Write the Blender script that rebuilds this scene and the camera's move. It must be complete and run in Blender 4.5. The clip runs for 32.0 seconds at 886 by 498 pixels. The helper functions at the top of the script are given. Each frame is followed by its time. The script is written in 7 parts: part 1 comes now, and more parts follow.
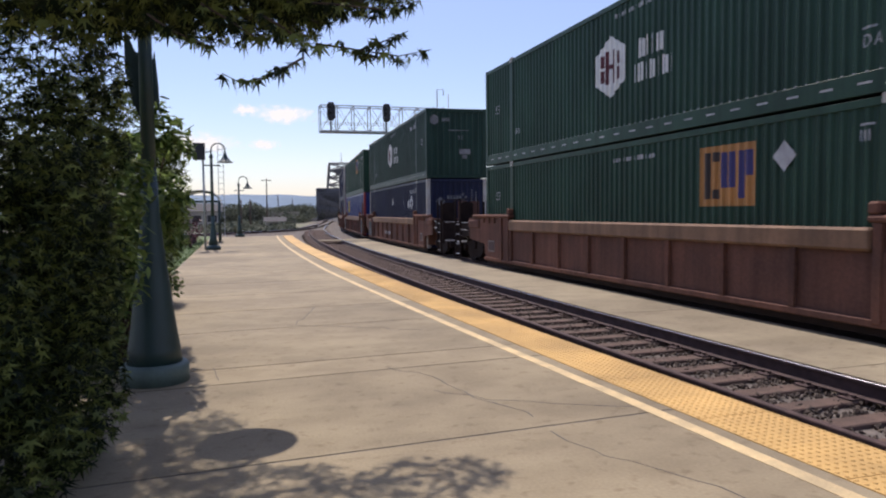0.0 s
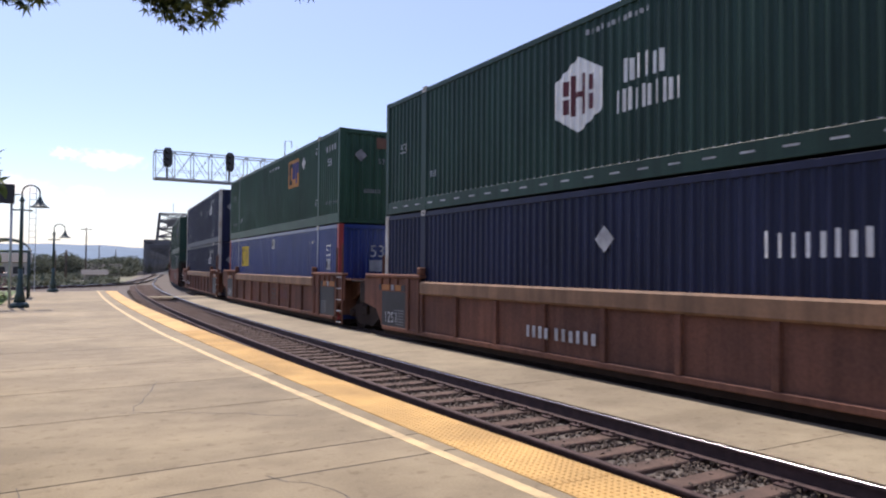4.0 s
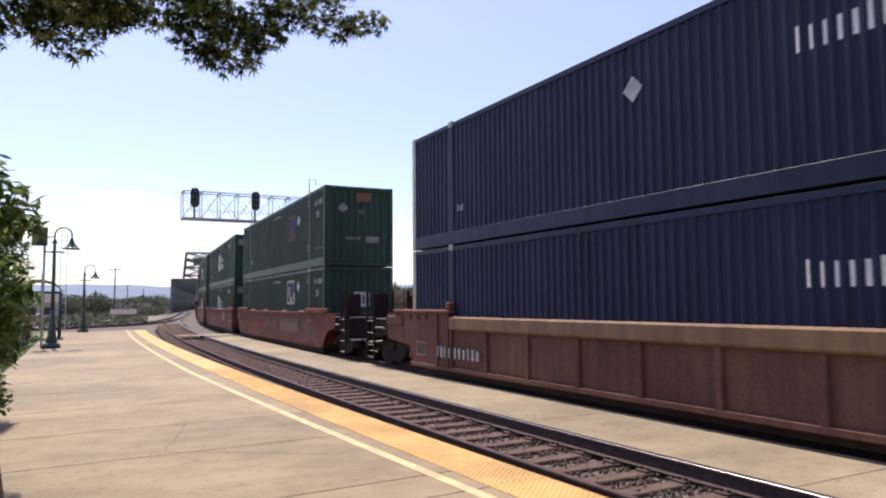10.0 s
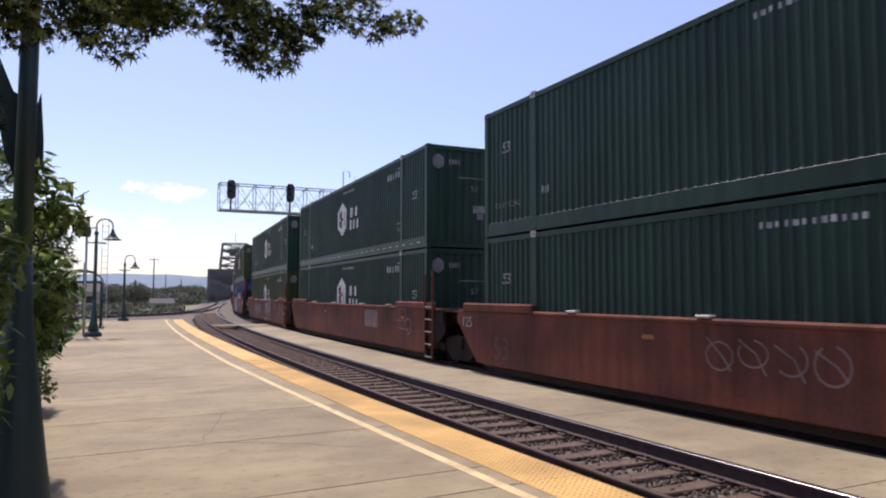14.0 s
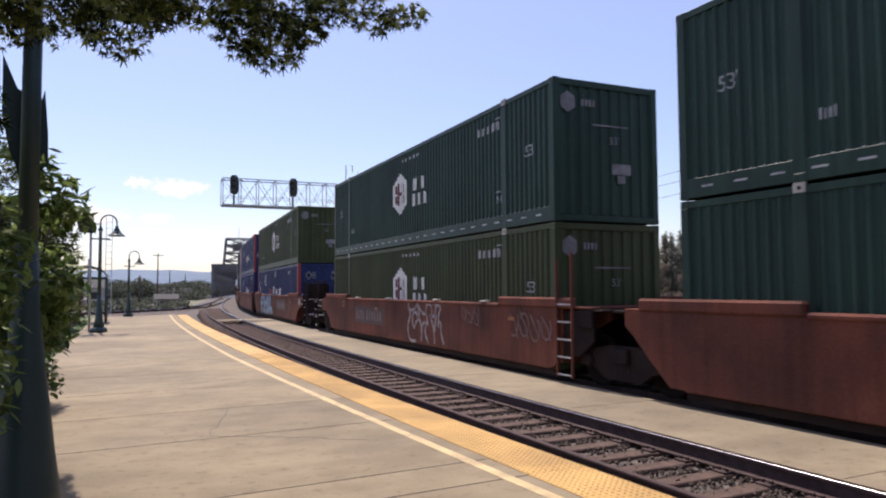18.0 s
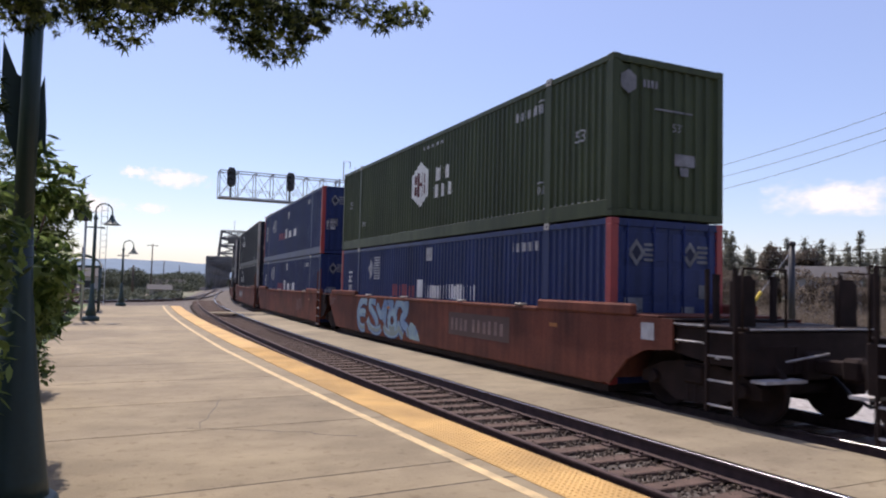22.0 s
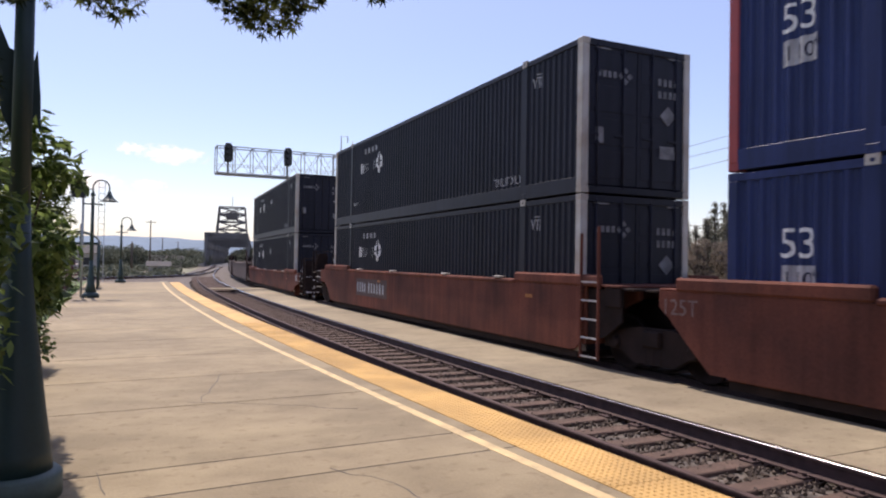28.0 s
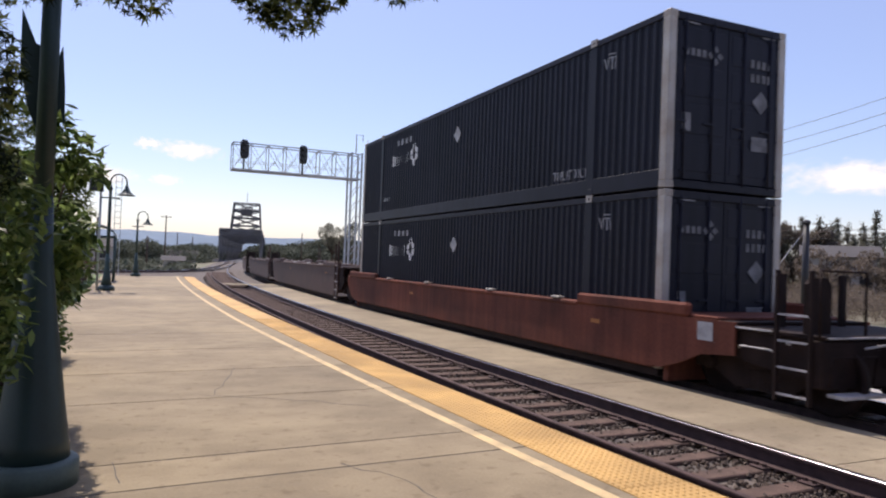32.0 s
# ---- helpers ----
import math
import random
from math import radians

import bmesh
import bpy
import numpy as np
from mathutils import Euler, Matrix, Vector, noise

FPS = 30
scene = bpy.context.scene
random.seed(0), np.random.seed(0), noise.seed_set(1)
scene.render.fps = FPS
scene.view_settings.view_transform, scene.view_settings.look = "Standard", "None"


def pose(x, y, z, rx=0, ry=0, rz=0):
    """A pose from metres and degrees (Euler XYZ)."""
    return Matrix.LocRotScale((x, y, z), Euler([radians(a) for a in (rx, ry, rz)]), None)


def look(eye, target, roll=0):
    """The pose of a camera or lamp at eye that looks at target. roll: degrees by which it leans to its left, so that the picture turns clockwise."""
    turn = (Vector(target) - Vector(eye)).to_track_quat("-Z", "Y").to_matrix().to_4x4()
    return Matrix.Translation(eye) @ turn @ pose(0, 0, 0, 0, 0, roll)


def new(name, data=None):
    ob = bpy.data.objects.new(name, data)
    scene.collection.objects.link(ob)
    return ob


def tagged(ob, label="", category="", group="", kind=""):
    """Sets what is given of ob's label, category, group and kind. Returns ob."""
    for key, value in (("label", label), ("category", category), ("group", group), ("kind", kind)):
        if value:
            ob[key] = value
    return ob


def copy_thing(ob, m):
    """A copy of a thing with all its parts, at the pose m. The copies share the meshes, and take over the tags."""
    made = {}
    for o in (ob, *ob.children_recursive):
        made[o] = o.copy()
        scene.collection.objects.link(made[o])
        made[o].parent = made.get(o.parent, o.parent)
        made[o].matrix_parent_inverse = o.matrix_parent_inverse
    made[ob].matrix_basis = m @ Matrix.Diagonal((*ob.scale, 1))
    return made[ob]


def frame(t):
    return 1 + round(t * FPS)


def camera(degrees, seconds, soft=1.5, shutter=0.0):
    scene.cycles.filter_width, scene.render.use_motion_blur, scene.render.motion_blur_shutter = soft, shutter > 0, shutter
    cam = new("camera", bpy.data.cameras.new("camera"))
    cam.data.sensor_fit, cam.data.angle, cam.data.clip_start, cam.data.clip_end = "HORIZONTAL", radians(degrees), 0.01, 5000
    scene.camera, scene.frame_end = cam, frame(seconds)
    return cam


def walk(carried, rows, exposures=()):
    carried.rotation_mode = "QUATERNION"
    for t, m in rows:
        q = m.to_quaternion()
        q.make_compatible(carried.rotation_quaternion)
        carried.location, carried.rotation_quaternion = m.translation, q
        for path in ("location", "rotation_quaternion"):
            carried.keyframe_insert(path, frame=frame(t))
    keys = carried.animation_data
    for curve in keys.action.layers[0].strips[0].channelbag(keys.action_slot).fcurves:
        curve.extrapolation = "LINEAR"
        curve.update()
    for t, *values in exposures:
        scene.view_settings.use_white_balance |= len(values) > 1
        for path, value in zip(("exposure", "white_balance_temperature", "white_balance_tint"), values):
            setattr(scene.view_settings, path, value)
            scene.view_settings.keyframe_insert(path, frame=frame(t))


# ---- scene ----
cam = camera(64.15, 32.0, 2.1, 0.2)
PATH = [
    (0.0, 0.000, 0.000, 1.480, -16.32, -2.99, 0.60),
    (0.5, -0.012, 0.243, 1.480, -17.85, -2.79, -0.28),
    (1.0, -0.018, 0.534, 1.495, -18.17, -0.36, -0.36),
    (1.5, -0.074, 0.688, 1.518, -19.37, 0.91, 0.19),
    (2.0, -0.044, 0.874, 1.523, -22.65, 0.78, 0.50),
    (2.5, -0.017, 1.051, 1.532, -23.00, 1.09, -0.24),
    (3.0, -0.040, 1.217, 1.529, -24.40, 0.93, 1.16),
    (3.5, -0.060, 1.351, 1.532, -27.02, 1.26, 0.25),
    (5.5, -0.152, 1.448, 1.531, -32.18, 2.06, 0.37),
    (6.0, -0.125, 1.442, 1.536, -30.38, 3.25, 0.41),
    (6.5, -0.121, 1.442, 1.538, -28.73, 3.88, 1.09),
    (7.0, -0.122, 1.441, 1.537, -28.41, 3.72, 0.83),
    (7.5, -0.121, 1.437, 1.540, -28.24, 3.83, 0.84),
    (8.0, -0.122, 1.427, 1.542, -28.25, 4.16, 0.50),
    (8.5, -0.130, 1.428, 1.540, -28.22, 4.40, 0.10),
    (9.0, -0.127, 1.427, 1.541, -28.05, 4.59, 0.37),
    (9.5, -0.133, 1.420, 1.541, -27.69, 4.65, 0.64),
    (10.0, -0.140, 1.417, 1.543, -27.31, 4.37, 0.42),
    (10.5, -0.143, 1.420, 1.542, -27.21, 3.38, -0.19),
    (11.0, -0.143, 1.420, 1.546, -27.17, 3.14, 0.21),
    (11.5, -0.146, 1.408, 1.544, -27.05, 3.15, -0.31),
    (12.0, -0.149, 1.414, 1.547, -24.63, 3.60, -0.40),
    (12.5, -0.156, 1.420, 1.552, -23.49, 3.91, 0.90),
    (13.0, -0.147, 1.422, 1.568, -23.25, 3.57, 1.20),
    (13.5, -0.144, 1.418, 1.572, -24.12, 3.44, 1.40),
    (14.0, -0.152, 1.415, 1.576, -24.70, 3.73, -0.11),
    (14.5, -0.162, 1.414, 1.576, -24.56, 2.98, -0.01),
    (15.0, -0.167, 1.404, 1.575, -24.44, 2.89, -0.10),
    (15.5, -0.163, 1.404, 1.572, -24.30, 2.85, -0.04),
    (17.5, -0.163, 1.409, 1.579, -24.48, 3.28, -0.15),
    (18.0, -0.162, 1.414, 1.576, -24.41, 3.19, 0.34),
    (18.5, -0.164, 1.417, 1.578, -24.26, 3.10, 0.32),
    (19.0, -0.162, 1.407, 1.579, -24.14, 3.11, 0.36),
    (19.5, -0.163, 1.395, 1.579, -24.08, 3.11, 0.82),
    (20.0, -0.159, 1.389, 1.576, -24.10, 3.04, 0.36),
    (20.5, -0.165, 1.395, 1.575, -24.14, 2.89, -0.07),
    (21.0, -0.166, 1.400, 1.575, -24.22, 2.80, 0.14),
    (21.5, -0.173, 1.408, 1.578, -24.20, 3.06, -0.88),
    (22.0, -0.166, 1.408, 1.574, -24.88, 3.12, -1.40),
    (22.5, -0.161, 1.407, 1.564, -25.16, 2.78, -1.04),
    (23.0, -0.161, 1.409, 1.567, -25.19, 2.32, -0.93),
    (23.5, -0.167, 1.405, 1.568, -25.04, 2.09, -1.09),
    (24.0, -0.165, 1.409, 1.564, -24.95, 1.96, -1.19),
    (24.5, -0.169, 1.416, 1.566, -25.04, 1.77, -1.27),
    (25.0, -0.167, 1.402, 1.564, -25.05, 1.71, -1.30),
    (25.5, -0.166, 1.402, 1.567, -25.01, 1.77, -1.31),
    (27.5, -0.164, 1.403, 1.562, -24.97, 1.21, -0.98),
    (28.0, -0.164, 1.409, 1.564, -24.97, 1.07, -1.00),
    (28.5, -0.164, 1.400, 1.564, -24.96, 1.00, -0.97),
    (29.0, -0.161, 1.396, 1.560, -24.91, 0.94, -1.01),
    (29.5, -0.163, 1.391, 1.561, -24.82, 0.76, -1.07),
    (30.0, -0.166, 1.387, 1.559, -24.74, 0.84, -1.33),
    (30.5, -0.165, 1.387, 1.562, -24.79, 0.74, -1.33),
    (31.0, -0.167, 1.390, 1.563, -24.74, 1.01, -1.27),
    (31.5, -0.166, 1.387, 1.564, -24.67, 1.00, -1.24),
    (32.0, -0.190, 1.374, 1.558, -23.96, 1.05, -2.14),
]
EXPOSURES = [(0.0, 0.05, 6650, 16.5), (1.5, 0.08, 6600, 15.5), (2.5, 0.03, 6400, 14.5), (4.5, 0.45, 6800, 18.5), (6.0, 0.57, 6900, 19.5), (9.0, 0.53, 7000, 20.5), (10.5, 0.45, 7050, 20.5), (12.0, 0.08, 6700, 18.5), (13.0, 0.23, 6850, 19.5), (20.0, 0.23, 6900, 19.5), (22.0, 0.11, 6750, 18.5), (24.0, 0.29, 7000, 19.5), (28.0, 0.25, 7000, 19.5), (30.0, 0.25, 6950, 19.5), (32.0, 0.15, 6850, 18.5)]
walk(cam, [(t, pose(x, y, z, 90 + pitch, roll, yaw)) for t, x, y, z, yaw, pitch, roll in PATH], EXPOSURES)

# ---- light ----
SUN_ELEVATION, SUN_TURN = 60.0, -5.5   # degrees; turn is clockwise from +y
world = bpy.data.worlds.new("sky")
scene.world = world
world.use_nodes = True
wn, wl = world.node_tree.nodes, world.node_tree.links
sky = wn.new("ShaderNodeTexSky")
sky.sky_type, sky.sun_disc = "NISHITA", False
sky.sun_elevation, sky.sun_rotation = radians(SUN_ELEVATION), radians(SUN_TURN)
sky.dust_density, sky.air_density, sky.ozone_density = 0.9, 1.0, 2.8
soft_sky = wn.new("ShaderNodeHueSaturation")
soft_sky.inputs["Saturation"].default_value = 1.35
wl.new(sky.outputs[0], soft_sky.inputs["Color"])
haze = wn.new("ShaderNodeMix")          # thin even haze over the whole sky
haze.data_type = "RGBA"
haze.inputs[0].default_value = 0.22
haze.inputs[7].default_value = (8.2, 7.7, 10.4, 1)
wl.new(soft_sky.outputs[0], haze.inputs[6])
wl.new(haze.outputs[2], wn["Background"].inputs[0])
wn["Background"].inputs[1].default_value = 0.135
sun = new("sun", bpy.data.lights.new("sun", "SUN"))
sun.data.energy, sun.data.angle, sun.data.color = 4.3, radians(0.53), (1.0, 0.96, 0.9)
sa, se = radians(SUN_TURN), radians(SUN_ELEVATION)
sun.matrix_world = look(Vector((math.sin(sa) * math.cos(se), math.cos(sa) * math.cos(se), math.sin(se))) * 50, (0, 0, 0))


# ---- materials ----
def material(name, color, rough=0.7, metal=0.0, vary=0.15, scale=3.0, grain=60.0, bump=0.15, second=None, specular=0.5, streak=0.0):
    """A surface with blotches at one scale, grain at another, and a fine relief."""
    m = bpy.data.materials.new(name)
    m.use_nodes = True
    n, l = m.node_tree.nodes, m.node_tree.links
    b = n["Principled BSDF"]
    b.inputs["Roughness"].default_value, b.inputs["Metallic"].default_value = rough, metal
    b.inputs["Specular IOR Level"].default_value = specular
    tc, big, small = n.new("ShaderNodeTexCoord"), n.new("ShaderNodeTexNoise"), n.new("ShaderNodeTexNoise")
    big.inputs["Scale"].default_value, big.inputs["Detail"].default_value = scale, 6
    small.inputs["Scale"].default_value, small.inputs["Detail"].default_value = grain, 4
    l.new(tc.outputs["Object"], big.inputs["Vector"])
    l.new(tc.outputs["Object"], small.inputs["Vector"])
    ramp, mix = n.new("ShaderNodeValToRGB"), n.new("ShaderNodeMix")
    dark = second or tuple(c * (1 - 2 * vary) for c in color)
    ramp.color_ramp.elements[0].position, ramp.color_ramp.elements[1].position = 0.35, 0.65
    ramp.color_ramp.elements[0].color, ramp.color_ramp.elements[1].color = (*dark, 1), (*color, 1)
    l.new(big.outputs[0], ramp.inputs[0])
    mix.data_type, mix.blend_type = "RGBA", "OVERLAY"
    mix.inputs[0].default_value = min(1.0, vary * 1.5)
    l.new(ramp.outputs[0], mix.inputs[6])
    l.new(small.outputs[0], mix.inputs[7])
    source = mix.outputs[2]
    if streak:            # grime that has run down the sheet
        mp, runs, fade, mul = n.new("ShaderNodeMapping"), n.new("ShaderNodeTexNoise"), n.new("ShaderNodeValToRGB"), n.new("ShaderNodeMix")
        mp.inputs["Scale"].default_value = (3.0, 3.0, 0.22)
        runs.inputs["Scale"].default_value, runs.inputs["Detail"].default_value = 1.7, 7
        fade.color_ramp.elements[0].position, fade.color_ramp.elements[1].position = 0.36, 0.62
        fade.color_ramp.elements[0].color, fade.color_ramp.elements[1].color = (1 - streak, 1 - streak, 1 - streak, 1), (1, 1, 1, 1)
        mul.data_type, mul.blend_type = "RGBA", "MULTIPLY"
        mul.inputs[0].default_value = 1.0
        l.new(tc.outputs["Object"], mp.inputs[0])
        l.new(mp.outputs[0], runs.inputs["Vector"])
        l.new(runs.outputs[0], fade.inputs[0])
        l.new(source, mul.inputs[6])
        l.new(fade.outputs[0], mul.inputs[7])
        source = mul.outputs[2]
    l.new(source, b.inputs["Base Color"])
    if bump:
        bp = n.new("ShaderNodeBump")
        bp.inputs["Strength"].default_value, bp.inputs["Distance"].default_value = bump, 0.01
        l.new(small.outputs[0], bp.inputs["Height"])
        l.new(bp.outputs[0], b.inputs["Normal"])
    return m


def concrete_material(name="concrete", pale=(0.318, 0.254, 0.153), dull=(0.222, 0.175, 0.107)):
    """Worn concrete: broad warm stains, trodden streaks, small dark spots and sandy grain."""
    m = material(name, pale, 0.88, 0, 0.14, 0.35, 45, 0.3, dull)
    n, l = m.node_tree.nodes, m.node_tree.links
    b = n["Principled BSDF"]
    source = b.inputs["Base Color"].links[0].from_socket
    tc, mp = n.new("ShaderNodeTexCoord"), n.new("ShaderNodeMapping")
    mp.inputs["Scale"].default_value = (0.8, 1.1, 1.0)
    streak, spots = n.new("ShaderNodeTexNoise"), n.new("ShaderNodeTexNoise")
    streak.inputs["Scale"].default_value, streak.inputs["Detail"].default_value = 2.2, 8
    spots.inputs["Scale"].default_value, spots.inputs["Detail"].default_value = 9, 3
    l.new(tc.outputs["Object"], mp.inputs[0])
    l.new(mp.outputs[0], streak.inputs["Vector"])
    l.new(tc.outputs["Object"], spots.inputs["Vector"])
    for tex, lo, hi, dark in ((streak, 0.36, 0.62, (0.80, 0.785, 0.77)), (spots, 0.30, 0.42, (0.78, 0.74, 0.70))):
        ramp, mix = n.new("ShaderNodeValToRGB"), n.new("ShaderNodeMix")
        ramp.color_ramp.elements[0].position, ramp.color_ramp.elements[1].position = lo, hi
        ramp.color_ramp.elements[0].color, ramp.color_ramp.elements[1].color = (*dark, 1), (1, 1, 1, 1)
        mix.data_type, mix.blend_type = "RGBA", "MULTIPLY"
        mix.inputs[0].default_value = 1.0
        l.new(tex.outputs[0], ramp.inputs[0])
        l.new(source, mix.inputs[6])
        l.new(ramp.outputs[0], mix.inputs[7])
        source = mix.outputs[2]
    info, tone, mix = n.new("ShaderNodeObjectInfo"), n.new("ShaderNodeMapRange"), n.new("ShaderNodeMix")
    tone.inputs["To Min"].default_value, tone.inputs["To Max"].default_value = 0.92, 1.08
    mix.data_type, mix.blend_type = "RGBA", "MULTIPLY"
    mix.inputs[0].default_value = 1.0
    l.new(info.outputs["Random"], tone.inputs["Value"])
    l.new(source, mix.inputs[6])
    l.new(tone.outputs[0], mix.inputs[7])
    l.new(mix.outputs[2], b.inputs["Base Color"])
    return m


CONCRETE = concrete_material()
WALK_CONCRETE = concrete_material("walkway_concrete", (0.325, 0.268, 0.172), (0.225, 0.182, 0.118))
TACTILE = material("tactile_yellow", (0.62, 0.375, 0.12), 0.75, 0, 0.16, 1.2, 60)
LINE_PAINT = material("line_paint", (0.66, 0.48, 0.24), 0.8, 0, 0.2, 4.5, 70, 0.3, (0.44, 0.33, 0.18))
BALLAST = material("ballast", (0.17, 0.14, 0.115), 0.95, 0, 0.3, 6, 30, 1.0, (0.06, 0.05, 0.043))
TIE_WOOD = material("tie_wood", (0.118, 0.072, 0.053), 0.9, 0, 0.2, 4, 60, 0.5)
RAIL_STEEL = material("rail_rust", (0.08, 0.045, 0.04), 0.8, 0.2, 0.2, 8, 80)
RAIL_SHINE = material("rail_top_steel", (0.50, 0.48, 0.48), 0.24, 1.0, 0.05, 10, 90, 0.02)
EARTH = material("dry_ground", (0.24, 0.2, 0.15), 0.95, 0, 0.2, 0.12, 4, 0.4, (0.14, 0.15, 0.08))
GRASS = material("grass", (0.12, 0.18, 0.05), 0.9, 0, 0.25, 1.5, 30, 0.6)
MULCH = material("mulch", (0.16, 0.09, 0.06), 0.95, 0, 0.25, 6, 40, 0.8)
GREEN = material("container_green", (0.025, 0.068, 0.043), 0.46, 0, 0.14, 0.5, 30, 0.05, None, 0.2, streak=0.3)
DEEP_GREEN = material("container_deep_green", (0.019, 0.050, 0.037), 0.46, 0, 0.14, 0.5, 30, 0.05, None, 0.2, streak=0.3)
OLIVE = material("container_olive", (0.052, 0.066, 0.027), 0.5, 0, 0.14, 0.5, 30, 0.05, None, 0.2, streak=0.3)
NAVY = material("container_navy", (0.018, 0.022, 0.058), 0.48, 0, 0.14, 0.5, 30, 0.05, None, 0.2, streak=0.3)
BLACK = material("container_black", (0.014, 0.015, 0.026), 0.5, 0, 0.14, 0.5, 30, 0.05, None, 0.2, streak=0.3)
BLUE = material("container_blue", (0.016, 0.038, 0.185), 0.3, 0, 0.12, 0.7, 30, 0.05, streak=0.22)
STACK_BLUE = material("container_dull_blue", (0.021, 0.036, 0.122), 0.45, 0, 0.15, 0.5, 30, 0.05, None, 0.2, streak=0.3)
RED = material("red_post", (0.31, 0.032, 0.03), 0.5, 0, 0.12, 2, 30, 0.05)
PALE = material("pale_post", (0.5, 0.49, 0.46), 0.55, 0, 0.12, 1.5, 30, 0.05, (0.36, 0.3, 0.24), streak=0.35)
BROWN = material("wellcar_brown", (0.185, 0.083, 0.055), 0.75, 0, 0.25, 0.8, 20, 0.2, (0.115, 0.057, 0.042), 0.15, streak=0.25)
OXIDE = material("wellcar_oxide_red", (0.185, 0.060, 0.038), 0.75, 0, 0.22, 0.7, 20, 0.2, (0.095, 0.036, 0.026), 0.15, streak=0.25)
TAN = material("wellcar_faded_chord", (0.24, 0.13, 0.07), 0.75, 0, 0.15, 1.5, 20, 0.15, streak=0.3)
DARK = material("dark_undergear", (0.027, 0.016, 0.0135), 0.85, 0.0, 0.2, 3, 30, 0.3, None, 0.2)
STEEL = material("galvanised_steel", (0.42, 0.44, 0.46), 0.5, 0.6, 0.1, 3, 40, 0.05)
WHITE = material("white_marking", (0.72, 0.72, 0.7), 0.6, 0, 0.1, 2, 40, 0.05)
LAMP_GREEN = material("lamp_green_paint", (0.018, 0.045, 0.043), 0.5, 0, 0.1, 4, 40, 0.05)
# iron lightened: the glint of sunlit tops is in its colour
GRAB_IRON = material("sunlit_grab_iron", (0.55, 0.52, 0.50), 0.7, 0.1, 0.2, 6, 40, 0.1)
# lighter copy of the lamp green, with the ring's sunlight in the colour
RING_GREEN = material("sunlit_base_ring_paint", (0.10, 0.145, 0.125), 0.6, 0, 0.15, 4, 40, 0.1)
BLACK_PAINT = material("black_paint", (0.015, 0.015, 0.018), 0.5, 0, 0.1, 4, 40, 0.05)
BRIDGE_STEEL = material("bridge_weathered_steel", (0.16, 0.16, 0.165), 0.85, 0.0, 0.2, 0.3, 4, 0.1)
BARK = material("bark", (0.09, 0.06, 0.045), 0.95, 0, 0.25, 8, 40, 0.8)
# aerial haze is put into the hills' own colour
HAZE_BLUE = material("far_hill", (0.16, 0.22, 0.28), 1.0, 0, 0.1, 0.002, 0.02, 0)


ORANGE = material("logo_orange", (0.45, 0.2, 0.05), 0.6, 0, 0.1, 3, 40, 0.03)
DIM_ORANGE = material("sun_bleached_logo", (0.13, 0.055, 0.03), 0.7, 0, 0.2, 3, 40, 0.03)
YELLOW = material("logo_yellow", (0.62, 0.44, 0.03), 0.6, 0, 0.1, 3, 40, 0.03)
PURPLE = material("logo_purple", (0.042, 0.038, 0.150), 0.6, 0, 0.1, 3, 40, 0.03)
MAROON = material("logo_maroon", (0.10, 0.012, 0.02), 0.6, 0, 0.1, 3, 40, 0.03)
INK = material("logo_ink", (0.03, 0.018, 0.015), 0.6, 0, 0.1, 3, 40, 0.03)
FADED_RED = material("faded_red_marking", (0.25, 0.05, 0.07), 0.6, 0, 0.15, 3, 40, 0.03)
FADED_WHITE = material("faded_white_marking", (0.40, 0.40, 0.41), 0.6, 0, 0.2, 4, 40, 0.03)
# white with the ends' shade put into it; also for faint small lettering
DIM_WHITE = material("dim_white_marking", (0.20, 0.20, 0.21), 0.7, 0, 0.25, 4, 40, 0.03)
DULL_ORANGE = material("dull_orange_spray", (0.30, 0.12, 0.03), 0.7, 0, 0.25, 5, 30, 0.03)
CHALK = material("chalky_graffiti", (0.20, 0.125, 0.11), 0.7, 0, 0.2, 3, 30, 0.03)
SPRAY = material("patchy_white_spray", (0.36, 0.32, 0.31), 0.7, 0, 0.3, 5, 30, 0.03, (0.17, 0.12, 0.11))
GREY_GREEN = material("grey_green_graffiti", (0.20, 0.25, 0.23), 0.6, 0, 0.15, 1.5, 30, 0.03)
MID_BLUE = material("mid_blue_graffiti", (0.08, 0.14, 0.30), 0.6, 0, 0.15, 1.5, 30, 0.03)
PALE_GREEN = material("pale_green_graffiti", (0.26, 0.36, 0.31), 0.6, 0, 0.2, 2.5, 30, 0.03, (0.10, 0.18, 0.30))
PALE_CYAN = material("pale_cyan_graffiti", (0.24, 0.36, 0.40), 0.6, 0, 0.15, 1.2, 30, 0.03, (0.13, 0.22, 0.36))
AMBER = material("amber_reflector", (0.36, 0.13, 0.025), 0.6, 0, 0.05, 3, 40, 0.02)
PANEL_BLACK = material("black_panel_paint", (0.020, 0.019, 0.022), 0.6, 0, 0.15, 3, 30, 0.05)
FADED_RUST = material("pale_rust_frame", (0.26, 0.2, 0.17), 0.7, 0, 0.15, 3, 30, 0.05)
DARK_BROWN = material("dark_brown_stencil_panel", (0.075, 0.038, 0.030), 0.7, 0, 0.1, 2, 30, 0.05)
GLASS_WHITE = material("shelter_roof_panel", (0.55, 0.58, 0.6), 0.3, 0, 0.08, 2, 30, 0.02)
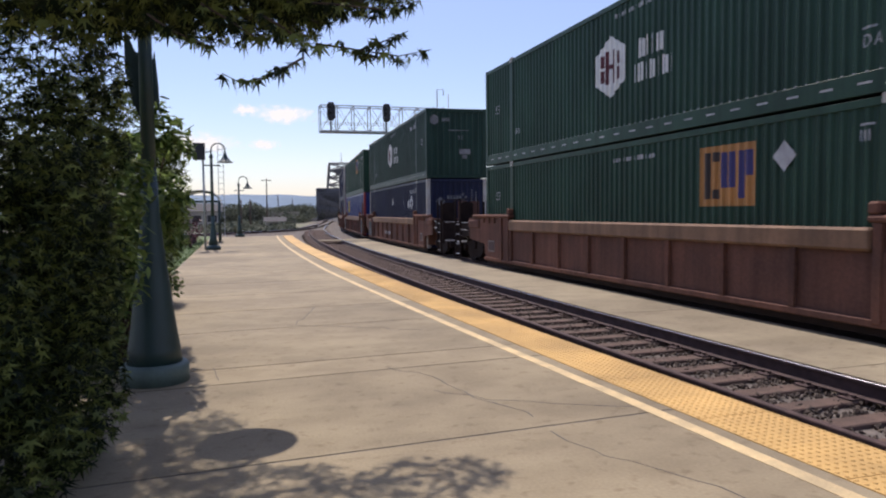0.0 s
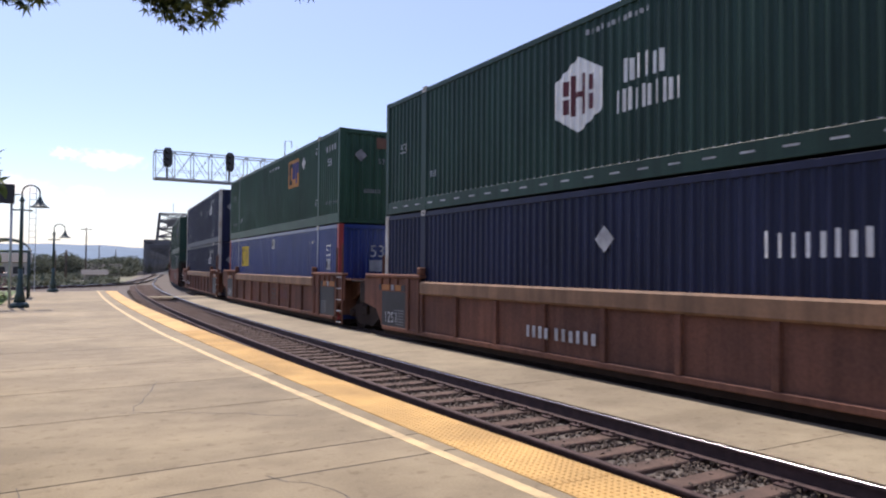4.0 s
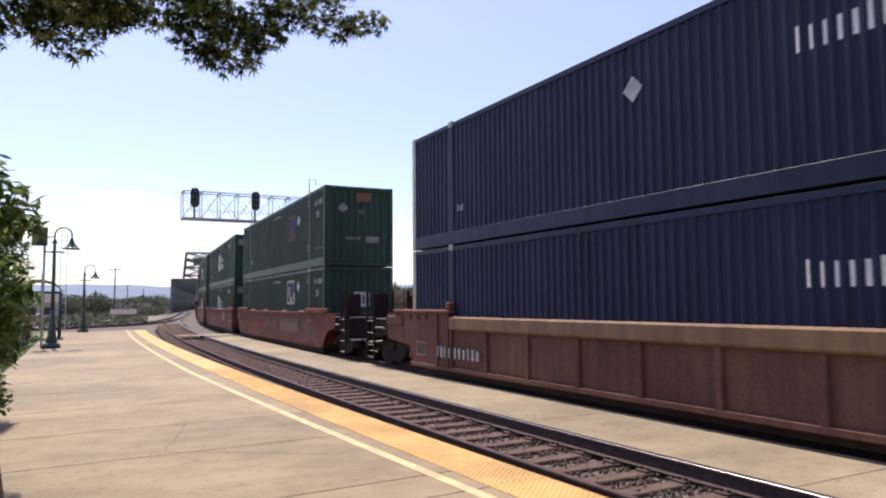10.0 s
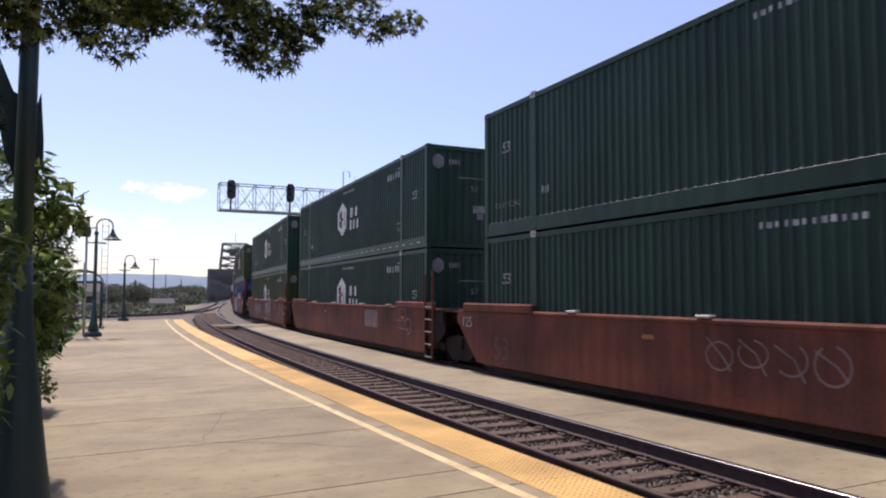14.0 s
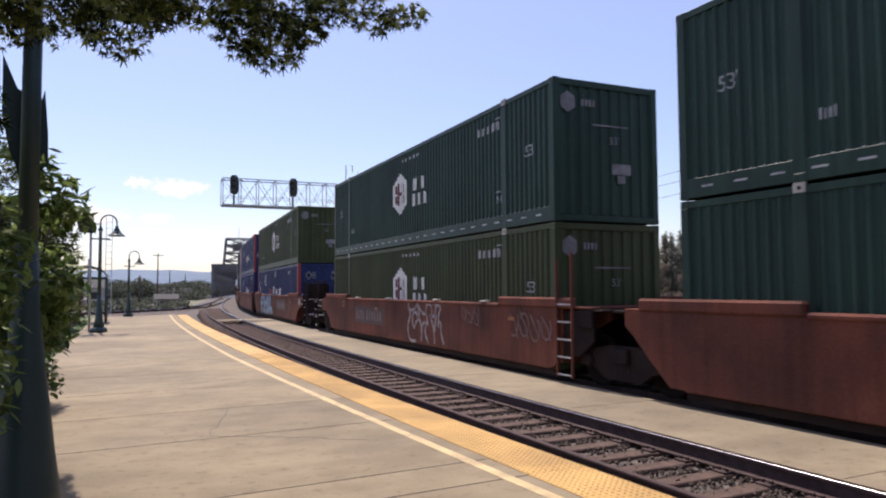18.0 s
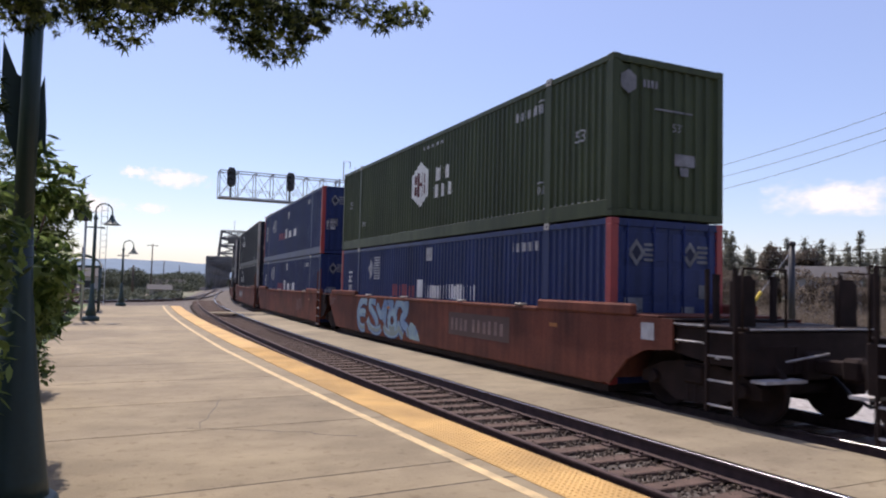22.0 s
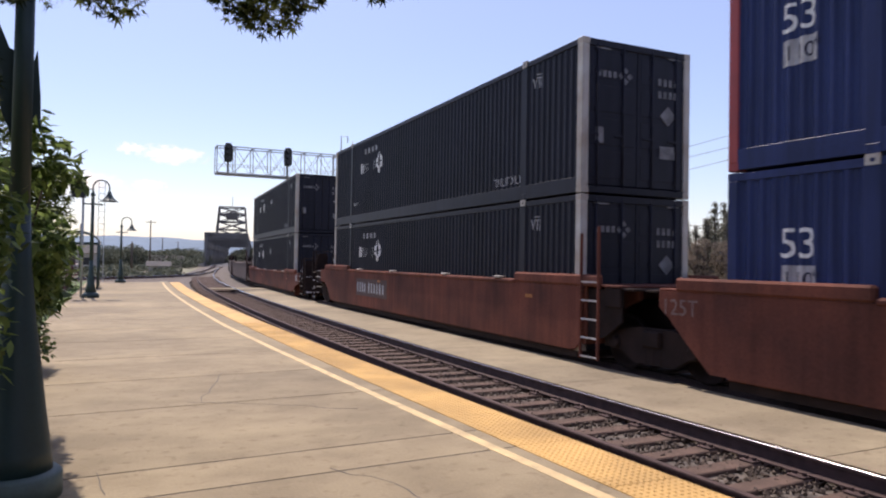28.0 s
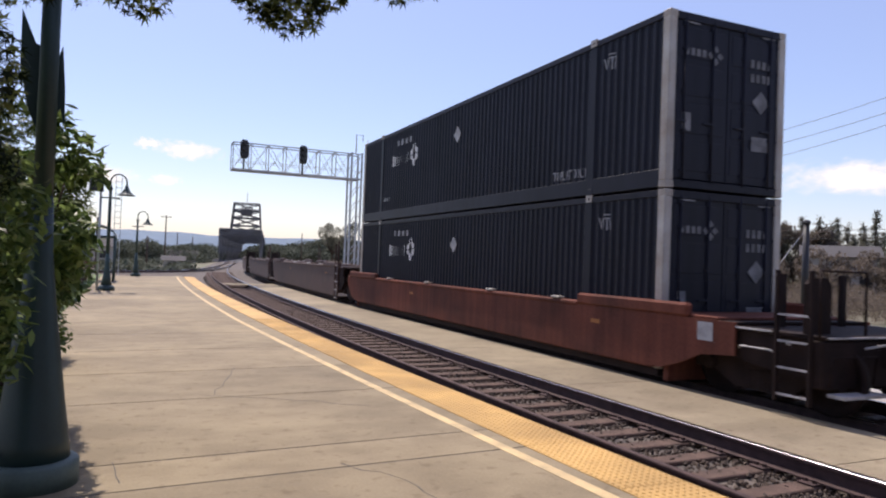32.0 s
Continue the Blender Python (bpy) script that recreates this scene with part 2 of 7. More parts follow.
def cloud_material():
    """White vapour that glows by itself: dense in the middle, torn by noise towards its rim."""
    m = bpy.data.materials.new("cloud")
    m.use_nodes = True
    n, l = m.node_tree.nodes, m.node_tree.links
    n.remove(n["Principled BSDF"])
    tc, info, length, wisps = n.new("ShaderNodeTexCoord"), n.new("ShaderNodeObjectInfo"), n.new("ShaderNodeVectorMath"), n.new("ShaderNodeTexNoise")
    stretch = n.new("ShaderNodeMapping")
    stretch.inputs["Scale"].default_value = (2.2, 1, 1.1)
    length.operation, wisps.noise_dimensions = "LENGTH", "4D"
    wisps.inputs["Scale"].default_value, wisps.inputs["Detail"].default_value, wisps.inputs["Roughness"].default_value = 1.3, 8, 0.6
    seed, torn, body, dense, ease = (n.new("ShaderNodeMath") for _ in range(5))
    seed.operation, torn.operation, body.operation, dense.operation, ease.operation = "MULTIPLY", "MULTIPLY_ADD", "SUBTRACT", "MULTIPLY", "POWER"
    seed.inputs[1].default_value = 40.0
    torn.inputs[1].default_value, torn.inputs[2].default_value = 2.0, 0.0
    dense.inputs[1].default_value = 1.5
    dense.use_clamp = True
    ease.inputs[1].default_value = 1.4
    ease.use_clamp = True
    l.new(tc.outputs["Object"], length.inputs[0])
    l.new(tc.outputs["Object"], stretch.inputs[0])
    l.new(stretch.outputs[0], wisps.inputs["Vector"])
    l.new(info.outputs["Random"], seed.inputs[0])
    l.new(seed.outputs[0], wisps.inputs["W"])
    l.new(wisps.outputs[0], torn.inputs[0])
    l.new(torn.outputs[0], body.inputs[0])
    l.new(length.outputs["Value"], body.inputs[1])
    l.new(body.outputs[0], dense.inputs[0])
    l.new(dense.outputs[0], ease.inputs[0])
    clear, white, mix = n.new("ShaderNodeBsdfTransparent"), n.new("ShaderNodeEmission"), n.new("ShaderNodeMixShader")
    # emission in place of sunlight on the cloud
    white.inputs["Color"].default_value, white.inputs["Strength"].default_value = (1.0, 0.99, 0.99, 1), 0.95
    l.new(ease.outputs[0], mix.inputs[0])
    l.new(clear.outputs[0], mix.inputs[1])
    l.new(white.outputs[0], mix.inputs[2])
    l.new(mix.outputs[0], n["Material Output"].inputs["Surface"])
    return m


CLOUD = cloud_material()
BUILDING = material("pale_wall_paint", (0.4, 0.37, 0.33), 0.8, 0, 0.1, 0.5, 10, 0.1)
ROOF_DARK = material("dark_roofing", (0.08, 0.075, 0.075), 0.9, 0, 0.1, 0.5, 10, 0.1)
WOOD_POLE = material("weathered_pole_wood", (0.10, 0.075, 0.06), 0.9, 0, 0.2, 3, 30, 0.3)


def leaf_material(name, dark, light, shine=0.45, glow=0.22, lean=0.0):
    """Leaves: each one its own tint, letting some sun through."""
    m = bpy.data.materials.new(name)
    m.use_nodes = True
    n, l = m.node_tree.nodes, m.node_tree.links
    b, out = n["Principled BSDF"], n["Material Output"]
    b.inputs["Roughness"].default_value, b.inputs["Specular IOR Level"].default_value = shine, 0.18
    geo, ramp = n.new("ShaderNodeNewGeometry"), n.new("ShaderNodeValToRGB")
    ramp.color_ramp.elements[0].color, ramp.color_ramp.elements[1].color = (*dark, 1), (*light, 1)
    ramp.color_ramp.elements[0].position = lean
    l.new(geo.outputs["Random Per Island"], ramp.inputs[0])
    l.new(ramp.outputs[0], b.inputs["Base Color"])
    tr, mix = n.new("ShaderNodeBsdfTranslucent"), n.new("ShaderNodeMixShader")
    l.new(ramp.outputs[0], tr.inputs["Color"])
    mix.inputs[0].default_value = glow
    l.new(b.outputs[0], mix.inputs[1])
    l.new(tr.outputs[0], mix.inputs[2])
    l.new(mix.outputs[0], out.inputs["Surface"])
    return m


LEAF_MAPLE = leaf_material("maple_leaf", (0.013, 0.022, 0.008), (0.22, 0.26, 0.07), 0.6, 0.36, 0.4)
LEAF_SHRUB = leaf_material("shrub_leaf", (0.018, 0.036, 0.010), (0.15, 0.20, 0.05), 0.45, 0.3)
LEAF_BRIGHT = leaf_material("broad_shrub_leaf", (0.03, 0.06, 0.016), (0.25, 0.33, 0.10), 0.4, 0.48)
LEAF_PURPLE = leaf_material("purple_shrub_leaf", (0.05, 0.012, 0.02), (0.10, 0.03, 0.04))
# conifer needles paled: distance haze is put into their tint
LEAF_PINE = leaf_material("conifer_leaf", (0.15, 0.15, 0.12), (0.22, 0.215, 0.165), 0.95, 0.5)
LEAF_BRUSH = leaf_material("brush_leaf", (0.14, 0.115, 0.095), (0.20, 0.165, 0.13), 0.95, 0.5)
LEAF_FAR = leaf_material("far_wood_leaf", (0.065, 0.08, 0.06), (0.12, 0.128, 0.092), 0.9)


# ---- mesh helpers ----
def part(name, bm, mat, parent=None, label=""):
    """One mesh object from a bmesh (or a ready mesh), under a thing or a part."""
    if isinstance(bm, bmesh.types.BMesh):
        me = bpy.data.meshes.new(name)
        bm.to_mesh(me)
        bm.free()
    else:
        me = bm
    if mat and not me.materials:
        me.materials.append(mat)
    ob = new(name, me)
    ob.parent = parent
    if label:
        tagged(ob, label)
    return ob


def islands(bm):
    """The loose pieces of a bmesh, each as a bmesh of its own."""
    left, out = set(bm.faces), []
    while left:
        todo, group = [next(iter(left))], []
        left.discard(todo[0])
        while todo:
            f = todo.pop()
            group.append(f)
            for e in f.edges:
                for g in e.link_faces:
                    if g in left:
                        left.discard(g)
                        todo.append(g)
        b, seen = bmesh.new(), {}
        for f in group:
            vs = []
            for v in f.verts:
                if v not in seen:
                    seen[v] = b.verts.new(v.co)
                vs.append(seen[v])
            b.faces.new(vs)
        out.append(b)
    out.sort(key=lambda b: tuple(round(c, 4) for c in min((tuple(v.co) for v in b.verts))))
    bm.free()
    return out


def empty(name, m=None):
    ob = new(name)
    ob.empty_display_size = 0.2
    if m is not None:
        ob.matrix_world = m
    return ob


def box(bm, x0, x1, y0, y1, z0, z1, m=None, bevel=0.0):
    """A box; bevel cuts its edges."""
    vs = [bm.verts.new(p) for p in ((x0, y0, z0), (x1, y0, z0), (x1, y1, z0), (x0, y1, z0), (x0, y0, z1), (x1, y0, z1), (x1, y1, z1), (x0, y1, z1))]
    fs = [bm.faces.new([vs[i] for i in f]) for f in ((3, 2, 1, 0), (4, 5, 6, 7), (0, 1, 5, 4), (1, 2, 6, 5), (2, 3, 7, 6), (3, 0, 4, 7))]
    if bevel:
        r = bmesh.ops.bevel(bm, geom=list({e for f in fs for e in f.edges}), offset=bevel, segments=1, affect="EDGES")
        vs = list({v for f in r["faces"] for v in f.verts} | {v for v in vs if v.is_valid})
    if m is not None:
        bmesh.ops.transform(bm, matrix=m, verts=vs)
    return bm


def bar(bm, a, b, w, h=None, up=(0, 0, 1)):
    """A rectangular bar from a to b, w wide and h deep."""
    a, b = Vector(a), Vector(b)
    d = (b - a)
    q = d.to_track_quat("Y", "Z").to_matrix().to_4x4()
    h = h or w
    return box(bm, -w / 2, w / 2, 0, d.length, -h / 2, h / 2, Matrix.Translation(a) @ q)


def tube(bm, pts, radii, n=10, cap=True):
    """A tube through points, with a radius at each."""
    rings = []
    pts = [Vector(p) for p in pts]
    if not isinstance(radii, (list, tuple)):
        radii = [radii] * len(pts)
    side = None
    for i, p in enumerate(pts):
        d = (pts[min(i + 1, len(pts) - 1)] - pts[max(i - 1, 0)]).normalized()
        if side is None:
            side = d.orthogonal().normalized()
        side = (side - d * side.dot(d)).normalized()
        other = d.cross(side)
        rings.append([bm.verts.new(p + (side * math.cos(a) + other * math.sin(a)) * radii[i]) for a in (2 * math.pi * k / n for k in range(n))])
    for r0, r1 in zip(rings, rings[1:]):
        for k in range(n):
            f = bm.faces.new((r0[k], r0[(k + 1) % n], r1[(k + 1) % n], r1[k]))
            f.smooth = True
    if cap:
        bm.faces.new(rings[0][::-1])
        bm.faces.new(rings[-1])
    return bm


def lathe(bm, profile, n=20, at=(0, 0, 0)):
    """A turned shape: profile is a list of (radius, z)."""
    rings = [[bm.verts.new((at[0] + max(r, 0.0005) * math.cos(2 * math.pi * k / n), at[1] + max(r, 0.0005) * math.sin(2 * math.pi * k / n), at[2] + z)) for k in range(n)] for r, z in profile]
    for r0, r1 in zip(rings, rings[1:]):
        for k in range(n):
            bm.faces.new((r0[k], r0[(k + 1) % n], r1[(k + 1) % n], r1[k])).smooth = True
    bm.faces.new(rings[0][::-1])
    bm.faces.new(rings[-1])
    return bm


def prism(bm, outline, x0, x1):
    """A plate: an outline in y, z drawn out from x0 to x1."""
    a = [bm.verts.new((x0, y, z)) for y, z in outline]
    b = [bm.verts.new((x1, y, z)) for y, z in outline]
    n = len(outline)
    bm.faces.new(a[::-1])
    bm.faces.new(b)
    for k in range(n):
        bm.faces.new((a[k], a[(k + 1) % n], b[(k + 1) % n], b[k]))
    bmesh.ops.recalc_face_normals(bm, faces=bm.faces[:])
    return bm


# ---- the plan: two concentric tracks that bend to the right ----
RADIUS, BEND_X, BEND_Y, BEND_END = 505.1, 8.92, 18.5, 70.0
NEAR_TRACK = -3.92          # the near track's middle, off the train's track
RAIL_TOP = -0.22
EDGE = 3.42                 # the platform's edge on the bend's tangent


def along(s, off=0.0):
    """Place and turn (degrees) on the train's track, s metres from the bend's tangent point, off metres to its right."""
    a = min(s, BEND_END) / RADIUS
    r = RADIUS - off
    rest = max(0.0, s - BEND_END)
    return BEND_X + RADIUS - r * math.cos(a) + rest * math.sin(a), BEND_Y + r * math.sin(a) + rest * math.cos(a), -math.degrees(a)


def edge_x(y):
    """The platform's edge: a bend of its own, a little later than the track's."""
    return 3.17 + (y - 27.0) ** 2 / 980.0


def ribbon(bm, rows, x_left, x_right, z0, z1):
    """A slab between two curves x(y), with top, bottom and sides."""
    rings = []
    for y in rows:
        a, b = x_left(y), x_right(y)
        rings.append([bm.verts.new(p) for p in ((a, y, z1), (b, y, z1), (b, y, z0), (a, y, z0))])
    for r0, r1 in zip(rings, rings[1:]):
        for k in range(4):
            bm.faces.new((r0[k], r1[k], r1[(k + 1) % 4], r0[(k + 1) % 4]))
    bm.faces.new(rings[0])
    bm.faces.new(rings[-1][::-1])
    bmesh.ops.recalc_face_normals(bm, faces=bm.faces[:])
    return bm


# ---- ground ----
def ground_sheet():
    bm = bmesh.new()
    xs = [-3000, -600, -150, -40, -12, 4.0, 8, 14, 40, 150, 600, 3000]
    ys = [-3000, -600, -100, -20, 0, 20, 40, 60, 90, 140, 260, 800, 4000]
    g = [[bm.verts.new((x, y, -0.62)) for y in ys] for x in xs]
    for i in range(len(xs) - 1):
        for j in range(len(ys) - 1):
            bm.faces.new((g[i][j], g[i + 1][j], g[i + 1][j + 1], g[i][j + 1]))
    tagged(part("ground", bm, EARTH), "dry gravelly ground with patches of weeds", "ground", kind="structure")


ground_sheet()

PLATFORM_END, LEFT_EDGE = 49.2, -1.6
steps = [float(y) for y in np.linspace(-14, PLATFORM_END, 48)]
bm = ribbon(bmesh.new(), steps, lambda y: LEFT_EDGE, lambda y: edge_x(y), -0.6, -0.03)
platform = tagged(part("platform", bm, CONCRETE), "sunlit pale concrete station platform with joints and cracks", "platform", kind="structure")


def line_x(y):
    return edge_x(y) - 0.77 - max(0.0, min(0.25, (y - 5.0) * 0.0185))


# slabs between the joints, which run a little askew, with dark filler in them
JOINTS = [-14, -9.4, -7.1, -4.8, -2.5, -0.2, 2.0, 4.25, 6.40, 7.05, 9.3, 11.2, 13.4, 15.8, 18.2, 20.6, 23.0, 25.4, 28, 31, 34, 37, 40, 43, 46, 49.0]
ASKEW, JOINT_GAP = 0.08, 0.011


def askew_slab(y0, y1, z0, z1):
    bm = bmesh.new()
    rings = []
    for k in range(5):
        y = y0 + (y1 - y0) * k / 4
        a, b = LEFT_EDGE, edge_x(y) - 0.615
        rings.append([bm.verts.new((x, y + ASKEW * x, z)) for x, z in ((a, z1), (b, z1), (b, z0), (a, z0))])
    for r0, r1 in zip(rings, rings[1:]):
        for k in range(4):
            bm.faces.new((r0[k], r1[k], r1[(k + 1) % 4], r0[(k + 1) % 4]))
    bm.faces.new(rings[0])
    bm.faces.new(rings[-1][::-1])
    bmesh.ops.recalc_face_normals(bm, faces=bm.faces[:])
    return bm


for y0, y1 in zip(JOINTS, JOINTS[1:]):
    part("slab", askew_slab(y0 + JOINT_GAP, y1 - JOINT_GAP, -0.03, 0.0), CONCRETE, platform)
for y in JOINTS[1:-1]:
    part("joint_filler", askew_slab(y - JOINT_GAP, y + JOINT_GAP, -0.03, -0.004), ROOF_DARK, platform, "dark joint filler")
strip = tagged(part("tactile_strip", ribbon(bmesh.new(), steps, lambda y: edge_x(y) - 0.606, lambda y: edge_x(y) - 0.002, -0.029, -0.008), TACTILE),
               "worn yellow tactile warning strip along the platform edge", "tactile paving", kind="structure")
for k in range(52):
    y0 = -14 + k * 1.215
    rows = [y0 + 0.003, y0 + 0.6, y0 + 1.209]
    if y0 + 1.21 < PLATFORM_END:
        part("tactile_panel", ribbon(bmesh.new(), rows, lambda y: edge_x(y) - 0.604, lambda y: edge_x(y) - 0.004, -0.006, 0.006), TACTILE, strip)


def domes():
    """The raised bumps of the strip where the camera passes near, one mesh."""
    verts, faces = [], []
    y = 2.0
    row = 0
    while y < 19.0:
        for k in range(10):
            x = edge_x(y) - 0.575 + k * 0.061
            b = len(verts)
            for r, z in ((0.0165, 0.006), (0.010, 0.0125)):
                for q in range(6):
                    verts.append((x + r * math.cos(q * math.pi / 3), y + r * math.sin(q * math.pi / 3), z))
            faces += [(b + q, b + (q + 1) % 6, b + 6 + (q + 1) % 6, b + 6 + q) for q in range(6)] + [tuple(b + 6 + q for q in range(6))]
        y += 0.061
        row += 1
    me = bpy.data.meshes.new("domes")
    me.from_pydata(verts, [], faces)
    tagged(part("domes", me, TACTILE, strip), kind="stuff")


domes()
bm = ribbon(bmesh.new(), steps, lambda y: line_x(y) - 0.055, lambda y: line_x(y) + 0.055, -0.01, 0.003)
tagged(part("painted_line", bm, LINE_PAINT), "worn pale yellow painted line on the platform", "line", kind="structure")


def cracks():
    """Fine wandering cracks in the slabs."""
    rnd = random.Random(5)
    bm = bmesh.new()
    for x, y, dx, dy, n in ((1.35, 6.6, 0.06, -0.16, 12), (1.55, 5.6, 0.12, -0.14, 9), (2.0, 4.3, 0.05, -0.2, 8), (0.6, 9.5, 0.16, -0.1, 9), (1.2, 11.4, -0.1, -0.2, 8), (-0.24, 7.1, 0.0, -0.15, 3), (1.7, 3.2, 0.16, -0.06, 7)):
        for _ in range(n):
            x2, y2 = x + dx * rnd.uniform(0.4, 1.6) + rnd.uniform(-0.05, 0.05), y + dy * rnd.uniform(0.5, 1.5)
            bar(bm, (x, y, 0.0005), (x2, y2, 0.0005), rnd.uniform(0.004, 0.009), 0.002)
            x, y = x2, y2
    tagged(part("crack", bm, ROOF_DARK, platform), kind="stuff")


cracks()
bm = ribbon(bmesh.new(), [float(y) for y in np.linspace(-14, 52, 40)], lambda y: -30, lambda y: LEFT_EDGE, -0.615, -0.05)
tagged(part("grass_verge", bm, GRASS), "sparse green grass verge beside the platform", "grass", kind="structure")
bm = ribbon(bmesh.new(), [float(y) for y in np.linspace(-6, 19, 20)], lambda y: -4.5, lambda y: LEFT_EDGE - 0.01 + 0.0, -0.049, 0.02)
tagged(part("planting_bed", bm, MULCH), "reddish bark mulch bed under the shrubs", "planting bed", kind="structure")


def grass_blades():
    rng = np.random.default_rng(11)
    n = 5000
    x = rng.uniform(-4.5, LEFT_EDGE, n)
    y = rng.uniform(19, 44, n)
    a = rng.uniform(0, 6.28, n)
    h = rng.uniform(0.05, 0.14, n)
    verts, faces = [], []
    for i in range(n):
        b = len(verts)
        c, s = math.cos(a[i]) * 0.012, math.sin(a[i]) * 0.012
        verts += [(x[i] - c, y[i] - s, -0.05), (x[i] + c, y[i] + s, -0.05), (x[i] + s * 3, y[i] - c * 3, -0.05 + h[i])]
        faces.append((b, b + 1, b + 2))
    me = bpy.data.meshes.new("grass_blades")
    me.from_pydata(verts, [], faces)
    tagged(part("grass_blades", me, GRASS), "short green grass blades on the verge", "grass", kind="stuff")


grass_blades()


# ---- tracks ----
TRACK_BED = -0.468


def track_bed():
    bm = bmesh.new()
    ss = np.linspace(-45, 190, 80)
    prof = ((-7.2, -0.615), (-5.9, TRACK_BED), (2.2, TRACK_BED), (3.4, -0.615))
    rows = [[bm.verts.new((*along(s, o)[:2], z)) for o, z in prof] for s in ss]
    for a, b in zip(rows, rows[1:]):
        for k in range(3):
            bm.faces.new((a[k], a[k + 1], b[k + 1], b[k]))
    return tagged(part("track_ballast", bm, BALLAST), "dark oily crushed stone under the tracks", "ballast", kind="structure")


bed = track_bed()


def far_shoulder():
    """Pale sunlit crushed stone on the far side of the train's track."""
    bm = bmesh.new()
    rows = [[bm.verts.new((*along(s, o)[:2], z)) for o, z in ((1.0, TRACK_BED + 0.004), (2.2, TRACK_BED + 0.006), (4.6, -0.6), (9.0, -0.605))] for s in np.linspace(-40, 60, 50)]
    for a, b in zip(rows, rows[1:]):
        for k in range(3):
            bm.faces.new((a[k], a[k + 1], b[k + 1], b[k]))
    tagged(part("stone_shoulder", bm, PALE_STONE), "pale grey crushed stone beside the far track", "ballast", kind="structure")


PALE_STONE = material("pale_crushed_stone", (0.46, 0.43, 0.40), 0.95, 0, 0.3, 9, 35, 1.0, (0.24, 0.22, 0.20))
far_shoulder()
RAIL = ((-0.07, 0), (0.07, 0), (0.07, 0.012), (0.012, 0.03), (0.012, 0.135), (0.036, 0.145), (0.036, 0.165), (0.0335, 0.1735), (0.027, 0.1785), (0.013, 0.18), (-0.013, 0.18), (-0.027, 0.1785), (-0.0335, 0.1735), (-0.036, 0.165), (-0.036, 0.145), (-0.012, 0.135), (-0.012, 0.03), (-0.07, 0.012))


def rail(place, n, polished=True, label="rusty steel running rail with a polished top"):
    """place(k, x): the plan's point of the k-th ring, x metres to the right of the rail's middle."""
    bm = bmesh.new()
    rings = [[bm.verts.new((*place(k, x), RAIL_TOP - 0.18 + z)) for x, z in RAIL] for k in range(n)]
    m = len(RAIL)
    for a, b in zip(rings, rings[1:]):
        for k in range(m):
            f = bm.faces.new((a[k], a[(k + 1) % m], b[(k + 1) % m], b[k]))
            f.material_index, f.smooth = (1 if polished else 0, True) if 7 <= k <= 11 else (0, False)
    bmesh.ops.recalc_face_normals(bm, faces=bm.faces[:])
    ob = part("rail", bm, RAIL_STEEL)
    ob.data.materials.append(RAIL_SHINE)
    return tagged(ob, label, "rail", "rails", "structure")


SS = np.linspace(-45, 190, 90)
for off in (NEAR_TRACK - 0.755, NEAR_TRACK + 0.755, -0.755, 0.755):
    rail(lambda k, x, off=off: along(SS[k], off + x)[:2], len(SS), off > NEAR_TRACK)


def sleepers():
    """Wooden ties as pieces of the bed, with tie plates and spikes on those near the camera."""
    rnd = random.Random(3)
    meshes = []
    for v in range(3):
        bm = bmesh.new()
        box(bm, -1.28 + v * 0.03, 1.28 - v * 0.02, -0.115, 0.115, -0.17, 0.0, None, 0.012)
        me = bpy.data.meshes.new("tie")
        bm.to_mesh(me)
        bm.free()
        me.materials.append(TIE_WOOD)
        meshes.append(me)
    bm = bmesh.new()
    box(bm, -0.17, 0.17, -0.09, 0.09, 0.0, 0.02, None, 0.004)
    for x in (-0.10, 0.10):
        for y in (-0.05, 0.05):
            box(bm, x - 0.016, x + 0.016, y - 0.016, y + 0.016, 0.02, 0.05)
    for y in (-0.16, 0.16):
        box(bm, -0.07, 0.07, y - 0.02, y + 0.02, -0.01, 0.03, None, 0.006)
    plate = bpy.data.meshes.new("tie_plate")
    bm.to_mesh(plate)
    bm.free()
    plate.materials.append(RAIL_STEEL)
    s = -14.0
    while s < 62:
        for off in (NEAR_TRACK, 0.0):
            if off == 0.0 and s > 40:
                continue
            x, y, turn = along(s, off)
            ob = part("tie", rnd.choice(meshes), None, bed)
            ob.matrix_basis = pose(x + rnd.uniform(-0.03, 0.03), y, RAIL_TOP - 0.202, 0, 0, turn + rnd.uniform(-1, 1))
            if off == NEAR_TRACK and s < 14:
                for side in (-0.755, 0.755):
                    px, py, _ = along(s, off + side)
                    p = part("tie_plate", plate, None, bed)
                    p.matrix_basis = pose(px, py, RAIL_TOP - 0.2, 0, 0, turn)
        s += 0.56


